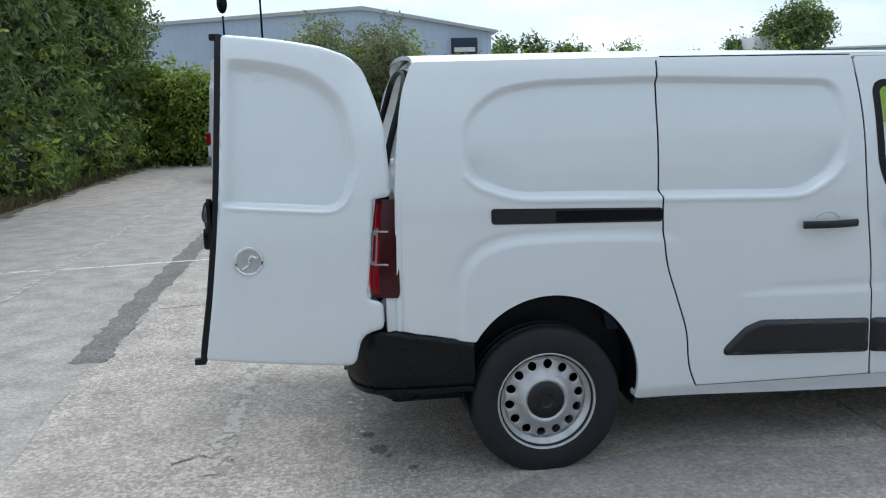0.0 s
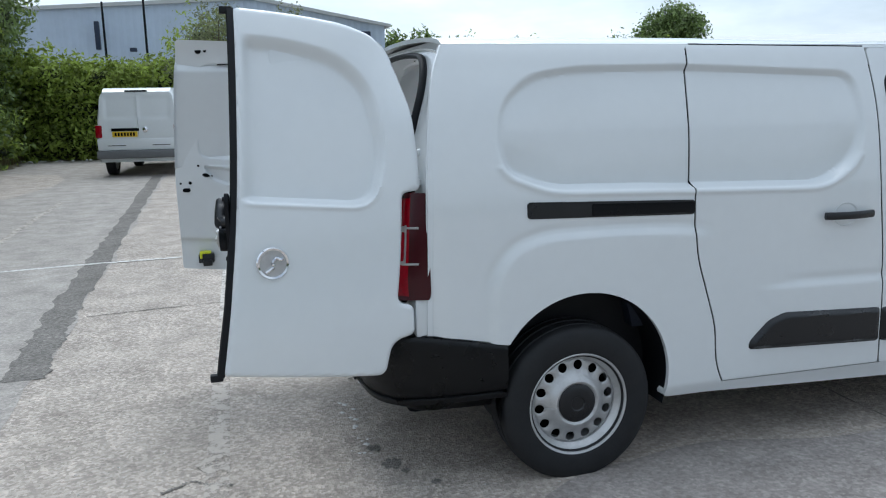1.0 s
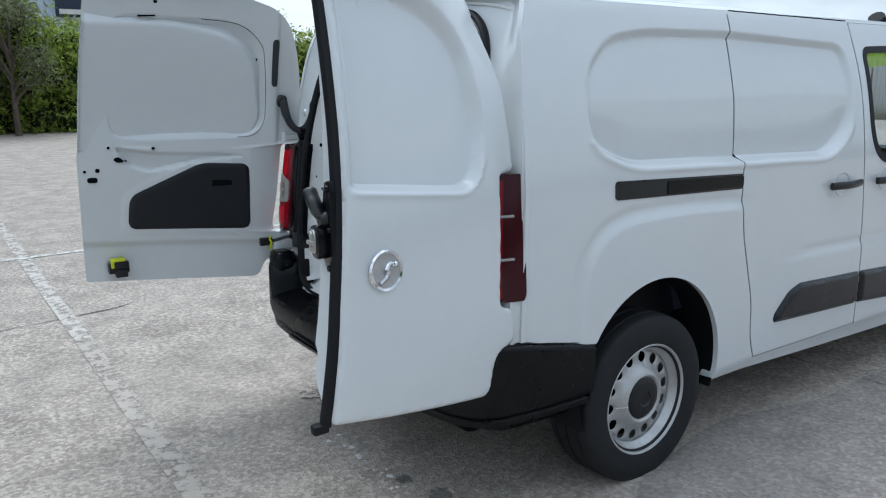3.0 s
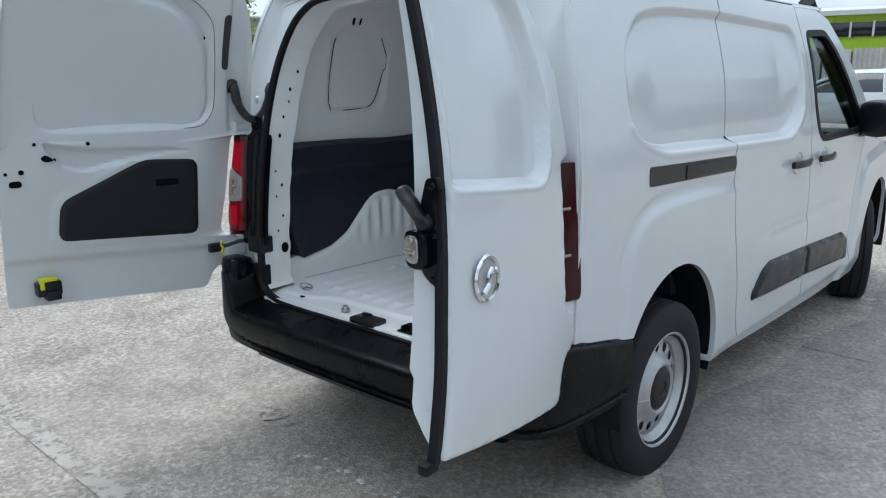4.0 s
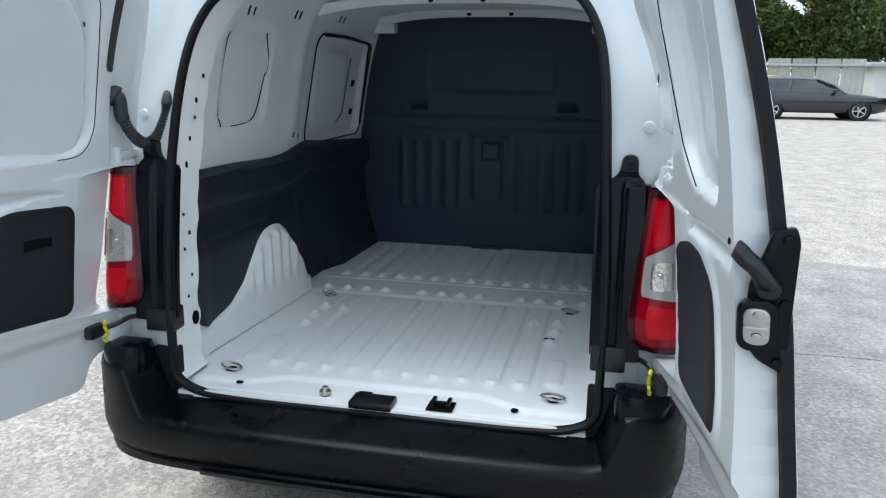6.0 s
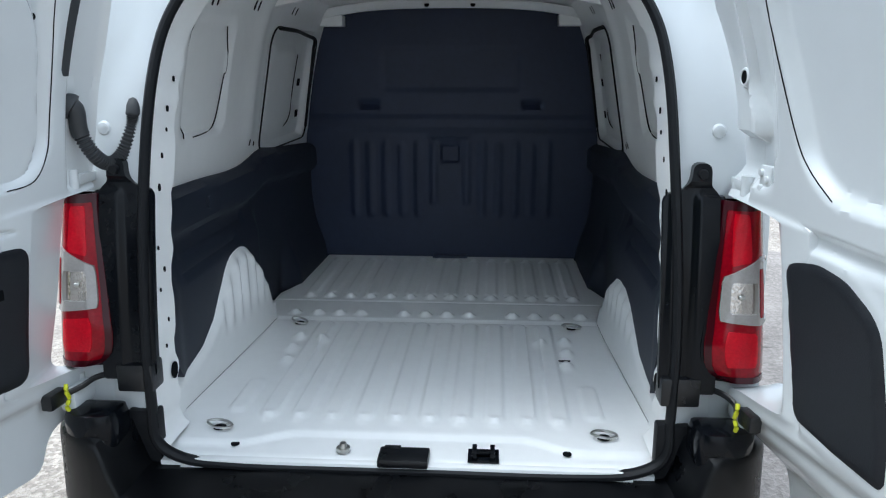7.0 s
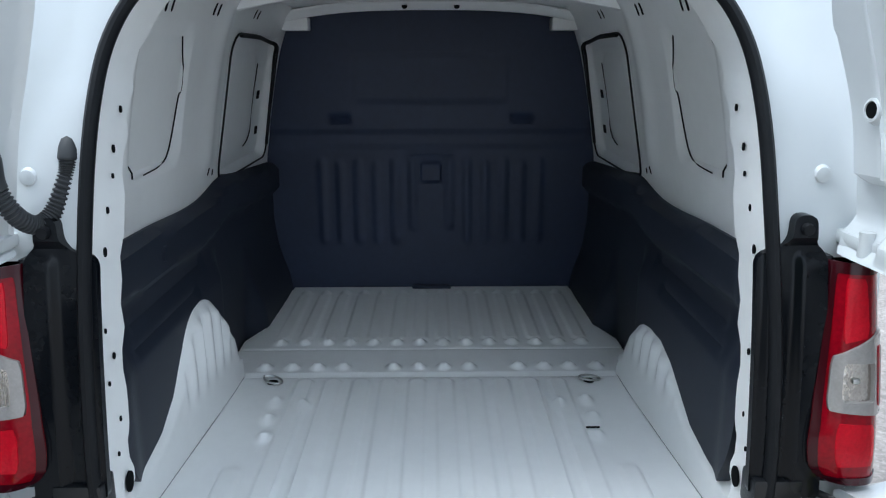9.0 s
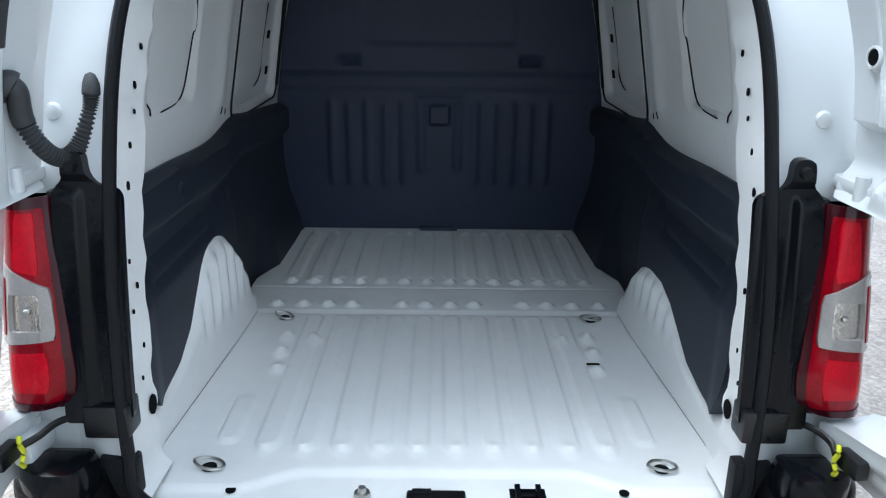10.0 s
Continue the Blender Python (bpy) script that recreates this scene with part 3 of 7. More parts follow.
def body_side(s):
    tag = "" 
    lo = lambda x: np.where(x < 0.8, 0.672 - (x - 0.144) * 0.175, 0.312 - (x - 1.168) * 0.03)
    q = sheet(span(0.12, 1.52, 0.0092), graded(0.26, 1.80, 0.0095, 0.0042, FLANK_ROWS), bent(lambda x, z: np.maximum.reduce([XR(z) - x, x - GS(z) + 0.004, arch_cut(x, z), lo(x) - z, z - 1.784])), bent(side_skin(s)), bent(side_skin(s, -0.022)))
    quarter = part("rear_quarter_panel", q, WHITE, van)
    sl = sheet(span(1.28, 2.32, 0.0092), graded(0.33, 1.80, 0.0095, 0.0042, FLANK_ROWS), bent(lambda x, z: np.maximum.reduce([GS(z) + 0.004 - x, x - GB(z) + 0.004, 0.348 - z, z - 1.786 + 0.010 * (x - 1.35)])), bent(side_skin(s)), bent(side_skin(s, -0.022)))
    slider = part("sliding_door", sl, WHITE, van)
    fd = sheet(span(2.19, 3.32, 0.0165), span(0.33, 1.79, 0.0165), lambda x, z: np.maximum.reduce([GB(z) + 0.004 - x, x - GF(z) + 0.004, 0.345 - z, z - top_line(x) + 0.012, -WINDOW(x, z)]), side_skin(s), side_skin(s, -0.022))
    front = part("front_door", fd, WHITE, van)
    fw = sheet(span(3.05, 4.58, 0.025), span(0.25, 1.14, 0.025), lambda x, z: np.maximum.reduce([GF(z) + 0.004 - x, arch_cut(x, z), 0.28 - z, z - top_line(x)]), side_skin(s), side_skin(s, -0.022))
    part("front_wing", fw, WHITE, van)
    part("cantrail", sheet(span(0.24, 2.62, 0.05), span(1.774, 1.80, 0.006), lambda x, z: np.maximum(XR(z) - x, z - 1.790), side_skin(s, -0.001), side_skin(s, -0.022)), WHITE, van)
    part("side_sill", sheet(span(1.17, 3.40, 0.03), span(0.25, 0.36, 0.012), lambda x, z: np.maximum.reduce([arch_cut(x, z), 0.304 - (x - 1.168) * 0.034 - z, z - 0.342]), side_skin(s, -0.004), side_skin(s, -0.06)), WHITE, van)
    # dark seals in the joints
    for line, owner, z1 in ((GS, slider, 1.77), (GB, front, 1.70)):
        part("door_joint", sweep([(float(line(z)), s * (float(half(np.array(line(z)), np.array(z))) - 0.0055), z) for z in np.linspace(0.35, z1, 90)], ring(0.0042, 6), False, up=(0, 1, 0)), DARK, owner)
    part("door_joint", sweep([(x, s * (float(half(np.array(x), np.array(1.788 - 0.010 * (x - 1.35)))) - 0.003), 1.788 - 0.010 * (x - 1.35)) for x in np.linspace(1.33, 2.2, 24)], ring(0.0038, 6), False, up=(0, 1, 0)), DARK, slider)
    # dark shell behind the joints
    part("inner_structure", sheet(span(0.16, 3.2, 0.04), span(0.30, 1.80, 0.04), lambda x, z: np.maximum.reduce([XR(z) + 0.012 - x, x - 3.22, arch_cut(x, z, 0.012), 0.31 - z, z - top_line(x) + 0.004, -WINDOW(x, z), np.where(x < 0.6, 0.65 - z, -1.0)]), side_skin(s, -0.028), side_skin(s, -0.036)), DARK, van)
    # wheel-arch liners
    for cx, cz, r in ARCHES:
        pts = [(cx + (r + 0.004) * math.cos(a), cz + (r + 0.004) * math.sin(a)) for a in np.linspace(-0.35, math.pi + 0.35, 40)]
        bm = bmesh.new()
        rows = []
        for yy, k in ((half(cx, 0.8) - 0.016, 1.0), (0.70, 1.01), (0.655, 1.0)):
            rows.append([bm.verts.new((cx + (x - cx) * k, s * yy, cz + (z - cz) * k)) for x, z in pts])
        for r0, r1 in zip(rows, rows[1:]):
            for j in range(len(pts) - 1):
                bm.faces.new((r0[j], r0[j + 1], r1[j + 1], r1[j]))
        bm.faces.new(rows[-1])
        part("wheel_arch_liner", bm, RUBBER, van)
    # side rail of the sliding door
    rail = poly_sdf(rounded([(0.556, 1.114), (0.554, 1.180), (1.297, 1.154), (1.298, 1.094)], 0.012))
    rc = part("sliding_door_rail", sheet(span(0.54, 1.31, 0.0125), span(1.08, 1.19, 0.008), rail, side_skin(s, 0.003), side_skin(s, -0.02)), BLACK, quarter, "black plastic rail cover")
    slot = poly_sdf([(0.83, 1.112), (0.83, 1.160), (1.296, 1.146), (1.296, 1.104)])
    part("rail_slot", sheet(span(0.82, 1.31, 0.0125), span(1.08, 1.19, 0.006), slot, side_skin(s, 0.006), side_skin(s, 0.0)), GLOSSY, quarter)
    # rubbing strips
    st1 = poly_sdf(rounded([(1.592, 0.477), (1.592, 0.512), (1.685, 0.606), (1.76, 0.634), (2.272, 0.614), (2.281, 0.452)], 0.018))
    part("rubbing_strip", sheet(span(1.58, 2.30, 0.012), span(0.44, 0.645, 0.009), st1, lambda x, z: (x, s * (half(x, z) + 0.018 * smooth(-st1(x, z) / 0.02)), z), side_skin(s, -0.01)), BLACK, slider, "black plastic rubbing strip")
    st2 = poly_sdf(rounded([(2.289, 0.452), (2.281, 0.614), (2.95, 0.575), (3.05, 0.53), (3.09, 0.385), (3.0, 0.40)], 0.018))
    part("rubbing_strip", sheet(span(2.27, 3.11, 0.014), span(0.36, 0.63, 0.011), st2, lambda x, z: (x, s * (half(x, z) + 0.018 * smooth(-st2(x, z) / 0.02)), z), side_skin(s, -0.01)), BLACK, front, "black plastic rubbing strip")
    # handles: cup pressed round the grip, grip of black plastic
    for owner, x0, x1, zc in ((slider, 1.925, 2.172, 1.053), (front, 2.325, 2.56, 1.048)):
        xm = (x0 + x1) / 2
        cup = lambda x, z: np.hypot((x - xm) / 0.062, (z - zc) / 0.052) - 1
        part("handle_cup", sheet(span(xm - 0.07, xm + 0.07, 0.006), span(zc - 0.06, zc + 0.06, 0.006), cup, lambda x, z: (x, s * (half(x, z) + 0.003 - 0.026 * smooth(-cup(x, z) / 0.6)), z), side_skin(s, -0.02)), WHITE, owner)
        path = [(x, s * (float(half(x, zc)) + 0.012 + 0.028 * math.sin(math.pi * (0.12 + 0.76 * (x - x0) / (x1 - x0)))), zc) for x in np.linspace(x0, x1, 14)]
        part("door_handle", sweep(path, [(0.010 * a, 0.016 * b) for a, b in ((1, 0.5), (0.5, 1), (-0.5, 1), (-1, 0.5), (-1, -0.5), (-0.5, -1), (0.5, -1), (1, -0.5))]), BLACK, owner, "black plastic handle")
    # window glass and its black surround
    part("window_pane", sheet(span(2.25, 3.25, 0.05), span(1.1, 1.7, 0.05), lambda x, z: WINDOW(x, z) - 0.01, side_skin(s, -0.016), side_skin(s, -0.020)), PANE, front)
    gasket = lambda x, z: np.maximum(WINDOW(x, z) - 0.012, -WINDOW(x, z) - 0.020)
    part("window_surround", sheet(span(2.25, 3.26, 0.0165), span(1.10, 1.70, 0.0165), gasket, side_skin(s, 0.003), side_skin(s, -0.02)), RUBBER, front, "black window surround")
    # door mirror
    mirror = thing_mirror(s, front)
    return quarter, slider, front


def thing_mirror(s, owner):
    zc, x0 = 1.205, 3.10
    secs = []
    for t in np.linspace(0, 1, 9):
        k = math.sin(math.pi * (0.09 + 0.82 * t)) ** 0.22
        y = 0.885 + 0.175 * t
        secs.append([(x0 + (0.05 + 0.09 * (a > 0)) * a * k + 0.04 * (1 - t), s * y, zc + 0.104 * k * b) for a, b in [(math.copysign(abs(math.cos(q)) ** 0.38, math.cos(q)), math.copysign(abs(math.sin(q)) ** 0.38, math.sin(q))) for q in np.linspace(0, 2 * math.pi, 20, endpoint=False)]])
    shell = part("door_mirror", loft(secs), BLACK, owner, "black plastic door mirror")
    part("mirror_arm", sweep([(x0 + 0.05, s * 0.84, 1.12), (x0 + 0.05, s * 0.88, 1.12), (x0 + 0.04, s * 0.95, 1.135)], ring(0.036, 10, 0.7)), BLACK, owner)
    return shell


for s in (-1, 1):
    body_side(s)

# roof, windscreen, bonnet, nose
GR = curve([(0, 1.0), (0.4, 0.92), (0.7, 0.76), (0.83, 0.62), (0.91, 0.46), (0.965, 0.27), (1.0, 0.0)])


def roof_point(x, v, drop=0.0):
    edge = half(x, 1.788)
    xx = x - 0.03 * (1 - v * v) * smooth((0.75 - x) / 0.5)
    return xx, v * edge, 1.788 + np.interp(x, [0.3, 1.4, 2.4], [0.054, 0.056, 0.026]) * GR(np.abs(v)) - drop


part("roof", sheet(span(0.262, 2.66, 0.05), np.concatenate([span(-1, -0.8, 0.02), span(-0.75, 0.75, 0.1), span(0.8, 1, 0.02)]), lambda x, v: 0 * x - 1, roof_point, lambda x, v: roof_point(x, v, 0.018)), WHITE, van)


def screen_point(t, v):
    return 2.62 + 0.98 * t + 0.10 * (1 - v * v) * (0.3 + t), v * (0.715 + 0.09 * t), 1.80 - 0.73 * t + 0.045 * (1 - v * v) * (1 - t)


part("windscreen", sheet(span(0, 1, 0.1), span(-1, 1, 0.1), lambda t, v: np.abs(v) - 0.93 + 0 * t, screen_point, lambda t, v: tuple(q - 0.004 * (i == 2) for i, q in enumerate(screen_point(t, v)))), PANE, van)
for s in (-1, 1):
    part("windscreen_pillar", sweep([tuple(float(q) for q in screen_point(t, s * 0.965)) for t in np.linspace(-0.02, 1, 8)], ring(0.042, 10, 0.8)), RUBBER, van)
part("bonnet", sheet(span(3.55, 4.5, 0.06), span(-1, 1, 0.1), lambda x, v: 0 * x - 1, lambda x, v: (x, v * (half(x, np.full_like(x, 0.9)) - 0.01), np.interp(x, [3.5, 4.2, 4.5], [1.085, 0.985, 0.86]) + 0.05 * (1 - v * v)), lambda x, v: (x, v * (half(x, np.full_like(x, 0.9)) - 0.01), np.interp(x, [3.5, 4.2, 4.5], [1.065, 0.965, 0.84]) + 0.05 * (1 - v * v))), WHITE, van)
part("front_end", sheet(span(-1, 1, 0.08), span(0.28, 0.93, 0.05), lambda v, z: 0 * v - 1, lambda v, z: (4.50 + 0.16 * (1 - v * v) - 0.06 * smooth((z - 0.6) / 0.35), v * 0.64, z), lambda v, z: (4.46 + 0.16 * (1 - v * v) - 0.06 * smooth((z - 0.6) / 0.35), v * 0.64, z)), BLACK, van)
for s in (-1, 1):
    seat = part("cab_seat", join(box(2.38, 2.90, min(s * 0.14, s * 0.62), max(s * 0.14, s * 0.62), 0.62, 0.80, 0.05), box(2.28, 2.44, min(s * 0.14, s * 0.62), max(s * 0.14, s * 0.62), 0.74, 1.34, 0.05)), RUBBER, van, "dark cloth cab seat")
    part("headrest", join(box(2.27, 2.38, s * 0.38 - 0.13, s * 0.38 + 0.13, 1.37, 1.56, 0.04), box(2.31, 2.33, s * 0.38 - 0.05, s * 0.38 + 0.05, 1.32, 1.40, 0.004)), RUBBER, seat)
part("dashboard", box(2.95, 3.45, -0.70, 0.70, 0.75, 1.06, 0.06), RUBBER, van)
# black boxes for the unseen underside, sized to keep the ground beneath dark
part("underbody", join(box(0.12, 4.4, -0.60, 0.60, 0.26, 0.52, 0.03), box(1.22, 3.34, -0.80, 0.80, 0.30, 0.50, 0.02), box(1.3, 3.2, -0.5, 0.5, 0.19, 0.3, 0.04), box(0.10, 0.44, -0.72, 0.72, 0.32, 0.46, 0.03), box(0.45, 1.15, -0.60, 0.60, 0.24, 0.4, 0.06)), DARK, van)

# ---- rear frame, seal, load space ----
def frame_point(y, z, fwd=0.0):
    a = np.abs(y)
    x0 = XO(z)
    x = x0 + (XR(z) + 0.004 - x0) * smooth((a - 0.63) / np.maximum(half(np.full_like(z, 0.2), z) - 0.63, 0.02)) - 0.02 * smooth((z - 1.55) / 0.2) * (1 - np.minimum(a / 0.7, 1) ** 2)
    return x + fwd, y, z


rear_frame = part("rear_frame", sheet(span(-0.86, 0.86, 0.0135), span(0.56, 1.815, 0.0135), lambda y, z: np.maximum.reduce([np.abs(y) - half(np.full_like(z, 0.2), z) + 0.004, -OPEN_SDF(y, z), z - 1.79 - 0.05 * (1 - np.minimum(np.abs(y) / 0.7, 1) ** 2), np.where(np.abs(y) > 0.54, 0.66, 0.562) - z]), frame_point, lambda y, z: frame_point(y, z, 0.02)), WHITE, van)


def open_path(grow, dx):
    out = []
    n = len(OPEN)
    for i, (y, z) in enumerate(OPEN):
        (ay, az), (by, bz) = OPEN[i - 1], OPEN[(i + 1) % n]
        t = Vector((by - ay, bz - az)).normalized()
        yy, zz = y + grow * t.y, z - grow * t.x
        x = float(frame_point(np.array([y]), np.array([z]))[0][0]) + dx
        out.append((x, yy, zz))
    return out


part("door_seal", sweep(open_path(0.004, -0.012), [(0.012 * math.cos(a), 0.017 * math.sin(a)) for a in np.linspace(0, 2 * math.pi, 10, endpoint=False)], True, up=(1, 0, 0)), RUBBER, van, "black rubber seal round the rear opening")

# inner return of the rear pillars, running forward from the seal
ringA, ringB, ringC = open_path(0.0, 0.0), open_path(-0.004, 0.13), open_path(0.055, 0.145)
ringB = [(x, y - math.copysign(0.0065 * float(smooth(np.array(2.2 * math.sin(z * 50.0 + 1.6 * math.sin(z * 17))))), y) * (abs(y) > 0.5), z) for x, y, z in open_path(-0.004, 0.13)]
bm = bmesh.new()
rows = [[bm.verts.new(p) for p in r] for r in (ringA, ringB, ringC)]
n = len(rows[0])
for r0, r1 in zip(rows, rows[1:]):
    for j in range(n):
        k = (j + 1) % n
        if min(ringA[j][2], ringA[k][2]) > 0.60:
            bm.faces.new((r0[j], r0[k], r1[k], r1[j]))
bmesh.ops.delete(bm, geom=[v for v in bm.verts if not v.link_faces], context="VERTS")
pillar_return = part("rear_pillar_return", bm, INNER, van)

for s in (-1, 1):
    for z, r, dx in ((0.765, 0.020, 0.10), (0.84, 0.006, 0.07), (0.90, 0.007, 0.095), (0.985, 0.006, 0.06), (1.03, 0.008, 0.085), (1.09, 0.006, 0.05), (1.235, 0.011, 0.055), (1.245, 0.007, 0.09), (1.31, 0.008, 0.06), (1.37, 0.006, 0.075), (1.42, 0.009, 0.07), (1.49, 0.008, 0.09)):
        y = np.interp(z, [0.66, 0.95, 1.25, 1.5], [0.599, 0.611, 0.604, 0.586]) * (1.0 if s > 0 else np.interp(z, [0.95, 1.35], [1.026, 1.012]))
        hx = float(XO(np.array([z]))[0]) + dx
        slot = Matrix.Diagonal((0.55, 0.85, 1, 1)) if r < 0.015 else Matrix.Diagonal((0.9, 1.1, 1, 1))
        part("pillar_hole", disc(r, pose(hx, s * (y - 0.006 if s < 0 else y - 0.004), z, 90, 0, 0) @ slot, 0.003), DARK, pillar_return)

# floor
RIBS = [0.044 + 0.0876 * k for k in range(5)]
FRONT_RIBS = [0.041 + 0.082 * k for k in range(7)]
BUMPS = [(1.375, y) for y in FRONT_RIBS] + [(1.152, y) for y in (0.041, 0.123, 0.287, 0.370, 0.452, 0.54)] + [(0.90, 0.459), (0.79, 0.457), (0.683, 0.447), (0.87, 0.372)] + [(1.965, y) for y in FRONT_RIBS]


def floor_width(x):
    return np.interp(x, [0.0, 0.25, 1.11, 1.135, 1.40, 1.56, 2.10], [0.60, 0.642, 0.642, 0.665, 0.665, 0.612, 0.600])


def ridge(d, flat, flank):
    """A flat-topped pressed ridge across the distance d from its middle line."""
    return smooth((flat + flank - d) / flank)


def floor_z(x, y):
    a = np.abs(y)
    z = np.full_like(x, 0.594)
    for r in RIBS:
        z = z + 0.0085 * ridge(np.hypot(a - r, np.maximum(0, np.maximum(0.30 - x, x - 1.035))), 0.020, 0.012)
        z = z + 0.005 * smooth(1.3 - np.hypot((x - 0.275) / 1.2, a - r) / 0.022)
    z = z + 0.0085 * ridge(np.hypot(a - 0.49, np.maximum(0, np.maximum(0.325 - x, x - 0.50))), 0.018, 0.012)
    for r in FRONT_RIBS:
        z = z + 0.007 * ridge(np.hypot(a - r, np.maximum(0, np.maximum(1.43 - x, x - 1.92))), 0.018, 0.012)
    for bx, by in BUMPS:
        z = z + 0.0165 * smooth(1.3 - np.hypot((x - bx) / 1.15, a - by) / 0.022)
    z = z + 0.004 * smooth((x - 1.10) / 0.008) - 0.004 * np.exp(-((x - 1.085) / 0.005) ** 2) - 0.004 * np.exp(-((x - 1.315) / 0.005) ** 2)
    sill = 0.205 - 0.065 * smooth((a - 0.28) / 0.16)
    z = z - 0.010 * smooth((sill - x) / 0.02) - 0.008 * smooth((0.085 - x) / 0.02)
    return z


floor_rows = np.concatenate([span(0.058, 0.44, 0.010), span(0.45, 1.02, 0.019), span(1.03, 1.46, 0.0065), span(1.48, 1.90, 0.035), span(1.91, 2.07, 0.009)])
load_floor = part("load_floor", sheet(floor_rows, span(-0.67, 0.67, 0.0056), lambda x, y: np.maximum.reduce([np.abs(y) - floor_width(x), rrect(x, y, 2.035, 2.2, -0.085, 0.085, 0.01) * -1, np.abs(y) - 0.60 + 0 * x - smooth((x - 0.07) / 0.05) * 0.2]), lambda x, y: (x, y, floor_z(x, y)), lambda x, y: (x, y, floor_z(x, y) - 0.012)), INNER, van, "white ribbed metal load floor")
part("floor_well", box(0.14, 2.2, -0.62, 0.62, 0.53, 0.575, 0.0), INNER, van)

# lashing rings, sill fittings
def lashing_ring(x, y, turn):
    path = [(0.034 * math.cos(a) * (1 - 0.25 * (math.cos(a) > 0) * abs(math.sin(a))), 0.021 * math.sin(a), 0.006 + 0.008 * (1 + math.cos(a)) / 2) for a in np.linspace(0, 2 * math.pi, 22, endpoint=False)]
    a = sweep([Vector(p) for p in path], ring(0.0036, 8), True)
    z = 0.6 if x > 1.1 else 0.597
    bmesh.ops.transform(a, matrix=pose(x, y, z, 0, 0, turn), verts=a.verts)
    r = part("lashing_ring", a, ZINC, load_floor, "plated steel lashing ring")
    part("ring_cup", disc(0.017, pose(x, y, z - 0.001, 0, 0, 0), 0.003, 18), GLOSSY, load_floor)
    return r


for x, y, turn in ((0.20, 0.4995, 80), (0.205, -0.4995, 100), (1.038, 0.495, 60), (1.038, -0.495, 100)):
    lashing_ring(x, y, turn)
for x, y in ((0.128, 0.435), (0.128, -0.40)):
    part("drain_hole", disc(0.011, pose(x, y, 0.588), 0.003), DARK, load_floor)
part("sill_bolt", lathe([(0, 0.022), (0.008, 0.022), (0.010, 0.012), (0.017, 0.010), (0.018, 0.0)], 12, pose(0.112, 0.155, 0.588, 90, 0, 0)), ZINC, load_floor)
part("lock_cover", join(box(0.045, 0.118, -0.062, 0.062, 0.58, 0.602, 0.006), box(0.10, 0.116, 0.01, 0.05, 0.602, 0.606, 0.001)), BLACK, load_floor, "black plastic lock cover on the sill")
part("lock_striker", join(box(0.085, 0.135, -0.222, -0.210, 0.586, 0.606, 0.002), box(0.085, 0.135, -0.178, -0.166, 0.586, 0.606, 0.002), box(0.10, 0.112, -0.215, -0.172, 0.594, 0.603, 0.003), box(0.075, 0.14, -0.232, -0.156, 0.586, 0.590, 0.001)), GLOSSY, load_floor)
part("floor_nick", box(0.715, 0.722, -0.462, -0.425, 0.598, 0.6005, 0.0), DARK, load_floor)

# wheel boxes inside
RISE = {}
for s in (-1, 1):
    rise = ((0.14, 0.66), (0.22, 0.688), (0.36, 0.704), (0.47, 0.724), (0.57, 0.775), (0.65, 0.855), (0.72, 0.910), (0.81, 0.928), (0.89, 0.915), (0.98, 0.835), (1.06, 0.735), (1.09, 0.66), (1.095, 0.59)) if s > 0 else ((0.14, 0.66), (0.24, 0.683), (0.40, 0.692), (0.52, 0.712), (0.62, 0.762), (0.70, 0.802), (0.80, 0.828), (0.92, 0.824), (1.02, 0.785), (1.085, 0.70), (1.11, 0.59))
    RISE[s] = rise
    pts = spline([(x, z, 0) for x, z in rise], 4)
    prof = poly_sdf([(p.x, p.y) for p in pts] + [(rise[-1][0], 0.58), (0.14, 0.58)])
    slant = 0.03 if s > 0 else 0.11

    def wheel_box(x, z):
        d = -prof(x, z)
        fold = 0.008 * np.cos((x - 0.78) * 2 * math.pi / 0.07) * smooth((z - 0.68) / 0.1) * smooth((d - 0.006) / 0.03) * smooth((0.24 - np.abs(x - 0.82)) / 0.06)
        return x, s * (0.631 - 0.036 * smooth((x - 0.25) / 0.80) + slant * (z - 0.6) + 0.022 * (1 - smooth(np.where(z < 0.66, 0.05, d) / 0.035)) ** 1.5 + fold), z
    part("wheel_box", sheet(span(0.13, 1.12, 0.0125), span(0.585, 0.96, 0.0125), lambda x, z: prof(x, z), wheel_box, lambda x, z: (x, s * np.where(np.hypot(x - 0.80, z - 0.413) < 0.42, 0.652, 0.70), z)), INNER, van, "white metal wheel box with pressed folds")

# inside walls
WALL = curve([(0.58, 0.70), (1.15, 0.692), (1.30, 0.672), (1.50, 0.638), (1.65, 0.600), (1.74, 0.560), (1.80, 0.50)])
BLANK = lambda x, z: rrect(x, z, 1.265, 1.995, 1.19, 1.655, 0.07)
CARD = lambda x, z: rrect(x, z, 0.50, 0.86, 1.312, 1.655, 0.06)


def wall_y(x, z):
    return WALL(z) + 0.03 * smooth(-BLANK(x, z) / 0.02) - 0.010 * smooth(-rrect(x, z, 1.36, 1.80, 1.25, 1.60, 0.1) / 0.03) + 0.012 * smooth(-CARD(x, z) / 0.012) - 0.012 * np.exp(-((x - 1.12) / 0.06) ** 2) * smooth((z - 1.2) / 0.1)


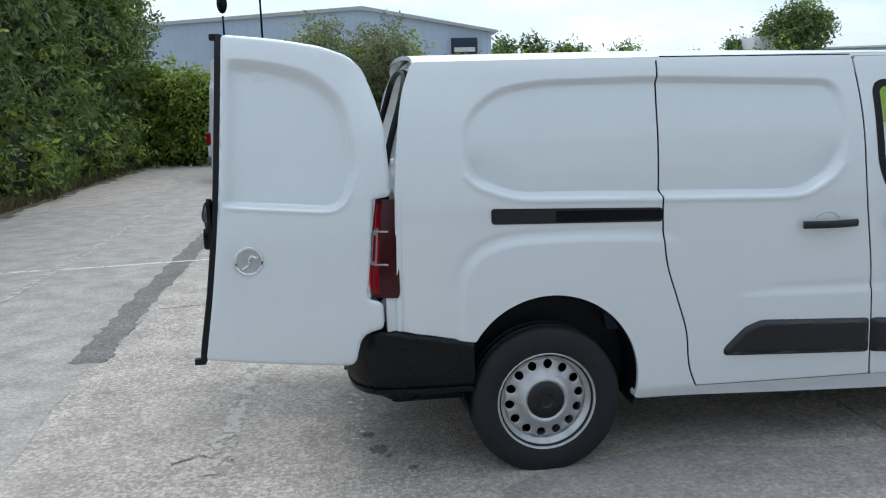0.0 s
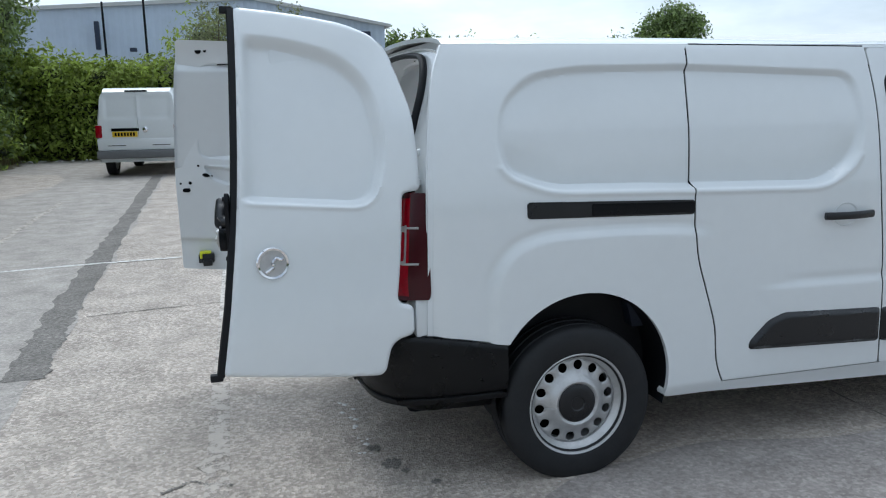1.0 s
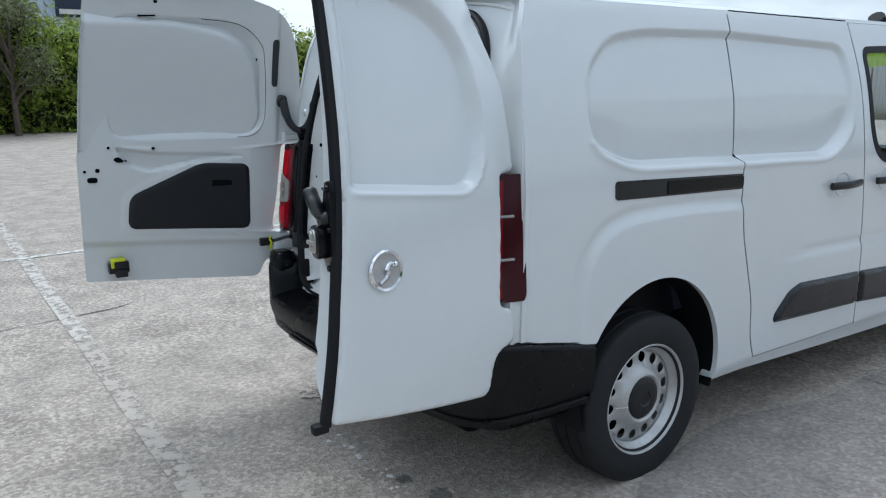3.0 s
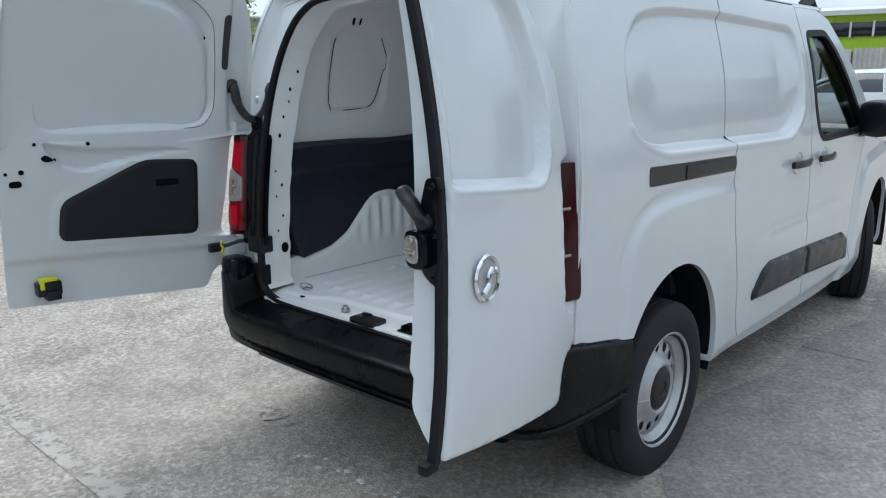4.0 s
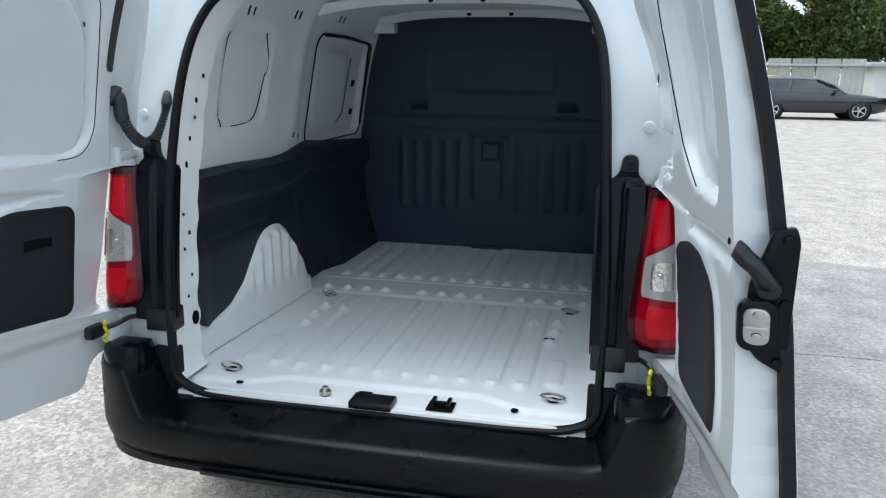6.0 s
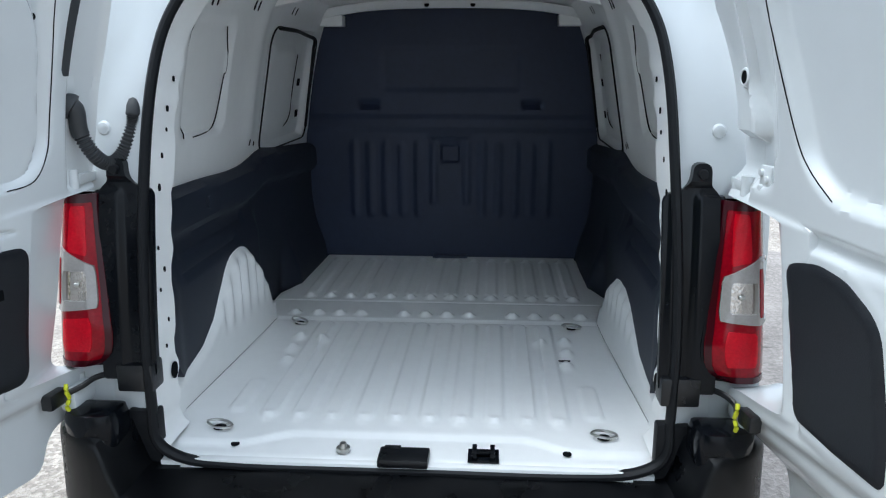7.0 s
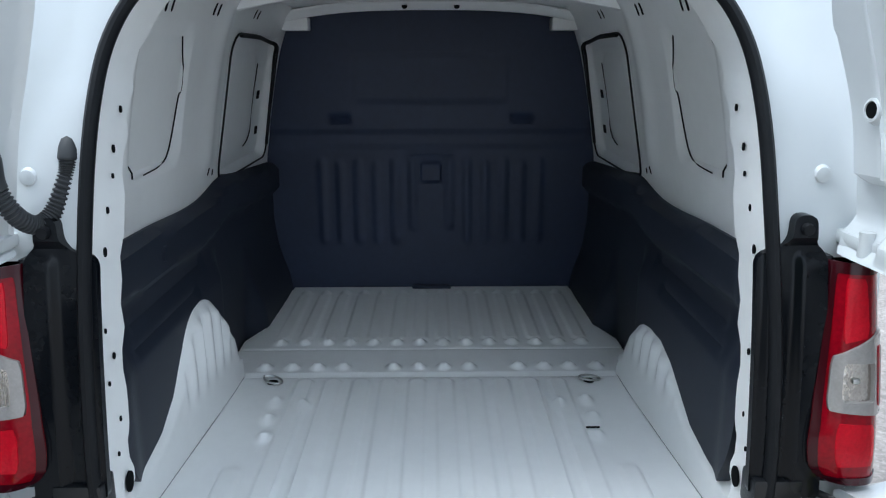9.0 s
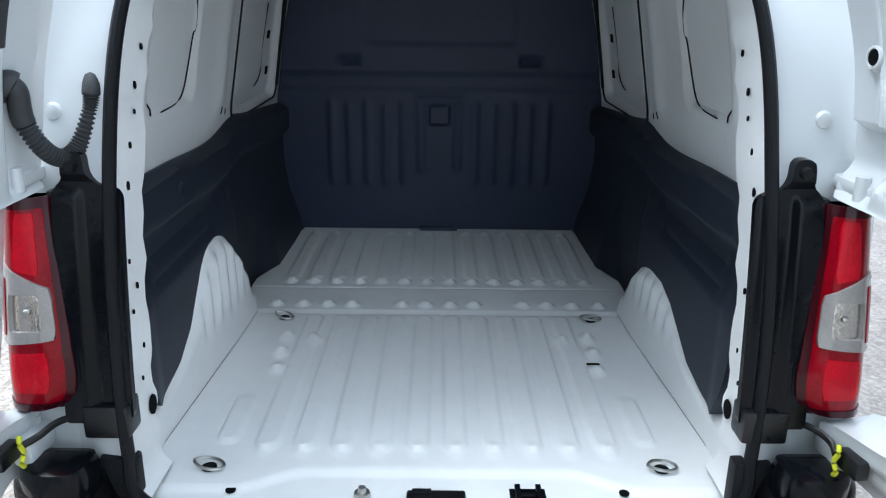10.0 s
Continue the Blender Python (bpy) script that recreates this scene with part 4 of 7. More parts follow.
for s in (-1, 1):
    inner = lambda x, z, d=0.0: (x, s * (wall_y(x, z) + d), z)
    wall = part("load_wall", sheet(span(0.20, 2.08, 0.0165), span(1.0, 1.79, 0.0165), lambda x, z: np.maximum(x - 2.07, XO(z) + 0.135 - x), inner, lambda x, z: inner(x, z, 0.01)), INNER, van, "white painted inner wall")
    # black gasket round the blanked window, and pressed-in panel joints
    loop = rounded([(1.262, 1.188), (1.262, 1.658), (1.998, 1.640), (1.998, 1.188)], 0.07)
    part("window_gasket", sweep([(x, s * (float(wall_y(np.array([x]), np.array([z]))[0]) - 0.004), z) for x, z in loop], ring(0.0034, 8), True, up=(0, 1, 0)), RUBBER, wall, "black rubber gasket")
    part("window_trim", sweep([(x, s * (float(wall_y(np.array([x]), np.array([z]))[0]) - 0.006), z) for x, z in rounded([(1.30, 1.652), (1.60, 1.651), (1.985, 1.636), (1.992, 1.45), (1.992, 1.20)], 0.05)[5:-5]], ring(0.008, 8, 0.8), False, up=(0, 1, 0)), RUBBER, wall, "black rubber trim along the top and front edge")
    for pts, r in (([(0.52, 1.318), (0.51, 1.45), (0.52, 1.63)], 0.002), ([(0.60, 1.316), (0.74, 1.322), (0.79, 1.345), (0.82, 1.41), (0.838, 1.485), (0.850, 1.50), (0.848, 1.555), (0.838, 1.575), (0.80, 1.635)], 0.002), ([(1.70, 1.26), (1.76, 1.30), (1.80, 1.38), (1.81, 1.56)], 0.002)):
        part("panel_joint", sweep([(p.x, s * (float(wall_y(np.array([p.x]), np.array([p.z]))[0]) - 0.0022), p.z) for p in spline([(x, 0, z) for x, z in pts], 6)], ring(r, 6), False, up=(0, 1, 0)), DARK, wall)
    for x, z, a, b in ((1.90, 1.44, 0.024, 0.016), (1.92, 1.30, 0.024, 0.016), (1.14, 1.245, 0.006, 0.012), (1.20, 1.235, 0.005, 0.010), (0.60, 1.70, 0.006, 0.016), (0.64, 1.70, 0.005, 0.014), (0.98, 1.71, 0.007, 0.016), (1.02, 1.71, 0.006, 0.016), (1.45, 1.72, 0.006, 0.014), (1.50, 1.72, 0.006, 0.014)):
        part("wall_hole", sheet(span(x - a, x + a, 0.004), span(z - b, z + b, 0.004), lambda p, q: rrect(p, q, x - a, x + a, z - b, z + b, 0.003), lambda p, q: inner(p, q, -0.0015), lambda p, q: inner(p, q, 0.002)), DARK, wall)
    part("bracket", box(1.98, 2.06, min(s * 0.485, s * 0.66), max(s * 0.485, s * 0.66), 1.685, 1.735, 0.006), INNER, van)
    # black lower lining
    lin_top = curve([(0.2, 1.192), (0.6, 1.186), (1.05, 1.176), (1.14, 1.188), (1.24, 1.205), (1.5, 1.190), (2.1, 1.150)])

    def lining(x, z):
        top = lin_top(x) - z
        y = 0.676 - 0.038 * smooth((1.04 - z) / 0.12) * smooth((1.16 - x) / 0.10) - 0.030 * smooth((0.14 - top) / 0.035) + 0.034 * smooth((0.022 - top) / 0.022) + 0.010 * smooth(-rrect(x, z, 0.42, 0.98, 0.99, 1.02, 0.012) / 0.01) + 0.010 * smooth(-rrect(x, z, 0.38, 0.86, 0.94, 0.965, 0.012) / 0.01)
        y = y - 0.012 * smooth((0.36 - x) / 0.08) - 0.03 * smooth((x - 1.46) / 0.1) * smooth((0.95 - z) / 0.3) - 0.035 * smooth((x - 1.42) / 0.14) * smooth((0.80 - z) / 0.2)
        return x, s * y, z
    low = lambda x: np.interp(x, [p[0] for p in RISE[s]] + [2.1], [p[1] - 0.008 for p in RISE[s]] + [0.59])
    edge = lambda z: 0.232 + 0.07 * smooth((0.85 - z) / 0.2) + 0.004 * np.sin(z * 40)
    part("wall_lining", sheet(span(0.21, 2.07, 0.0155), span(0.585, 1.215, 0.0155), lambda x, z: np.maximum.reduce([z - lin_top(x), low(x) - z, edge(z) - x, x - 2.065]), lining, lambda x, z: (x, s * 0.715 + 0 * x, z)), LINING, van, "black plastic lower wall lining")
    part("seat_belt_bolt", disc(0.02, pose(0.62, s * 0.648, 1.12, 90, 0, 0), 0.01), LINING, van)

# bulkhead
BH = poly_sdf([(0.69, 0.585), (0.70, 0.8), (0.71, 1.146), (0.70, 1.29), (0.64, 1.654), (0.61, 1.78), (0.3, 1.80), (-0.3, 1.80), (-0.61, 1.78), (-0.64, 1.654), (-0.70, 1.29), (-0.71, 1.146), (-0.70, 0.8), (-0.69, 0.585)])


def bulk_point(y, z):
    x = np.full_like(y, 2.062)
    x = x + 0.007 * smooth(-rrect(y, z, -0.33, 0.33, 1.39, 1.60, 0.03) / 0.020) + 0.009 * smooth((1.285 - z) / 0.012) * smooth((z - 1.20) / 0.03)
    for k in range(-6, 7):
        if abs(k) > 1:
            x = x - 0.006 * smooth(-rrect(y, z, 0.077 * k - 0.020, 0.077 * k + 0.020, 0.80, 1.165 - 0.012 * (k % 2), 0.015) / 0.010)
    x = x - 0.006 * smooth(-rrect(y, z, -0.095, -0.062, 0.86, 1.17, 0.01) / 0.008) - 0.006 * smooth(-rrect(y, z, 0.062, 0.095, 0.86, 1.17, 0.01) / 0.008)
    x = x + 0.012 * smooth(-rrect(y, z, -0.045, 0.045, 1.06, 1.15, 0.01) / 0.008) - 0.008 * smooth(-rrect(y, z, -0.11, 0.11, 1.172, 1.186, 0.004) / 0.006)
    for yy in (0.385, -0.385):
        x = x + 0.016 * smooth(-rrect(y, z, yy - 0.055, yy + 0.055, 1.315, 1.35, 0.01) / 0.008)
    return x, y, z


part("bulkhead", sheet(span(-0.72, 0.72, 0.0105), span(0.58, 1.81, 0.0125), BH, bulk_point, lambda y, z: (2.10 + 0 * y, y, z)), BULK, van, "blue-black steel bulkhead")
part("floor_notch_cover", box(2.03, 2.066, -0.083, 0.083, 0.575, 0.610, 0.004), BULK, van)

# roof lining and bows
part("inner_roof", sheet(span(0.27, 2.08, 0.1), span(-0.66, 0.66, 0.06), lambda x, y: 0 * x - 1, lambda x, y: (x, y, 1.792 - 0.05 * (y / 0.66) ** 4), lambda x, y: (x, y, 1.80 - 0.05 * (y / 0.66) ** 4)), INNER, van)
for xb, h in ((0.40, 0.035), (1.20, 0.030), (1.99, 0.03)):
    pts = [(xb, y, 1.778 - 0.055 * (abs(y) / 0.62) ** 3) for y in np.linspace(-0.63, 0.63, 19)]
    bow = part("roof_bow", sweep(pts, [(-0.045, 0.012), (-0.02, -h * 0.5), (0.02, -h * 0.5), (0.045, 0.012), (0.045, 0.02), (-0.045, 0.02)]), INNER, van)
    for yb in (-0.105, 0.10):
        zb = 1.778 - 0.055 * (abs(yb) / 0.62) ** 3
        part("bow_hole", disc(0.011, pose(xb - 0.036, yb, zb - 0.004, 0, -55, 0), 0.004), DARK, bow)


# ---- rear lamps ----
LENS_EDGE = curve([(0.80, 0.745), (0.82, 0.735), (0.835, 0.712), (0.85, 0.700), (0.89, 0.690), (0.95, 0.694), (1.10, 0.708), (1.20, 0.718), (1.25, 0.722)])
LAMP_RIDGE = curve([(0.80, 0.715), (0.82, 0.700), (0.84, 0.682), (0.88, 0.671), (0.95, 0.675), (1.0, 0.679), (1.22, 0.682), (1.25, 0.690)])


def lamp_plan(w, z, proud=0.0):
    """Round the rear corner from the inner edge (w 0) to the flank (w 1)."""
    px = curve([(0, 0.084), (0.25, 0.064), (0.5, 0.062), (0.68, 0.084), (0.85, 0.124), (1, 0.165)])(w)
    py = curve([(0, 0.708), (0.25, 0.748), (0.5, 0.788), (0.68, 0.815), (0.85, 0.832), (1, 0.842)])(w)
    lean = curve([(0.80, -0.016), (0.88, -0.026), (1.0, -0.010), (1.12, 0.008), (1.24, 0.030)])(z)
    k = 1 - w ** 2
    inset = curve([(0.80, 0.012), (0.9, 0.006), (1.05, -0.004), (1.24, -0.022)])(z)
    rim = np.clip(1 - w / 0.5, 0, 1)
    inner = LENS_EDGE(z) - 0.708
    return px + lean * k - proud * (1 - w), py + inset * (1 - rim) + inner * rim + proud * w, z


for s in (-1, 1):
    pt = lambda w, z, p=0.0: (lambda q: (q[0], s * q[1], q[2]))(lamp_plan(w, z, p))
    secs = []
    for z in (0.818, 0.826, 0.84, 0.86, 0.88, 0.91, 0.95, 1.0, 1.05, 1.1, 1.15, 1.2, 1.225, 1.238):
        x0 = float(lamp_plan(np.array(0.0), np.array(z))[0]) - 0.003
        r0, l0, xb = float(LAMP_RIDGE(z)), float(LENS_EDGE(z)), float(XO(z)) + 0.02
        secs.append([(x, s * y, z) for x, y in ((xb, r0), (x0 + 0.036, r0), (x0 + 0.028, r0 + 0.002), (x0 + 0.023, r0 + 0.007), (x0 + 0.006, l0 - 0.006), (x0 + 0.006, l0 + 0.004), (xb, l0 + 0.004))])
    housing = part("tail_lamp", loft(secs), GLOSSY, van, "red and clear tail lamp in a black housing")
    panel = poly_sdf(rounded([(0.596, 0.79, 0.01), (0.590, 1.238, 0.02), (0.632, 1.252, 0.02), (0.648, 1.272, 0.012), (0.652, 1.312, 0.017), (0.692, 1.312, 0.017), (0.692, 1.262, 0.012), (0.712, 1.245, 0.012), (0.722, 0.79, 0.01)], 0.012))
    shade = lambda y, z: (XO(z) - 0.010 - 0.014 * smooth((z - 1.255) / 0.02) - 0.010 * smooth((y - 0.655) / 0.015) * smooth((1.25 - z) / 0.02) + 0.006 * smooth((0.612 - y) / 0.01), s * y, z)
    part("lamp_trim", sheet(span(0.58, 0.73, 0.006), span(0.78, 1.32, 0.008), panel, shade, lambda y, z: (XO(z) + 0.012, s * y, z)), GLOSSY, housing)
    out = lambda w, z: rrect(w, z, 0.0, 1.0, 0.822, 1.232, 0.03)
    clear = poly_sdf(rounded([(0.10, 0.968), (0.67, 0.957), (0.67, 1.113), (0.10, 1.064)], 0.018))
    part("red_lens", sheet(span(0, 0.74, 0.03), span(0.82, 1.235, 0.012), lambda w, z: np.maximum(np.maximum(out(w, z), w - 0.72), -clear(w, z)), pt, lambda w, z: (0.13 + 0 * w, s * (0.715 + 0.09 * w), z)), RED, housing)
    part("lens_edge", sheet(span(0.0, 0.74, 0.02), span(0.82, 1.235, 0.008), lambda w, z: np.maximum.reduce([out(w, z), w - 0.72, -rrect(w, z, 0.07, 0.80, 0.838, 1.212, 0.02), -clear(w, z) - 0.004]), lambda w, z: pt(w, z, 0.003), lambda w, z: (0.13 + 0 * w, s * (0.70 + 0.09 * w), z)), DEEPRED, housing)
    part("side_lens", sheet(span(0.70, 1.0, 0.03), span(0.82, 1.235, 0.012), lambda w, z: np.maximum(out(w, z), 0.72 - w), pt, lambda w, z: (0.17 + 0 * w, s * (0.78 + 0.03 * w), z)), DEEPRED, housing)
    part("clear_lens", sheet(span(0.03, 0.72, 0.03), span(0.94, 1.13, 0.010), lambda w, z: np.maximum(clear(w, z), -rrect(w, z, 0.21, 0.56, 0.984, 1.055, 0.012)), lambda w, z: pt(w, z, 0.006), lambda w, z: (0.12 + 0 * w, s * (0.715 + 0.09 * w), z)), CLEAR, housing)
    part("reflector", sheet(span(0.17, 0.62, 0.03), span(0.97, 1.08, 0.01), lambda w, z: rrect(w, z, 0.19, 0.58, 0.978, 1.062, 0.012), lambda w, z: pt(w, z, -0.008), lambda w, z: (0.12 + 0 * w, s * (0.715 + 0.09 * w), z)), REFLECTOR, housing)
    for z0, z1, w1 in ((1.085, 1.205, 0.50), (0.862, 0.945, 0.56)):
        part("lens_core", sheet(span(0.10, 0.62, 0.03), span(z0 - 0.01, z1 + 0.01, 0.01), lambda w, z: rrect(w, z, 0.20, w1, z0, z1, 0.02) + np.maximum(0, 0.02 - clear(w, z)), lambda w, z: pt(w, z, 0.0025), lambda w, z: pt(w, z, -0.003)), REDCORE, housing)
    part("lens_strip", sheet(span(0.55, 0.68, 0.02), span(0.96, 1.10, 0.01), lambda w, z: rrect(w, z, 0.585, 0.645, 0.975, 1.085, 0.01), lambda w, z: pt(w, z, 0.009), lambda w, z: pt(w, z, 0.0)), RED, housing)
    bc = pt(np.array(0.36), np.array(1.022), -0.002)
    part("bulb", lathe([(0, 0.008), (0.005, 0.006), (0.007, 0.0), (0.005, -0.006), (0, -0.008)], 14, Matrix.Translation(Vector([float(c) for c in bc]))), ZINC, housing, "small clear bulb")
    for zz in (0.962, 1.10):
        part("lens_bar", sweep([pt(np.array(w), np.array(zz), 0.001) for w in np.linspace(0.64, 0.86, 6)], ring(0.005, 6), False), CLEAR, housing)
    part("lamp_bolt", lathe([(0, 0.012), (0.010, 0.012), (0.012, 0.0)], 12, pose(float(XO(1.288)) - 0.022, s * 0.672, 1.288, 0, 0, 90)), RUBBER, housing)
    part("corner_post", box(0.105, 0.17, min(s * 0.70, s * 0.838), max(s * 0.70, s * 0.838), 0.655, 0.83, 0.01), WHITE, van)
    part("bump_stop", lathe([(0, 0.02), (0.014, 0.016), (0.02, 0.0)], 14, pose(float(XO(np.array([1.378]))[0]) + 0.015, s * 0.712, 1.378, 0, 0, 90)), WHITE, van)
    part("lamp_wiring", join(box(0.055, 0.12, min(s * 0.60, s * 0.69), max(s * 0.60, s * 0.69), 0.755, 0.825, 0.008), box(0.06, 0.10, min(s * 0.685, s * 0.722), max(s * 0.685, s * 0.722), 0.785, 0.822, 0.006)), BLACK, van)

# ---- rear bumper ----
PLAN = spline([(-0.100, 0, 0), (-0.098, 0.30, 0), (-0.086, 0.55, 0), (-0.062, 0.70, 0), (-0.012, 0.795, 0), (0.055, 0.842, 0), (0.15, 0.862, 0), (0.30, 0.876, 0), (0.468, 0.880, 0)], 5)
PLAN = [Vector((p.x, -p.y, 0)) for p in reversed(PLAN)] + PLAN[1:]
secs = []
for i, p in enumerate(PLAN):
    d = (PLAN[min(i + 1, len(PLAN) - 1)] - PLAN[max(i - 1, 0)]).normalized()
    nrm = Vector((-d.y, d.x, 0))
    a = abs(p.y)
    ear = float(smooth(np.array((a - 0.64) / 0.07)))
    side = float(smooth(np.array((p.x - 0.02) / 0.12)))
    top = 0.562 + ear * 0.125 - (0.012 + max(p.x - 0.144, 0) * 0.175 if side else 0) * side
    inner = 0.17 * (1 - side) + 0.02 * side
    bot = 0.345 - 0.02 * side
    slope = (1 - side) * (1 - ear)
    prof = [(-inner, top + 0.004), (-inner * 0.62, top - 0.004 * slope), (-0.026 - 0.006 * slope, top - 0.020 * slope), (-0.010, top - 0.003 - 0.021 * slope), (-0.002, top - 0.010 - 0.022 * slope), (0.001, top - 0.024 - 0.024 * slope), (0.004, 0.490), (-0.004, 0.452), (-0.016, 0.425), (-0.022, 0.421), (-0.014, 0.414), (-0.018, 0.394), (-0.05, 0.382), (-0.08, bot + 0.02), (-0.17, bot + 0.01)]
    secs.append([tuple(p + nrm * o) [:2] + (z,) for o, z in prof])
bm = bmesh.new()
rows = [[bm.verts.new(q) for q in r] for r in secs]
for r0, r1 in zip(rows, rows[1:]):
    for j in range(len(r0) - 1):
        bm.faces.new((r0[j], r0[j + 1], r1[j + 1], r1[j]))
bmesh.ops.solidify(bm, geom=bm.faces[:], thickness=0.004)
bumper = part("rear_bumper", bm, BLACK, van, "textured black plastic rear bumper with a step", 50)
for s in (-1, 1):
    cap = [(x, s * y) for x, y in rounded([(-0.035, 0.668), (0.07, 0.660), (0.07, 0.812), (0.0, 0.806), (-0.045, 0.745)], 0.035)]
    part("bumper_corner_block", prism(cap, 0.10, pose(0, 0, 0.636), 0.028), GLOSSY, bumper)
part("sill_step", box(0.045, 0.12, -0.62, 0.62, 0.40, 0.562, 0.006), RUBBER, van)
part("bumper_lip", sweep([(p.x + 0.012, p.y, 0.400) for p in PLAN if abs(p.y) < 0.5], [(0.006, 0.006), (-0.006, 0.006), (-0.006, -0.006), (0.006, -0.006)]), BLACK, bumper)
for s in (-1, 1):
    part("corner_trim", box(0.062, 0.100, min(s * 0.598, s * 0.675), max(s * 0.598, s * 0.675), 0.57, 0.705, 0.008), RUBBER, van)
    part("corner_trim", box(0.066, 0.098, min(s * 0.50, s * 0.66), max(s * 0.50, s * 0.66), 0.53, 0.576, 0.006), RUBBER, van)
    part("floor_seam", sweep([(x, s * y, 0.5985) for x, y in ((0.30, 0.629), (0.64, 0.611), (0.97, 0.595), (1.08, 0.593))], ring(0.0007, 6)), GREYHOSE, load_floor)
part("sill_face", box(0.052, 0.075, -0.55, 0.55, 0.555, 0.585, 0.003), INNER, van)


# ---- rear doors ----
D_OUT = curve([(0.58, 0.0), (0.70, 0.0), (1.0, 0.025), (1.22, 0.050), (1.5, 0.105), (1.7, 0.160), (1.85, 0.210), (1.93, 0.245)])
V_INR = curve([(0.54, 0.05), (0.64, 0.045), (0.70, 0.0), (0.76, -0.035), (0.95, -0.038), (1.16, -0.05), (1.46, -0.082), (1.7, -0.132), (1.857, -0.170), (1.93, -0.190)])
V_IN = curve([(0.58, 0.005), (0.755, 0.000), (0.9, -0.012), (1.16, -0.048), (1.46, -0.082), (1.7, -0.132), (1.857, -0.182), (1.93, -0.225)])


POCKET = poly_sdf(rounded([(0.778, 1.262), (0.60, 1.230), (0.10, 1.202), (0.075, 1.184), (0.315, 1.184), (0.494, 1.161), (0.64, 1.134), (0.724, 1.165), (0.768, 1.225)], 0.02))
LEDGE = poly_sdf(rounded([(0.765, 1.262), (0.60, 1.252), (0.625, 1.222), (0.735, 1.236)], 0.01))


def rear_door(s, angle, width, outline, trim, press, inner_press, v0, bow, v_in, ledge, fade=lambda u, z: 1.0, hinge=(0.10, 0.79)):
    a = radians(angle)
    ca, sa = math.cos(a), math.sin(a)

    def place(u, v, z):
        return hinge[0] - u * ca + v * sa, s * (hinge[1] + u * sa + v * ca), z
    edge = poly_sdf(outline)
    pr = poly_sdf(press)
    ip = poly_sdf(inner_press)
    tr = poly_sdf(trim)

    def outer(u, z):
        t = np.clip(u / width, -0.05, 1.05)
        r = pr(u, z)
        e = -edge(u, z)
        v = v0 + bow * 4 * t * (1 - t) - D_OUT(z) - 0.040 * fade(u, z) * ramp((0.004 - r) / np.interp(z, [1.26, 1.42, 1.70], [0.017, 0.030, 0.050])) + 0.004 * np.exp(-((r - 0.010) / 0.008) ** 2) * (z < 1.30) * fade(u, z)
        return place(u, v - 0.010 * (1 - smooth(e / 0.012)) ** 2 - 0.05 * smooth((0.22 - u) / 0.3) * smooth((z - 1.45) / 0.35), z)

    def inside_v(u, z):
        t = np.clip(u / width, 0, 1)
        v = v_in(z) + 0.012 * 4 * t * (1 - t) + 0.026 * smooth(-ip(u, z) / 0.03) - 0.004 * smooth(-(tr(u, z) - 0.03) / 0.012)
        band = rrect(u, z, 0.30 * width, 0.86 * width, 1.185, 1.235, 0.02)
        if s > 0:
            v = v + 0.018 * smooth(-POCKET(u, z) / 0.018) - 0.005 * smooth(-LEDGE(u, z) / 0.010)
        else:
            v = v + 0.014 * smooth(-band / 0.02)
        v = v + 0.014 * smooth((0.775 + 0.09 * u - z) / 0.025) + 0.018 * smooth((0.07 - u) / 0.02) * smooth((z - 1.24) / 0.02)
        if s < 0:
            v = v - 0.030 * smooth(-rrect(u, z, -0.03, 0.103 - 0.03 * smooth((z - 1.40) / 0.1), 1.372, 1.72, 0.02) / 0.014) + 0.012 * smooth(-rrect(u, z, 0.122, 0.180, 1.34, 1.74, 0.02) / 0.022)
            v = v + 0.032 * smooth((0.17 - u) / 0.06) * smooth((z - 1.27) / 0.04)
        return v - 0.05 * smooth((0.22 - u) / 0.3) * smooth((z - 1.45) / 0.35)

    def inside(u, z):
        cut = smooth((0.36 - u) / 0.30) * smooth((z - 0.80) / 0.04) * smooth((1.245 - z) / 0.02)
        return place(u + (0.165 if s < 0 else 0.150) * cut, inside_v(u, z), z)

    def along(f):
        return lambda u, w: f(u, w + ledge * (u - 0.4) * smooth(1 - np.abs(w - 1.223) / 0.16))
    door = part("rear_door", sheet(span(-0.09, width + 0.02, 0.0085), graded(0.53, 1.94, 0.0095, 0.0045, (1.215, 1.24, 1.80)), along(edge), along(outer), along(inside)), WHITE, van, "white rear door swung wide open")
    door_in = lambda u, z, d=0.0: place(np.asarray(u, float), inside_v(np.array([u]), np.array([z]))[0] - d, z)
    # trim card
    part("trim_panel", sheet(span(0.15, width, 0.0125), span(0.82, 1.20, 0.0125), tr, lambda u, z: place(u, inside_v(u, z) - 0.007 * smooth(-tr(u, z) / 0.012) - 0.001, z), lambda u, z: place(u, inside_v(u, z) + 0.004, z)), CARDBLACK, door, "black trim panel")

    gx, gy, gz = (float(q) for q in door_in(0.33, 1.075, 0.008))
    if s > 0:
        part("grip_slot", box(-0.045, 0.045, -0.002, 0.002, -0.014, 0.014, 0.0015, m=Matrix.Translation((gx, gy, gz)) @ pose(0, 0, 0, 0, 0, -s * angle)), DARK, door)

    def hole(u, z, r, mat=DARK, depth=0.004):
        x, y, zz = (float(q) for q in door_in(u, z))
        m = Matrix.Translation((x, y, zz)) @ pose(0, 0, 0, 0, 0, -s * angle) @ pose(0, 0, 0, 90, 0, 0)
        return part("door_hole", disc(r, m @ Matrix.Translation((0, 0, -depth / 2)), depth), mat, door)

    def outer_at(u, z):
        return [float(np.asarray(q).reshape(-1)[0]) for q in outer(np.array([u]), np.array([z]))]
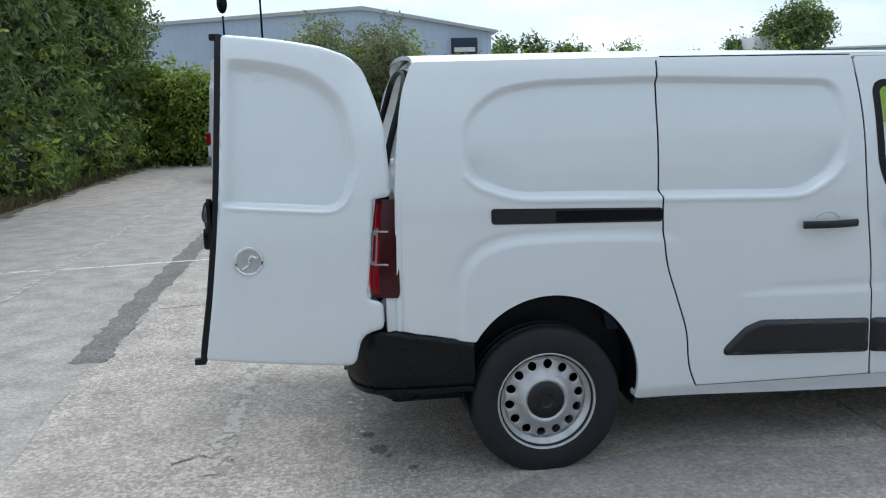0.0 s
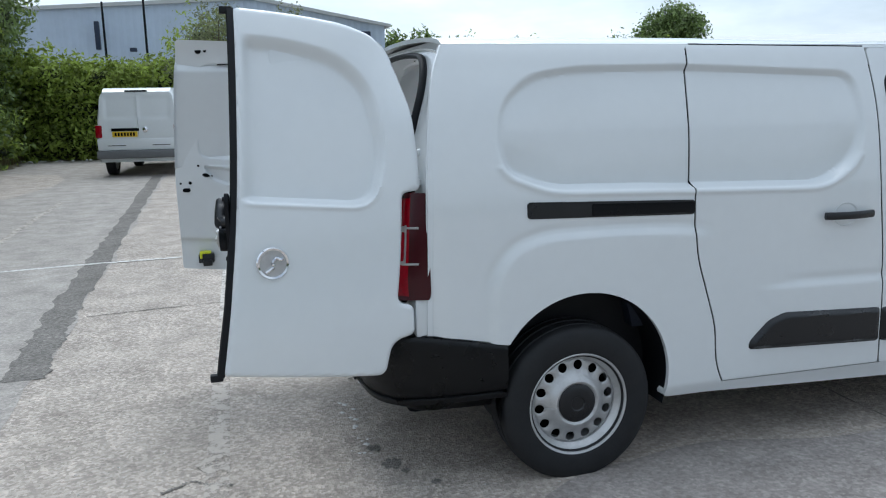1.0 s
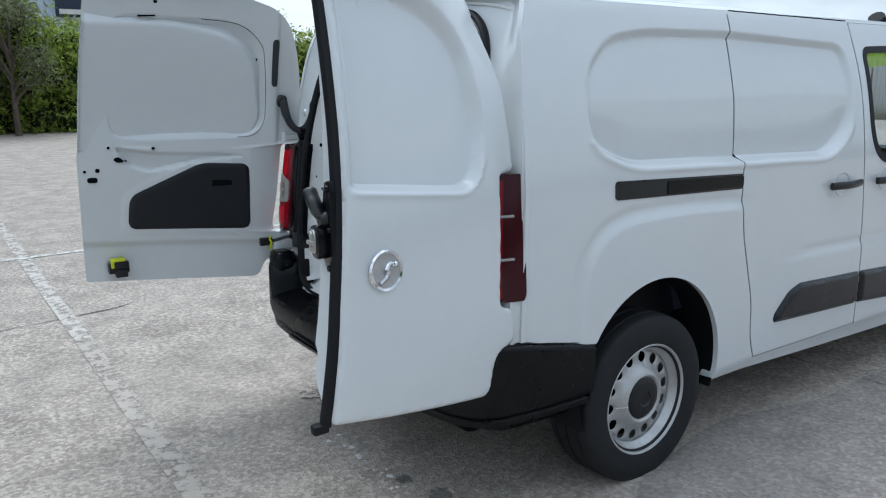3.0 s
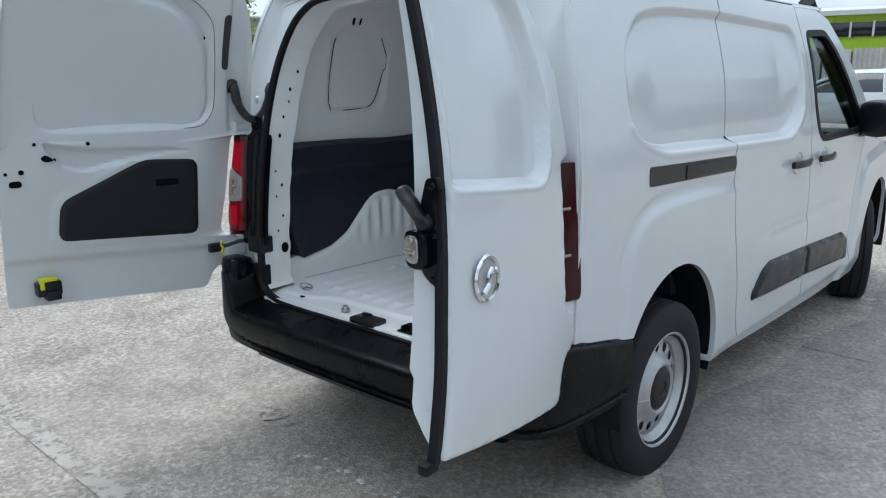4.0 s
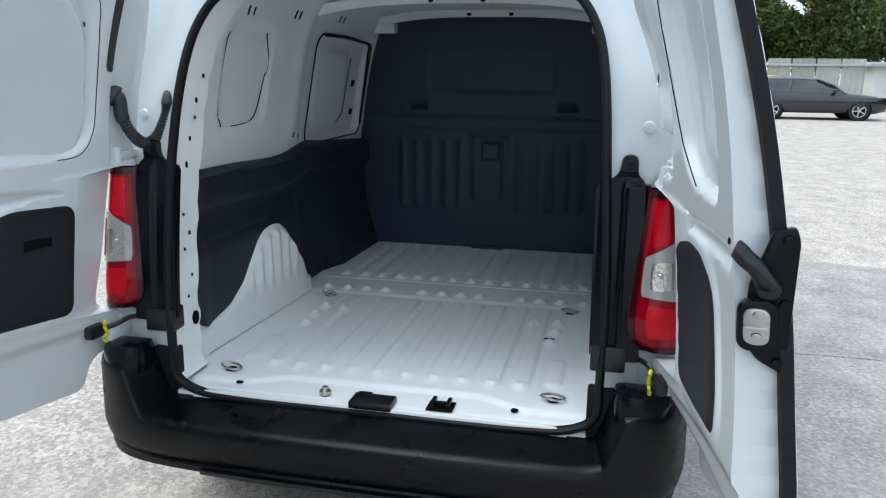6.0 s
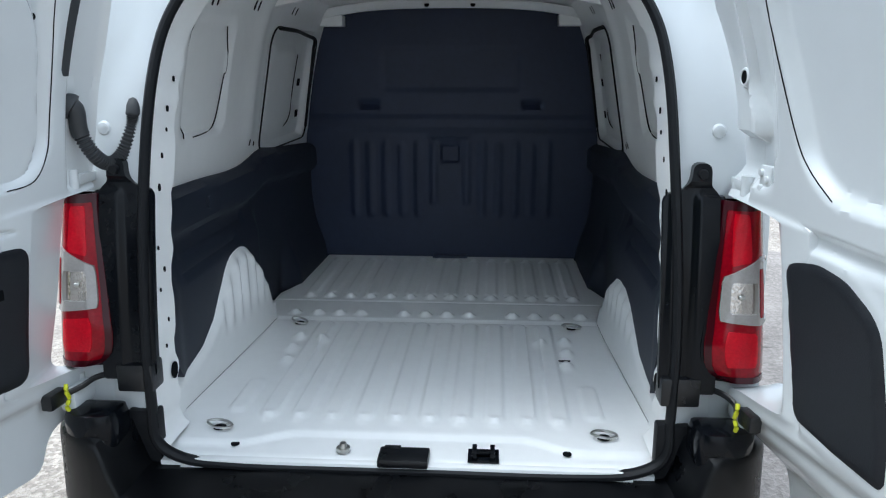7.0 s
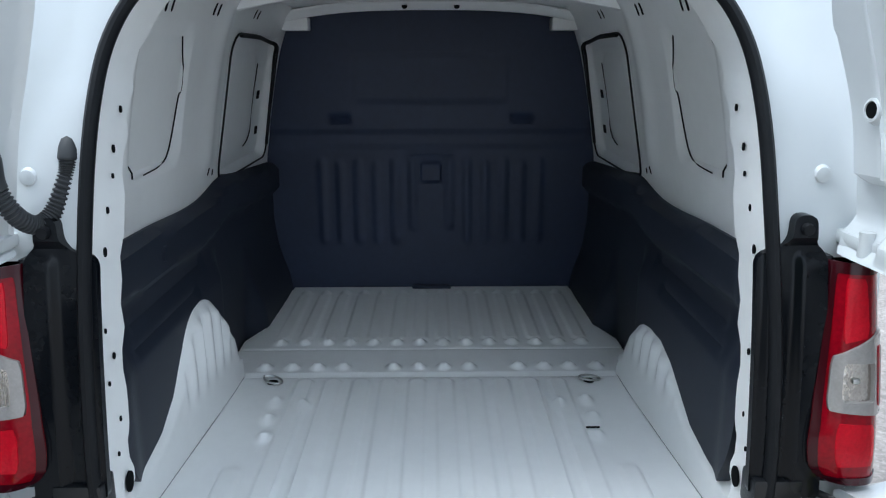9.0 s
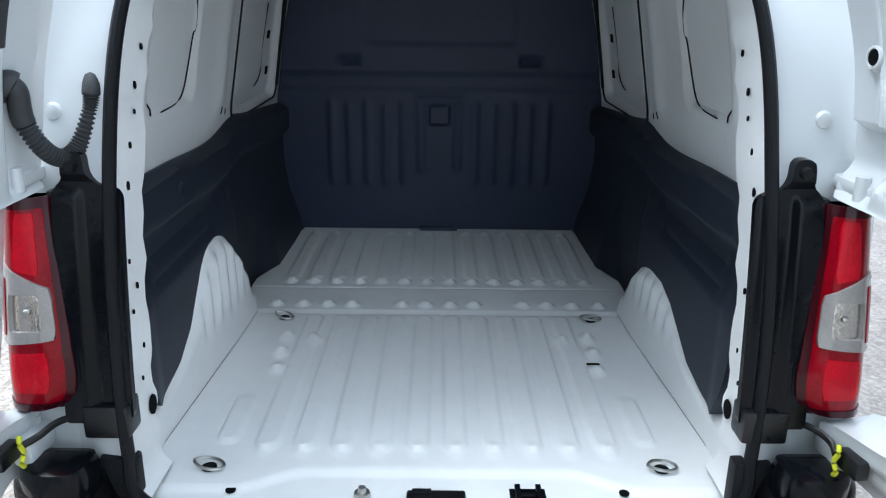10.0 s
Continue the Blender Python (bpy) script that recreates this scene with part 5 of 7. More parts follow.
    turn = pose(0, 0, 0, 0, 0, -s * angle)     # local x along the door towards the hinge, local y across it
    return door, place, door_in, hole, outer_at, turn


R_FREE = curve([(0.54, 0.745), (0.643, 0.735), (0.9, 0.692), (1.25, 0.645), (1.6, 0.612), (1.93, 0.584)])
R_OUT = rounded([(0.735, 0.645, 0.012), (0.692, 0.9, 0.05), (0.645, 1.25, 0.1), (0.612, 1.6, 0.1), (0.585, 1.911, 0.02), (0.38, 1.892, 0.1), (0.20, 1.862, 0.05), (0.080, 1.822, 0.04), (0.028, 1.77, 0.05), (-0.006, 1.68, 0.05), (-0.038, 1.54, 0.05), (-0.045, 1.34, 0.03), (-0.04, 1.243, 0.015), (0.037, 1.236, 0.02), (0.060, 1.0, 0.05), (0.087, 0.83, 0.03), (0.02, 0.81, 0.02), (0.02, 0.70, 0.02), (0.115, 0.685, 0.05), (0.148, 0.558, 0.035)], 0.03)
R_TRIM = rounded([(0.285, 0.853), (0.250, 1.0), (0.222, 1.152), (0.328, 1.175), (0.416, 1.168), (0.494, 1.134), (0.522, 1.105), (0.560, 0.945), (0.567, 0.853), (0.42, 0.848)], 0.025)
R_PRESS = rounded([(0.82, 1.268), (0.82, 1.835), (0.42, 1.80), (0.24, 1.755), (0.115, 1.64), (0.085, 1.38), (0.165, 1.20)], 0.08, 14)
R_INP = rounded([(0.54, 1.275), (0.50, 1.80), (0.27, 1.79), (0.165, 1.70), (0.185, 1.572), (0.222, 1.448), (0.25, 1.35), (0.34, 1.284)], 0.05)
door_r, place_r, in_r, hole_r, out_r, turn_r = rear_door(-1, 8.5, 0.74, R_OUT, R_TRIM, R_PRESS, R_INP, 0.082, 0.026, V_INR, 0.105, lambda u, z: smooth((R_FREE(z) - 0.008 - u) / 0.055))
# rubber edge seal of the closing edge
seal_pts = []
for z in np.linspace(0.640, 1.905, 26):
    q = np.array(out_r(float(R_FREE(z)) - 0.004, z))
    seal_pts.append(tuple(q + np.array([-0.016, 0.016, 0])))
part("edge_seal", sweep(seal_pts, [(0.013, 0.009), (-0.012, 0.012), (-0.013, -0.010), (0.009, -0.013), (0.014, -0.004)], up=(0, 1, 0)), RUBBER, door_r, "black rubber closing-edge seal")
for p in (seal_pts[0], seal_pts[-1]):
    part("seal_end", box(p[0] - 0.036, p[0] + 0.008, p[1] - 0.012, p[1] + 0.016, p[2] - 0.016, p[2] + 0.010, 0.006), RUBBER, door_r)
# badge: a ring with a wing shape
bx = out_r(0.545, 1.028)
bm_m = Matrix.Translation(Vector(bx) + Vector((0.0, -0.004, 0))) @ turn_r @ pose(0, 0, 0, -2, 0, 0)
part("badge", join(lathe([(0.052, 0.004), (0.058, -0.001), (0.054, -0.007), (0.047, -0.005), (0.045, 0.002), (0.052, 0.004)], 40, bm_m)), CHROME, door_r, "round chrome badge")
part("badge_disc", lathe([(0, -0.001), (0.046, -0.001), (0.046, 0.003)], 32, bm_m), STEEL, door_r)
part("badge_relief", sweep([bm_m @ Vector(p) for p in spline([(-0.028, -0.006, -0.030), (0.000, -0.006, -0.012), (-0.002, -0.006, 0.004), (0.012, -0.006, 0.020), (0.026, -0.006, 0.012), (0.034, -0.006, 0.018)], 4)], ring(0.007, 8)), CHROME, door_r)
# lock and inner handle on the closing edge, facing backwards
EDGE_X = -0.562
m = pose(EDGE_X, -0.888, 1.135, 0, 0, -7) @ Matrix.Diagonal((0.66, 0.84, 0.74, 1))
face = m @ Matrix(((0, 0, -1, 0), (1, 0, 0, 0), (0, 1, 0, 0), (0, 0, 0, 1)))
part("lock_plate", prism(rounded([(-0.052, -0.145), (0.002, -0.115), (0.034, -0.07), (0.030, 0.06), (-0.005, 0.185), (-0.045, 0.195), (-0.055, 0.16)], 0.012), 0.022, face @ Matrix.Translation((0, 0, -0.006)), 0.004), GLOSSY, door_r)
part("inner_handle", sweep([m @ Vector(p) for p in spline([(-0.012, -0.005, 0.055), (-0.035, 0.004, 0.075), (-0.042, 0.022, 0.105), (-0.044, 0.040, 0.122), (-0.044, 0.056, 0.140), (-0.044, 0.062, 0.144)], 5)], ring(0.0205, 10, 0.75)), BLACK, door_r, "black plastic inner door handle")
part("handle_boss", lathe([(0, -0.045), (0.022, -0.042), (0.028, -0.02), (0.028, 0.0)], 16, m @ pose(0.0, -0.006, 0.055, 0, 0, -90)), BLACK, door_r)
part("latch_case", prism(rounded([(-0.030, -0.085), (0.044, -0.085), (0.050, 0.03), (-0.026, 0.035)], 0.03), 0.045, face @ Matrix.Translation((0, 0, 0.012)), 0.008), GLOSSY, door_r)
latch = part("latch", join(prism(rounded([(-0.020, -0.066), (0.030, -0.066), (0.034, 0.018), (-0.016, 0.020)], 0.024), 0.012, face @ Matrix.Translation((0.004, 0, 0.056)), 0.006), box(-0.080, -0.060, -0.012, 0.036, -0.034, -0.020, 0.004, m=m)), ZINC, door_r, "plated steel latch")
for dy, dz in ((-0.035, -0.115), (-0.038, 0.02), (-0.033, 0.165)):
    part("lock_bolt", lathe([(0, -0.012), (0.010, -0.010), (0.012, 0.0)], 12, m @ pose(-0.016, dy, dz, 0, 0, -90)), GLOSSY, door_r)
for dz in (-0.045, 0.004):
    part("latch_bolt", lathe([(0, -0.010), (0.009, -0.008), (0.010, 0.0)], 12, m @ pose(-0.068, 0.010, dz, 0, 0, -90)), ZINC, door_r)
hole_r(0.62, 1.24, 0.006)
q = Matrix.Translation(Vector([float(c) for c in in_r(0.040, 1.500)])) @ turn_r
part("door_boss", lathe([(0.0, 0.002), (0.013, 0.002), (0.015, 0.008), (0.019, 0.007), (0.026, -0.006)], 24, q), WHITE, door_r)
part("boss_hole", lathe([(0.0, 0.006), (0.0135, 0.006), (0.0135, 0.0)], 18, q), DARK, door_r)
q = Matrix.Translation(Vector([float(c) for c in in_r(0.105, 1.292)])) @ turn_r
part("hinge_leaf", join(box(-0.030, 0.018, -0.003, 0.009, -0.026, 0.034, 0.008, m=q), box(0.010, 0.052, -0.002, 0.010, -0.030, -0.010, 0.006, m=q), lathe([(0, 0.016), (0.007, 0.015), (0.008, 0.008)], 12, q @ Matrix.Translation((0.006, 0, 0.018))), lathe([(0, 0.016), (0.007, 0.015), (0.008, 0.008)], 12, q @ Matrix.Translation((-0.014, 0, 0.006))), lathe([(0, 0.016), (0.007, 0.015), (0.008, 0.008)], 12, q @ Matrix.Translation((0.004, 0, -0.014)))), WHITE, door_r, "white painted hinge leaf with bolts")

L_OUT = rounded([(0.93, 0.675, 0.012), (0.925, 1.2, 0.05), (0.89, 1.6, 0.1), (0.85, 1.912, 0.02), (0.35, 1.895, 0.1), (0.20, 1.872, 0.05), (0.080, 1.832, 0.04), (0.028, 1.77, 0.05), (-0.006, 1.68, 0.05), (-0.038, 1.54, 0.05), (-0.045, 1.34, 0.03), (-0.04, 1.243, 0.015), (0.037, 1.236, 0.02), (0.060, 1.0, 0.05), (0.087, 0.83, 0.03), (0.01, 0.81, 0.02), (0.01, 0.70, 0.02), (0.13, 0.685, 0.05), (0.165, 0.60, 0.035)], 0.03)
L_TRIM = rounded([(0.20, 0.845), (0.20, 1.155), (0.42, 1.17), (0.73, 1.04), (0.745, 0.895)], 0.04)
L_PRESS = rounded([(1.0, 1.235), (1.0, 1.80), (0.52, 1.80), (0.26, 1.755), (0.14, 1.62), (0.13, 1.34), (0.22, 1.225)], 0.09)
L_INP = rounded([(0.80, 1.285), (0.76, 1.80), (0.26, 1.785), (0.115, 1.68), (0.11, 1.34), (0.20, 1.27)], 0.08)
door_l, place_l, in_l, hole_l, out_l, turn_l = rear_door(1, 5.0, 0.93, L_OUT, L_TRIM, L_PRESS, L_INP, 0.030, 0.05, V_IN, 0.012)
for u, z, r in ((0.745, 1.857, 0.016), (0.71, 1.857, 0.008), (0.585, 1.845, 0.008), (0.85, 1.162, 0.009), (0.80, 1.255, 0.006), (0.62, 1.245, 0.007), (0.735, 1.195, 0.006), (0.158, 1.462, 0.007), (0.155, 1.62, 0.007), (0.90, 1.16, 0.006)):
    hole_l(u, z, r)


def door_patch(name, pts, owner, inpt, turn, uz, mat, depth=0.006, label=""):
    m = Matrix.Translation(Vector([float(q) for q in inpt(*uz)])) @ turn
    return part(name, prism(rounded(pts, 0.012), depth, m @ Matrix(((-1, 0, 0, 0), (0, 0, 1, -depth * 0.6), (0, 1, 0, 0), (0, 0, 0, 1))), 0.0), mat, owner, label)


def on_door(inpt, d):
    return lambda u, z: tuple(np.array([[float(c) for c in inpt(a, b, d)] for a, b in zip(np.ravel(u), np.ravel(z))]).T)


part("door_slot", sheet(span(0.055, 0.097, 0.006), span(1.49, 1.715, 0.012), lambda u, z: rrect(u, z, 0.061, 0.091, 1.50, 1.705, 0.012), on_door(in_l, 0.002), on_door(in_l, -0.004)), GREYHOSE, door_l, "long dark grey slot cover")
door_patch("door_slot", [(-0.028, -0.011), (0.004, -0.016), (0.022, 0.0), (0.0, 0.012)], door_l, in_l, turn_l, (0.765, 1.205), DARK)
door_patch("door_slot", [(-0.02, -0.014), (0.02, -0.014), (0.02, 0.008), (-0.02, 0.008)], door_l, in_l, turn_l, (0.872, 1.125), DARK)
door_patch("door_slot", [(-0.035, -0.003), (0.035, -0.006), (0.035, 0.0), (-0.035, 0.004)], door_l, in_l, turn_l, (0.62, 1.79), DARK)
ml = Matrix.Translation(Vector([float(q) for q in in_l(0.795, 0.745)])) @ turn_l
part("lower_lock", join(box(-0.045, 0.04, -0.045, 0.0, -0.04, 0.012, 0.008, m=ml), box(-0.02, 0.03, -0.06, -0.01, -0.055, -0.02, 0.006, m=ml)), BLACK, door_l, "black lower lock")
part("yellow_lever", join(box(-0.036, 0.024, -0.050, -0.014, 0.014, 0.028, 0.004, m=ml), box(-0.036, -0.022, -0.054, -0.03, -0.012, 0.018, 0.004, m=ml)), YELLOW, door_l, "yellow plastic release lever")

# dark joints round the pressed inner panels
for door, inpt, pts in ((door_r, in_r, [(0.30, 1.785), (0.20, 1.735), (0.175, 1.66), (0.188, 1.572), (0.223, 1.448), (0.252, 1.375), (0.275, 1.345), (0.303, 1.322), (0.355, 1.294)]), (door_l, in_l, [(0.40, 1.783), (0.24, 1.765), (0.145, 1.69), (0.122, 1.60), (0.118, 1.42), (0.130, 1.34), (0.175, 1.287), (0.25, 1.278)])):
    part("panel_joint", sweep(spline([tuple(float(c) for c in inpt(u, z, 0.001)) for u, z in pts], 6), ring(0.0012, 6), False, up=(0, 1, 0)), DARK, door)

# check straps with their yellow clips, hinges
for s, door, inpt, turn in ((-1, door_r, in_r, turn_r), (1, door_l, in_l, turn_l)):
    q = Vector([float(c) for c in inpt(0.13, 0.775)])
    m = Matrix.Translation(q) @ turn
    part("strap_box", box(-0.03, 0.03, min(0, -s * 0.028), max(0, -s * 0.028), -0.022, 0.016, 0.006, m=m), BLACK, door, "black check-strap box")
    part("strap_clip", sweep([m @ Vector((a, -s * b, c)) for a, b, c in spline([(0.020, 0.034, 0.026), (0.012, 0.038, 0.012), (0.020, 0.038, -0.008), (0.012, 0.036, -0.026), (0.02, 0.034, -0.038)], 4)], ring(0.005, 8)), YELLOW, door, "yellow strap clip")
    e = m @ Vector((0.03, -s * 0.03, 0.0))
    part("check_strap", sweep(spline([tuple(e), (0.02, s * 0.755, 0.785), (0.05, s * 0.735, 0.795), (0.10, s * 0.70, 0.790)], 5), ring(0.006, 8, 1.3)), BLACK, van, "black check strap")
    h = Vector([float(c) for c in inpt(0.02, 1.275)])
    part("hinge", join(lathe([(0.0, -0.024), (0.013, -0.022), (0.013, 0.022), (0.0, 0.024)], 14, pose(h.x - 0.005, h.y, 1.270, 90, 0, 0)), box(h.x + 0.0, h.x + 0.09, h.y - 0.014, h.y + 0.010, 1.255, 1.280, 0.008)), WHITE, van)
    part("hinge", join(box(0.0, 0.10, s * 0.785 - 0.02, s * 0.785 + 0.02, 0.725, 0.775, 0.012), lathe([(0.0, -0.04), (0.014, -0.04), (0.014, 0.04), (0.0, 0.04)], 12, pose(0.085, s * 0.80, 0.75, 90, 0, 0))), WHITE, van)

# ribbed wiring boot on the left door
boot = [tuple(float(c) for c in in_l(0.045, 1.435, -0.01)), tuple(float(c) for c in in_l(0.035, 1.430, 0.015)), (0.072, 0.722, 1.375), (0.090, 0.703, 1.322), (0.122, 0.685, 1.300), (0.148, 0.664, 1.322), (0.168, 0.644, 1.380), (0.172, 0.640, 1.412), (0.190, 0.642, 1.437), (0.218, 0.645, 1.444)]
bp = spline(boot, 30)
part("wiring_boot", sweep(bp, lambda i: ring(0.028 if i < 26 else (0.019 if i < 64 or i > 206 else (0.0142, 0.0176, 0.0178, 0.0142)[i % 4]), 12), up=(0, 1, 0)), GREYHOSE, door_l, "ribbed grey rubber wiring boot")


# ---- wheels ----
def wheel_meshes():
    tyre = lathe([(0.203, 0.085), (0.215, 0.098), (0.235, 0.105), (0.280, 0.110), (0.310, 0.106), (0.326, 0.098), (0.333, 0.086), (0.336, 0.060), (0.329, 0.057), (0.329, 0.050), (0.337, 0.047), (0.338, 0.008), (0.330, 0.006), (0.330, -0.006), (0.338, -0.008), (0.337, -0.047), (0.329, -0.05), (0.329, -0.057), (0.336, -0.06), (0.330, -0.090), (0.31, -0.10), (0.24, -0.105), (0.203, -0.085)], 72)
    rim = lathe([(0.222, 0.092), (0.2235, 0.098), (0.219, 0.102), (0.213, 0.099), (0.209, 0.088), (0.205, 0.076), (0.198, 0.070), (0.192, 0.062), (0.186, 0.056), (0.186, -0.08), (0.210, -0.09)], 72)
    r_of = curve([(0.055, 0.070), (0.080, 0.078), (0.094, 0.088), (0.106, 0.082), (0.124, 0.066), (0.140, 0.058), (0.160, 0.055), (0.176, 0.052), (0.190, 0.040)])

    def holes(th, r):
        k = 2 * math.pi / 14
        a = (th + k / 2) % k - k / 2
        return 0.0195 - np.hypot(a * 0.158, (r - 0.158) * 0.95)
    dish = sheet(span(0, 2 * math.pi, 2 * math.pi / 256), span(0.052, 0.192, 0.0047), holes, lambda th, r: (r * np.cos(th), r_of(r) - 0.004 * smooth((0.008 + holes(th, r)) / 0.008), r * np.sin(th)), lambda th, r: (r * np.cos(th), r_of(r) - 0.006, r * np.sin(th)))
    cap = lathe([(0, 0.088), (0.028, 0.088), (0.032, 0.092), (0.058, 0.092), (0.072, 0.089), (0.082, 0.084), (0.085, 0.072), (0.085, 0.05)], 40)
    back = lathe([(0, -0.02), (0.19, -0.02)], 36)
    meshes = []
    for nm, b in (("tyre", tyre), ("rim", rim), ("wheel_disc", dish), ("hub_cap", cap), ("brake_drum", back)):
        me = bpy.data.meshes.new(nm)
        bmesh.ops.remove_doubles(b, verts=b.verts, dist=1e-5)
        bmesh.ops.recalc_face_normals(b, faces=b.faces)
        b.to_mesh(me)
        b.free()
        meshes.append(me)
    return meshes


WHEEL = wheel_meshes()
for me, mt in zip(WHEEL, (TYRE, STEEL, STEEL, BLACK, DARK)):
    me.materials.append(mt)
    me.shade_smooth()
    me.set_sharp_from_angle(angle=radians(35))
for x, s, steer in ((0.79, -1, 0), (0.79, 1, 0), (3.765, -1, 18), (3.765, 1, 18)):
    m = pose(x, s * 0.757, 0.318, 0, 0, steer) @ pose(0, 0, 0, 0, 7, 0 if s > 0 else 180)
    wheel = new("wheel", WHEEL[0])
    wheel.parent = van
    wheel.matrix_local = m
    wheel["label"] = "black tyre on a silver steel wheel"
    for me in WHEEL[1:]:
        c = new(me.name.split(".")[0], me)
        c.parent = wheel


# ---- ground ----
def ground_z(x, y):
    return 0.012 * np.sin(x * 0.31 + 1.0) * np.sin(y * 0.27) * smooth((np.hypot(x - 1.5, y - 3.5) - 8) / 10)


gx = np.concatenate([[-400, -150, -60], span(-30, 50, 2.0), [80, 160, 400]])
gy = np.concatenate([[-400, -150, -60], span(-30, 50, 2.0), [80, 160, 400]])
tagged(part("ground", sheet(gx, gy, lambda x, y: 0 * x - 1, lambda x, y: (x, y, ground_z(x, y))), GROUND), "worn pale tarmac yard with exposed stones", "ground", kind="structure")


def strip(name, pts, width, mat, label, z=0.004, jag=0.0):
    """A band lying on the ground along pts; its edges may wander."""
    P = spline([(x, y, 0) for x, y in pts], 14)
    rng = random.Random(len(pts) * 7 + int(width * 100))
    bm = bmesh.new()
    rows = []
    for i, p in enumerate(P):
        d = (P[min(i + 1, len(P) - 1)] - P[max(i - 1, 0)]).normalized()
        nrm = Vector((-d.y, d.x, 0))
        a, b = width / 2 + rng.uniform(-jag, jag), width / 2 + rng.uniform(-jag, jag)
        rows.append([bm.verts.new(p + nrm * a + Vector((0, 0, z))), bm.verts.new(p - nrm * b + Vector((0, 0, z)))])
    for r0, r1 in zip(rows, rows[1:]):
        bm.faces.new((r0[0], r0[1], r1[1], r1[0]))
    return tagged(part(name, bm, mat), label, "road marking" if "line" in name else "tarmac patch", kind="structure")


strip("trench_patch", [(-1.79, 5.15), (-1.83, 5.9), (-1.87, 7.0), (-1.90, 8.8), (-1.94, 11.5), (-2.02, 16.0), (-2.09, 20.0)], 0.235, TRENCH, "dark tarmac trench patch across the yard", 0.004, 0.028)
strip("parking_line", [(-0.69, 3.3), (-0.68, 3.8), (-0.67, 4.5), (-0.625, 6.2)], 0.10, LINEFAINT, "almost worn away white parking line", 0.005)
strip("parking_line", [(-0.625, 6.2), (-0.60, 7.6), (-0.53, 10.5), (-0.45, 14.2)], 0.10, LINE, "worn white parking line on the tarmac", 0.005)
strip("parking_line", [(-9.0, 8.45), (-3.27, 8.69), (-1.33, 8.86), (6.0, 9.2)], 0.07, CROSSLINE, "worn white cross line on the tarmac", 0.006)
strip("parking_line", [(-3.16, 6.6), (-3.19, 8.69), (-3.22, 10.0), (-3.27, 12.0), (-3.3, 15)], 0.09, LINEFAINT, "faded white parking line", 0.007)
strip("parking_line", [(3.60, 2.55), (3.68, 2.97), (3.72, 3.2)], 0.07, LINE, "short worn white line beside the van", 0.005)
strip("tarmac_joint", [(2.50, 4.6), (2.49, 3.0), (2.46, 2.5), (2.50, 2.0), (2.43, 0.6), (2.45, -2.0)], 0.009, TRENCH, "cracked joint in the tarmac", 0.004, 0.008)
strip("tarmac_joint", [(-1.66, 6.59), (-1.3, 6.64), (-0.4, 6.75), (-0.17, 6.84)], 0.012, TRENCH, "thin crack in the tarmac", 0.004, 0.006)

strip("tarmac_joint", [(-0.91, 3.45), (-0.84, 3.49), (-0.79, 3.52), (-0.71, 3.47), (-0.62, 3.44)], 0.014, TRENCH, "short crack in the tarmac", 0.004, 0.008)

# older, smoother surfacing beyond the trench
edge = lambda y: -1.70 - 0.012 * (y - 3.5) + 0.03 * np.sin(y * 2.3) + 0.015 * np.sin(y * 7.1)
near = lambda x: 3.05 + 0.10 * np.sin(x * 1.3) + 0.04 * np.sin(x * 5.3) - 0.25 * smooth((0.9 - x) / 0.5)
tagged(part("tarmac_patch", sheet(span(0.45, 5.2, 0.05), span(-8.0, 3.4, 0.05), lambda x, y: np.maximum.reduce([y - near(x), x - 4.6 - 0.15 * np.sin(y * 1.1) - 0.05 * np.sin(y * 4.7), 0.55 + 0.08 * np.sin(y * 2.1) + 0.03 * np.sin(y * 9.0) - x]), lambda x, y: (x, y, 0.0025 + 0 * x)), VIOLET), "smoother violet-grey tarmac beside the van", "tarmac patch", kind="structure")
tagged(part("tarmac_patch", sheet(span(-9.0, -1.5, 0.06), span(-1.5, 30.0, 0.25), lambda x, y: x - edge(y), lambda x, y: (x, y, 0.0025 + 0 * x)), SMOOTH), "smoother grey tarmac beyond the trench", "tarmac patch", kind="structure")

# small stones, chips of white paint and oil spots
rng = random.Random(4)


def pebbles(name, n, area, size, mat, label):
    verts, faces = [], []
    for _ in range(n):
        x, y = area(rng)
        r = size * rng.uniform(0.4, 1.3)
        k = len(verts)
        a0 = rng.random() * 6
        verts += [(x + r * math.cos(a0 + a) * rng.uniform(0.7, 1.2), y + r * math.sin(a0 + a) * rng.uniform(0.7, 1.2), 0.001) for a in (0, 1.57, 3.14, 4.71)] + [(x, y, r * rng.uniform(0.3, 0.6))]
        faces += [(k + i, k + (i + 1) % 4, k + 4) for i in range(4)]
    return tagged(part(name, from_arrays(verts, faces), mat, angle=10), label, "stones", kind="stuff")


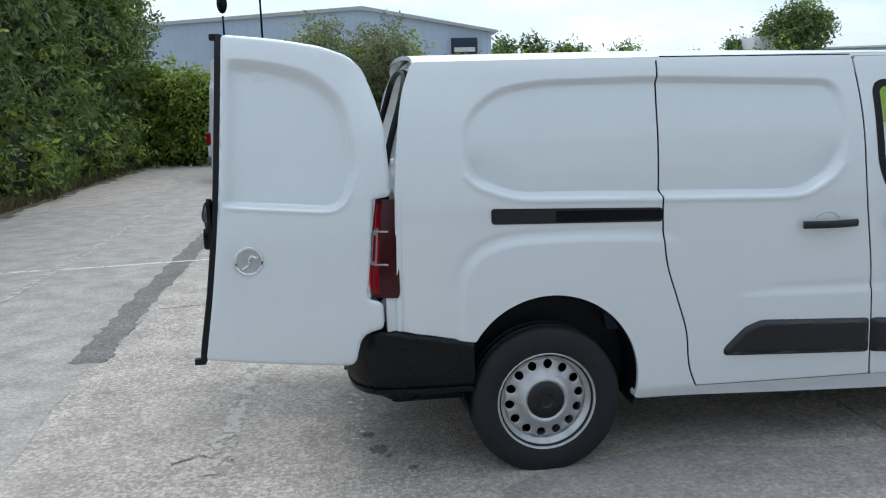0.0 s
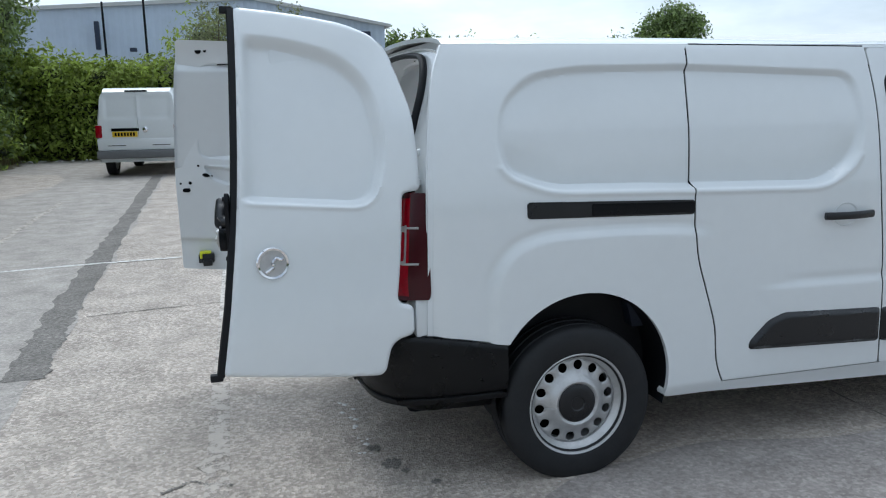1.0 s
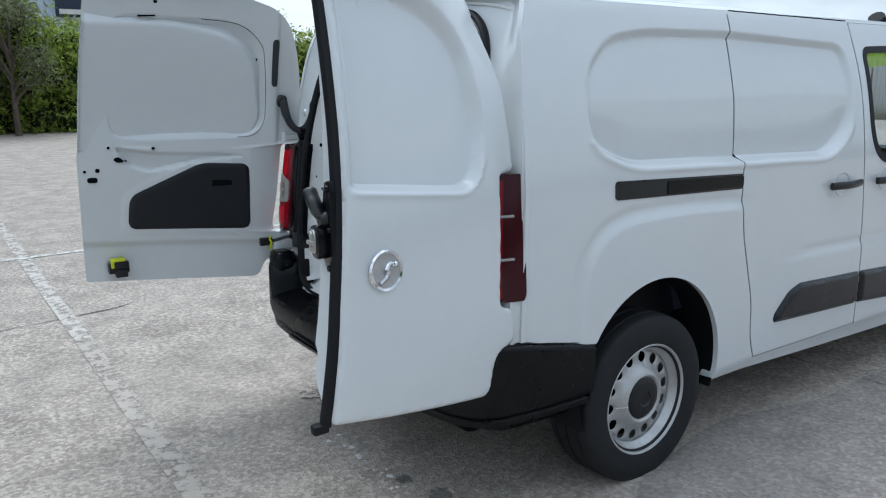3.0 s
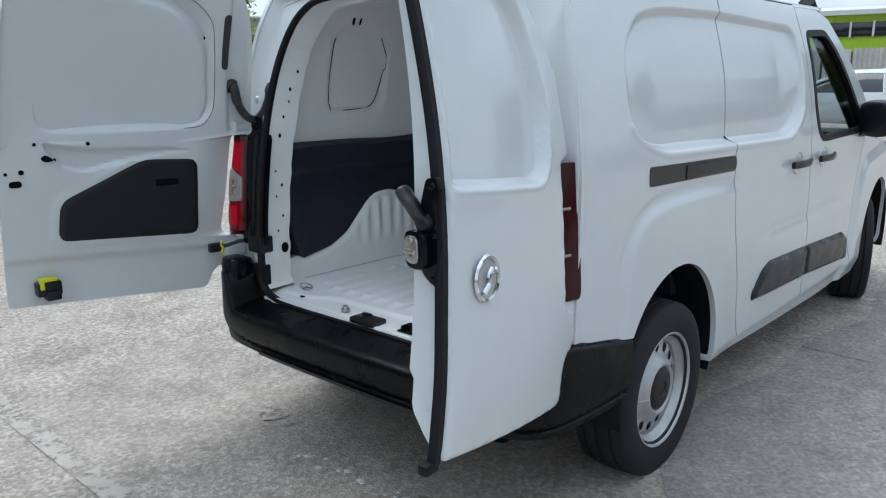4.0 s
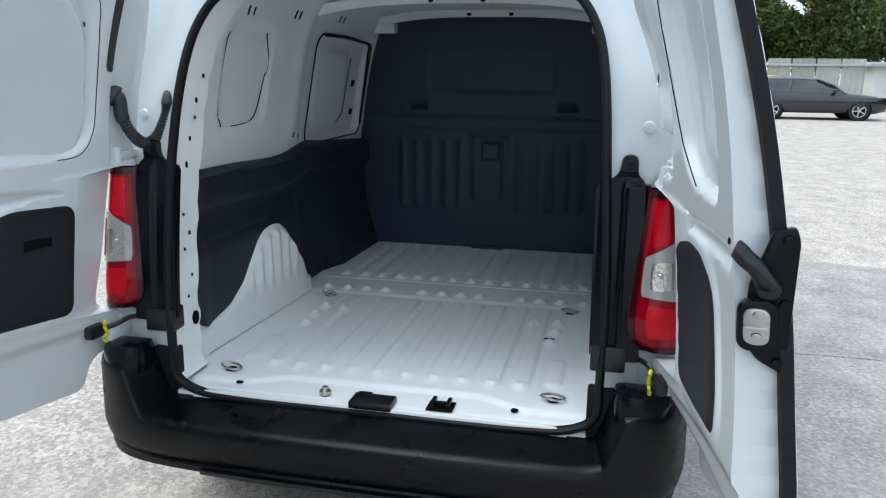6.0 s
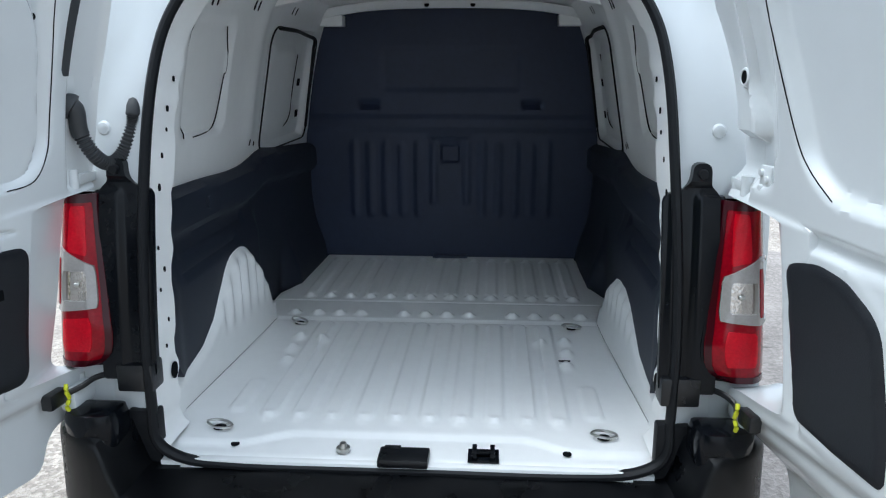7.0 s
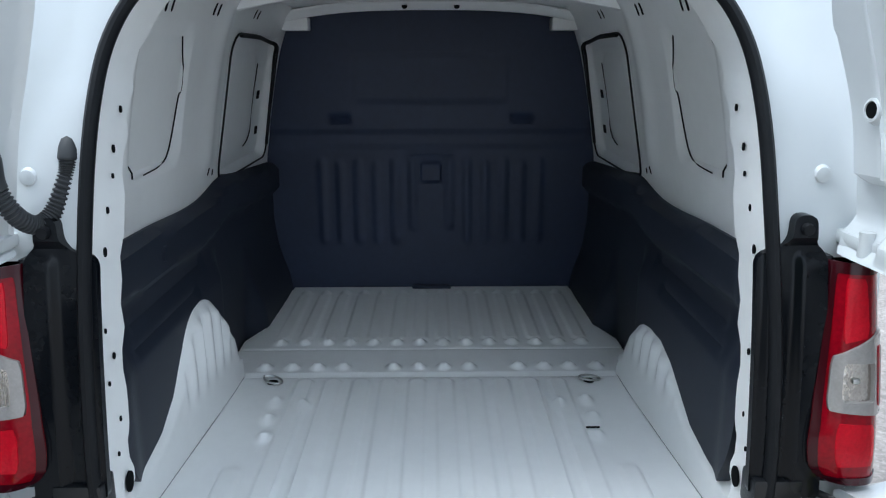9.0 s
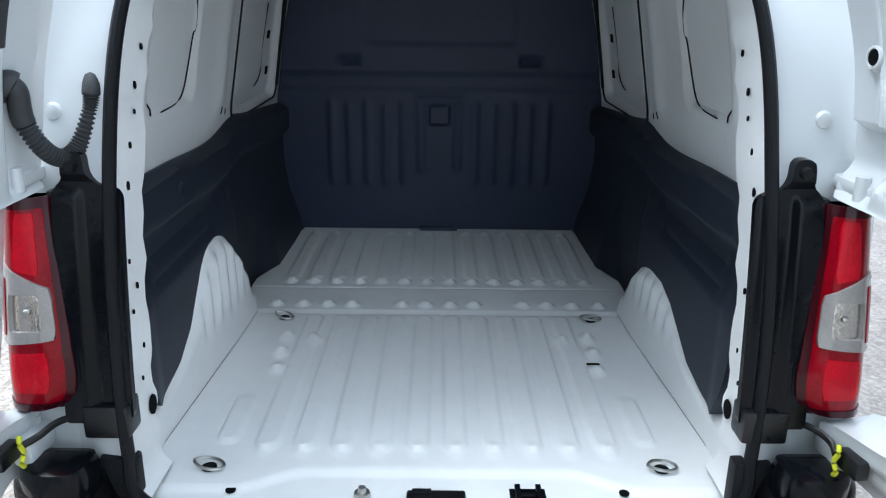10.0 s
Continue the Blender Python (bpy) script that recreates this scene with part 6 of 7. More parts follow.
STONE = material("loose_stone", (0.42, 0.40, 0.37), rough=0.9, vary=0.2, scale=20.0, island=0.5)
pebbles("loose_stones", 2600, lambda r: (r.uniform(-4.5, 4.5), r.uniform(-0.5, 9.0)), 0.007, STONE, "loose grit and small stones on the tarmac")
pebbles("paint_chips", 16, lambda r: (r.gauss(-0.03, 0.018), r.uniform(3.55, 4.25)), 0.016, WALLWHITE, "chips of white paint on the tarmac")
for cx, cy, r in ((0.06, 3.42, 0.07), (0.01, 3.60, 0.045), (0.10, 3.34, 0.03), (0.2, 3.2, 0.03)):
    pts = [(cx + r * (0.7 + 0.5 * noise.noise((cx * 9 + math.cos(a) * 2, cy * 7 + math.sin(a) * 2, 0))) * math.cos(a), cy + r * (0.7 + 0.6 * noise.noise((cx * 5 + math.cos(a) * 3, cy * 3 + math.sin(a) * 3, 2))) * math.sin(a)) for a in np.linspace(0, 2 * math.pi, 30, endpoint=False)]
    tagged(part("oil_stain", prism(pts, 0.001, pose(0, 0, 0.0042)), TRENCH), "dark stain on the tarmac", "stain", kind="structure")


for cx, cy, r in ((0.11, 4.60, 0.075), (0.10, 4.47, 0.03), (-0.72, 3.66, 0.06)):
    pts = [(cx + r * (0.8 + 0.5 * noise.noise((cx * 9 + math.cos(a) * 2, cy * 7 + math.sin(a) * 2, 0))) * math.cos(a), cy + 1.3 * r * (0.8 + 0.5 * noise.noise((cx * 5 + math.cos(a) * 3, cy * 3 + math.sin(a) * 3, 2))) * math.sin(a)) for a in np.linspace(0, 2 * math.pi, 30, endpoint=False)]
    tagged(part("pale_stain", prism(pts, 0.001, pose(0, 0, 0.0045)), LINEFAINT), "pale worn patch on the tarmac", "stain", kind="structure")


# ---- planting ----
def leaves(blobs, count, size, seed):
    """Leaf quads scattered through the outer shells of ellipsoids, as arrays."""
    r = np.random.default_rng(seed)
    vol = np.array([b[3] * b[4] + b[4] * b[5] + b[3] * b[5] for b in blobs])
    tufts = count // 9
    pick = r.choice(len(blobs), tufts, p=vol / vol.sum())
    B = np.array(blobs)[pick]
    d = r.normal(size=(tufts, 3))
    d /= np.linalg.norm(d, axis=1)[:, None]
    rad = np.clip(0.93 + r.normal(0, 0.16, tufts), 0.4, 1.32)
    lump = 1 + 0.16 * np.sin(d[:, 0] * 7 + B[:, 0] * 3) * np.sin(d[:, 2] * 6 + B[:, 1] * 5) + 0.1 * np.sin(d[:, 1] * 13 + B[:, 2] * 7)
    c = B[:, :3] + d * B[:, 3:6] * (rad * lump)[:, None]
    c = np.repeat(c, 9, 0) + r.normal(0, 1.45 * size, (tufts * 9, 3)) * np.array([1, 1, 0.8])
    d = np.repeat(d, 9, 0)
    keep = c[:, 2] > 0.03
    c, d = c[keep], d[keep]
    n = len(c)
    nrm = d * 0.6 + r.normal(0, 0.6, (n, 3)) + np.array([0, 0, 0.35])
    nrm /= np.linalg.norm(nrm, axis=1)[:, None]
    t = np.cross(nrm, r.normal(size=(n, 3)))
    t /= np.linalg.norm(t, axis=1)[:, None]
    b = np.cross(nrm, t)
    s = size * r.uniform(0.55, 1.35, n)[:, None]
    v = np.stack([c - t * s, c + b * s * 0.42 + nrm * s * 0.12, c + t * s, c - b * s * 0.42 + nrm * s * 0.12], 1).reshape(-1, 3)
    f = np.arange(4 * n).reshape(-1, 4)
    return v, f


def mesh_from(v, f):
    me = bpy.data.meshes.new("leaves")
    me.vertices.add(len(v))
    me.vertices.foreach_set("co", v.astype(np.float32).ravel())
    me.loops.add(f.size)
    me.loops.foreach_set("vertex_index", f.astype(np.int32).ravel())
    me.polygons.add(len(f))
    me.polygons.foreach_set("loop_start", np.arange(0, f.size, f.shape[1], dtype=np.int32))
    me.polygons.foreach_set("loop_total", np.full(len(f), f.shape[1], np.int32))
    me.update(calc_edges=True)
    me.validate()
    return me


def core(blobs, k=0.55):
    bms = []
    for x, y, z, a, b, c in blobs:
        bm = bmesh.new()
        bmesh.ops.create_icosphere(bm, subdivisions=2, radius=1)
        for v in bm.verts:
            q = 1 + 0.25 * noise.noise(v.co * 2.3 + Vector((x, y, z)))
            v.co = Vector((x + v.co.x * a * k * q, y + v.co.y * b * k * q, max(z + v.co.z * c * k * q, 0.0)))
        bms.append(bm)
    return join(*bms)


# near-black solid lumps inside the plants paint the shade between their leaves
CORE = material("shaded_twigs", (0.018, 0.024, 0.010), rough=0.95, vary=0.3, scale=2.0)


def plant_row(name, blobs, count, size, mat, label, category, seed, kind="stuff"):
    v, f = leaves(blobs, count, size, seed)
    ob = new(name, mesh_from(v, f))
    ob.data.materials.append(mat)
    tagged(ob, label, category, kind=kind)
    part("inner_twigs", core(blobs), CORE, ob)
    return ob


def limb(path, r0, r1):
    n = len(path)
    return sweep(path, lambda i: ring(r0 + (r1 - r0) * i / (n - 1), 8))


def tree(x, y, height, spread, mat, count, size, seed, label):
    rnd = random.Random(seed)
    t = thing("tree", label, "tree", (x, y, 0))
    part("trunk", limb(spline([(0, 0, 0), (rnd.uniform(-0.1, 0.1), 0.05, height * 0.3), (rnd.uniform(-0.25, 0.25), rnd.uniform(-0.2, 0.2), height * 0.75)], 5), 0.04 * height * 0.55, 0.03), BARK, t)
    blobs = []
    for k in range(11):
        a = k * 2.4 + rnd.random()
        h = height * rnd.uniform(0.35, 0.9)
        q = spread * rnd.uniform(0.25, 0.75) * (1.15 - abs(h / height - 0.55))
        ex, ey = q * math.cos(a), q * math.sin(a)
        part("limb", limb(spline([(0, 0, h * 0.55), (ex * 0.5, ey * 0.5, h * 0.8), (ex, ey, h)], 4), 0.05, 0.012), BARK, t)
        b = spread * rnd.uniform(0.26, 0.46)
        blobs.append((ex, ey, h, b, b * rnd.uniform(0.8, 1.2), b * rnd.uniform(0.7, 1.1)))
    blobs.append((0, 0, height * 0.86, spread * 0.4, spread * 0.4, height * 0.16))
    v, f = leaves(blobs, count, size, seed)
    cr = new("crown", mesh_from(v, f))
    cr.data.materials.append(mat)
    cr.parent = t
    return t


rng = random.Random(9)
blobs = []
for k in range(60):
    y = 6.5 + k * 0.40
    for h in (0.8, 2.4, 4.2, 5.9):
        g = rng.uniform(1.0, 1.6)
        blobs.append((-7.4 - 0.045 * (y - 13) + rng.uniform(-0.5, 0.45) + 0.12 * (h > 4) * rng.uniform(-2, 4), y + rng.uniform(-0.4, 0.4), h + rng.uniform(-0.4, 0.4), g * 0.95, g, g * rng.uniform(0.8, 1.2)))
hedge_blobs = blobs
plant_row("hedge_bank", blobs, 150000, 0.10, LEAF1, "tall dense dark green hedge of broad-leaved shrubs", "hedge", 1)
# brighter leaves on random clumps put the hedge's lit patches into colour
blobs = [(x + 0.25, y, z, a * 0.9, b * 0.9, c * 0.9) for x, y, z, a, b, c in hedge_blobs if rng.random() < 0.34]
plant_row("hedge_shoots", blobs, 26000, 0.085, LEAF2, "lighter green tufts standing for the hedge's lit clumps", "hedge", 7)
blobs = [(-6.7 + rng.uniform(-0.5, 0.35) - 0.045 * (y - 13), y, rng.uniform(0.2, 1.0), rng.uniform(0.3, 0.7), rng.uniform(0.3, 0.7), rng.uniform(0.3, 0.8)) for y in np.linspace(9, 27, 34)]
plant_row("hedge_undergrowth", blobs, 22000, 0.05, LEAF2, "lighter green brambles at the foot of the hedge", "shrub", 2)
blobs = []
for k in range(26):
    x = -7.6 + k * 0.27
    for h in (0.6, 1.5, 2.35):
        g = rng.uniform(0.7, 1.15)
        blobs.append((x + rng.uniform(-0.3, 0.3), 28.4 + rng.uniform(-0.7, 0.6), h + rng.uniform(-0.25, 0.25), g, g, g * 0.85))
plant_row("shrub_bank", blobs, 70000, 0.095, LEAF2, "green shrubs closing the end of the yard", "shrub", 3)
blobs = [(-7.4 + k * 0.36 + rng.uniform(-0.3, 0.3), 27.9 + rng.uniform(-0.4, 0.3), 2.45 + rng.uniform(-0.25, 0.4), 0.55, 0.5, 0.45) for k in range(17)]
plant_row("shrub_tops", blobs, 24000, 0.07, LEAF2, "sunlit yellow-green shrub tops", "shrub", 4)
blobs = []
for k in range(34):
    x = -0.6 + k * 0.55
    for h in (0.8, 2.1, 3.3):
        g = rng.uniform(0.9, 1.4)
        blobs.append((x + rng.uniform(-0.3, 0.3), 29.4 + rng.uniform(-0.6, 0.6), h * (1.0 if x < 2.5 else 0.72) + rng.uniform(-0.3, 0.3), g, g, g * 0.9))
plant_row("thicket", blobs, 110000, 0.09, LEAF2, "dense green thicket behind the yard", "hedge", 5)
tree(-0.5, 27.4, 4.8, 1.6, LEAF3, 5200, 0.055, 11, "slender pale green willow at the yard's edge")
tree(1.9, 27.2, 4.75, 1.4, LEAF3, 5600, 0.055, 12, "pale green young willow among the thicket")
tree(0.9, 28.6, 4.3, 1.5, LEAF3, 5000, 0.06, 13, "green tree among the thicket")
tree(-9.5, 31.0, 8.5, 2.6, LEAF1, 7000, 0.12, 14, "dark tree behind the hedge")
tree(37.0, 61.0, 8.9, 3.4, LEAF1, 14000, 0.17, 15, "round-headed green tree beyond the yard")
tree(33.0, 63.0, 6.9, 1.6, LEAF1, 5000, 0.17, 16, "green tree beyond the yard")
for k, (x, y, h) in enumerate(((12.6, 60.0, 7.0), (15.0, 60.0, 6.9), (17.6, 60.0, 6.5), (22.6, 60.0, 6.2))):
    tree(x, y, h, 1.8, LEAF1, 2500, 0.2, 20 + k, "distant green tree behind the industrial units")
for k, (x, y, h, sp) in enumerate(((46.0, -3.6, 6.0, 2.3), (45.0, -6.8, 8.2, 3.2), (48.0, -11.5, 9.0, 4.0))):
    tree(x, y, h, sp, LEAF4, 30000, 0.15, 30 + k, "leafy dark green tree behind the fence")

# assumed hedge, never in view; its height shapes the light on the van's flank
blobs = []
for k in range(60):
    x = -12 + k * 0.95
    g = rng.uniform(0.8, 1.2)
    blobs.append((x + rng.uniform(-0.4, 0.4), -9.2 + rng.uniform(-0.5, 0.5), 0.7 + rng.uniform(-0.1, 0.2), g, g, g * 0.8))
plant_row("hedge_bank", blobs, 40000, 0.12, LEAF1, "unseen low hedge added on the yard's open side", "hedge", 6)

# earth bank and grass at the hedge foot
tagged(part("earth_verge", sheet(span(-9.5, -5.4, 0.2), span(4, 29, 0.4), lambda x, y: x + 5.75 + 0.045 * (y - 13) + 0.12 * np.sin(y * 1.7) + 0.06 * np.sin(y * 5.1), lambda x, y: (x, y, 0.006 + 0.22 * smooth((-5.8 - 0.045 * (y - 13) - x) / 0.8) + 0.02 * np.sin(x * 9) * np.sin(y * 7))), EARTH), "bare earth verge under the hedge", "verge", kind="structure")


def grass(name, area, n, h, mat, label, seed):
    r = np.random.default_rng(seed)
    xy = area(r, n)
    a = r.uniform(0, 2 * math.pi, n)
    hh = h * r.uniform(0.4, 1.3, n)
    w = 0.008 + 0.012 * r.random(n)
    dx, dy = np.cos(a), np.sin(a)
    z0 = np.zeros(n)
    lean = r.uniform(-0.4, 0.4, (n, 2)) * hh[:, None]
    p0 = np.stack([xy[:, 0] - dx * w, xy[:, 1] - dy * w, z0], 1)
    p1 = np.stack([xy[:, 0] + dx * w, xy[:, 1] + dy * w, z0], 1)
    p2 = np.stack([xy[:, 0] + lean[:, 0], xy[:, 1] + lean[:, 1], hh], 1)
    v = np.stack([p0, p1, p2], 1).reshape(-1, 3)
    ob = new(name, mesh_from(v, np.arange(3 * n).reshape(-1, 3)))
    ob.data.materials.append(mat)
    return tagged(ob, label, "grass", kind="stuff")


def verge_area(r, n):
    y = r.uniform(6, 28, n)
    return np.stack([-5.95 - 0.045 * (y - 13) - np.abs(r.normal(0, 0.45, n)), y], 1)


grass("verge_grass", verge_area, 16000, 0.24, DRYLEAF, "rough dry grass along the hedge foot", 40)
grass("fence_grass", lambda r, n: np.stack([29.1 - np.abs(r.normal(0, 0.18, n)), r.uniform(-1.2, 22, n)], 1), 5000, 0.42, GRASS, "dry grass along the fence foot", 41)


rng = random.Random(77)
verts, faces = [], []
for _ in range(26):
    lx, ly, a, q = rng.uniform(-6.6, -2.6), 26.9 + rng.gauss(0, 0.2), rng.random() * 3, rng.uniform(0.05, 0.13)
    k = len(verts)
    verts += [(lx + q * math.cos(a + b), ly + q * math.sin(a + b), 0.01 + 0.06 * rng.random()) for b in (0, 1.5, 3.0, 4.6)]
    faces.append((k, k + 1, k + 2, k + 3))
tagged(part("litter", from_arrays(verts, faces), WALLWHITE), "scraps of pale litter under the shrubs", "litter", kind="stuff")


# ---- industrial units ----
def cladding(name, p0, p1, z0, z1a, z1b, mat, pitch, label, depth=0.03, parent=None, apex=None):
    """A profiled sheet wall from p0 to p1, its top running from z1a to z1b (or up to an apex (share, z))."""
    p0, p1 = Vector((*p0, 0)), Vector((*p1, 0))
    d = p1 - p0
    nrm = Vector((d.y, -d.x, 0)).normalized()
    n = max(4, int(d.length / pitch) * 2)
    bm = bmesh.new()
    rows = []
    for i in range(n + 1):
        t = i / n
        top = z1a + (z1b - z1a) * t
        if apex:
            top = z1a + (apex[1] - z1a) * t / apex[0] if t < apex[0] else apex[1] + (z1b - apex[1]) * (t - apex[0]) / (1 - apex[0])
        q = p0 + d * t + nrm * (depth * (i % 2))
        rows.append([bm.verts.new((q.x, q.y, z0)), bm.verts.new((q.x, q.y, top))])
    for r0, r1 in zip(rows, rows[1:]):
        bm.faces.new((r0[0], r1[0], r1[1], r0[1]))
    return part(name, bm, mat, parent, label, 10)


unit = thing("industrial_unit", "pale blue-grey clad industrial unit with a shallow gable", "building", (0, 0, 0))
GY = 45.0
cladding("wall", (-34, GY - 1), (8.8, GY), 0, 5.0, 6.0, CLAD, 0.35, "blue-grey profiled cladding", 0.02, unit, (0.83, 7.4))
cladding("wall", (8.8, GY), (8.8, GY + 40), 0, 6.0, 6.0, CLAD, 0.5, "", 0.02, unit)
part("roof", loft([[(-34, GY - 1.3, 5.05), (1.5, GY - 0.3, 7.45), (9.1, GY - 0.3, 6.05), (9.1, GY - 0.3, 5.9), (1.5, GY - 0.3, 7.25), (-34, GY - 1.3, 4.9)], [(-34, GY + 45, 5.05), (1.5, GY + 45, 7.45), (9.1, GY + 45, 6.05), (9.1, GY + 45, 5.9), (1.5, GY + 45, 7.25), (-34, GY + 45, 4.9)]]), ROOFGREY, unit, "grey sheet roof with a pale edge")
sign = part("sign_board", box(6.45, 7.95, GY - 0.25, GY - 0.1, 4.75, 5.65, 0.03), SIGN, unit, "dark blue sign board with a white bar")
part("sign_bar", box(6.6, 7.8, GY - 0.27, GY - 0.254, 4.88, 5.12, 0.0), WALLWHITE, sign)
part("plinth", box(-34, 8.7, GY - 0.7, GY - 0.35, 0, 2.9, 0.02), ROOFGREY, unit)
for x in (-9.2, -6.0):
    part("dark_opening", box(x, x + 2.6, GY - 0.85, GY - 0.72, 1.6, 2.75, 0.02), SIGN, unit)
part("vent_duct", box(-6.35, -6.12, GY - 0.9, GY - 0.6, 4.6, 6.0, 0.03), SIGN, unit)
part("wall_lamp", box(-4.75, -4.4, GY - 0.95, GY - 0.62, 4.5, 4.7, 0.05), SIGN, unit)


def street_lamp(x, y, h, head, label):
    t = thing("street_lamp", label, "street lamp", (x, y, 0))
    part("pole", limb([(0, 0, 0), (0, 0, h * 0.5), (0, 0, h)], 0.07, 0.045), GLOSSY, t)
    part("lamp_head", head, GLOSSY, t)
    return t


street_lamp(-3.6, 40, 9.0, box(-0.25, 0.5, -0.15, 0.15, 8.95, 9.1, 0.05), "dark steel street lamp before the industrial unit")
street_lamp(-5.15, 38, 6.2, lathe([(0, -0.1), (0.2, -0.08), (0.3, 0), (0.2, 0.08), (0, 0.1)], 16, pose(0, 0, 6.75) @ Matrix.Diagonal((0.8, 1, 1.5, 1))), "thin lamp post with a rounded head")
far = thing("far_unit", "long low grey industrial unit beyond the yard", "building", (0, 0, 0))
cladding("wall", (40, 66), (95, 50), 0, 6.0, 6.0, ROOFGREY, 0.6, "grey profiled cladding", 0.03, far)
part("roof", loft([[(39, 65.5, 6.1), (49, 74, 8.0), (49, 74, 7.85), (39, 65.5, 5.95)], [(95, 49, 6.1), (98, 57.5, 8.0), (98, 57.5, 7.85), (95, 49, 5.95)]]), WALLWHITE, far, "pale sheet roof")
part("stair_tower", box(33.1, 34.9, 60, 62, 0, 6.72, 0.03), WALLWHITE, far, "white rendered tower")

lime = thing("lime_unit", "long lime green clad unit with a white roof", "building", (0, 0, 0))
cladding("wall", (36, 55), (36, -0.9), 0, 3.55, 3.55, LIME, 0.28, "lime green profiled cladding", 0.03, lime)
cladding("wall", (36, -0.9), (60, -0.9), 0, 3.55, 3.55, LIME, 0.4, "", 0.03, lime)
part("roof", loft([[(35.7, -1.2, 3.52), (35.7, -1.2, 3.72), (44, -1.2, 4.35), (52, -1.2, 3.72), (52, -1.2, 3.52)], [(35.7, 56, 3.52), (35.7, 56, 3.72), (44, 56, 4.35), (52, 56, 3.72), (52, 56, 3.52)]]), WALLWHITE, lime, "white sheet roof")
for y in (1.2, 7.4, 13.5, 20):
    part("downpipe", limb([(35.9, y, 0), (35.9, y, 3.5)], 0.05, 0.05), LIME, lime)
win = part("window", box(35.88, 36.02, 8.6, 12.2, 2.62, 3.22, 0.02), CARGLASS, lime, "dark strip window")
for y in (8.6, 9.35, 10.4, 11.3, 12.2):
    part("window_frame", box(35.84, 35.9, y - 0.04, y + 0.04, 2.60, 3.24, 0.0), WALLWHITE, win)

# ---- fence of weathered sheets ----
fence = thing("fence", "weathered grey sheet fence along the yard's edge", "fence", (0, 0, 0), kind="structure")
rng = random.Random(21)
y = -1.05
while y < 26:
    w = rng.choice((1.0, 1.1, 1.25))
    h = 2.0 + rng.uniform(-0.04, 0.04)
    panel = cladding("fence_panel", (29.45 + rng.uniform(-0.03, 0.03), y + w), (29.45 + rng.uniform(-0.03, 0.03), y + 0.09), 0.05, h, h + rng.uniform(-0.03, 0.03), FENCE, 0.16, "", 0.035, fence)
    part("fence_post", box(29.5, 29.6, y - 0.05, y + 0.05, 0, 1.95, 0.01), FENCE, fence)
    y += w
# added dark board, painting the shadow that shows between the panels
part("fence_backing", box(29.66, 29.70, -1.05, 26, 0.05, 1.9, 0.0), EARTH, fence)
tagged(fence, kind="structure")
far_fence = thing("far_fence", "pale grey sheet fence set further back", "fence", (0, 0, 0), kind="structure")
for k in range(4):
    cladding("fence_panel", (33.5, -2.6 - 0.95 * k), (33.5, -3.5 - 0.95 * k), 0.05, 2.05, 2.05, FENCE, 0.2, "", 0.03, far_fence)
part("rail", box(33.4, 33.5, -7, -1.2, 1.75, 1.83, 0.01), ROOFGREY, far_fence)
kiosk = thing("kiosk", "pale rendered hut behind the fence", "hut", (0, 0, 0))
part("wall", box(33, 36, -10.5, -6.6, 0, 1.75, 0.02), WALLWHITE, kiosk)
part("roof", box(32.7, 36.3, -10.8, -6.3, 1.75, 1.92, 0.03), ROOFGREY, kiosk)
skip = thing("waste_skip", "yellow-green steel waste skip", "skip", (31.6, -1.9, 0))
part("body", loft([[(-0.8, -0.5, 0.0), (0.8, -0.5, 0.0), (0.8, 0.4, 0.0), (-0.8, 0.4, 0.0)], [(-1.0, -0.6, 1.25), (1.0, -0.6, 1.25), (1.0, 0.5, 1.25), (-1.0, 0.5, 1.25)]]), YELLOW, skip)
part("rim", box(-1.05, 1.05, -0.65, 0.55, 1.25, 1.36, 0.02), YELLOW, skip)
part("band", box(-1.0, 1.0, -0.62, 0.52, 0.85, 0.92, 0.01), GLOSSY, skip)


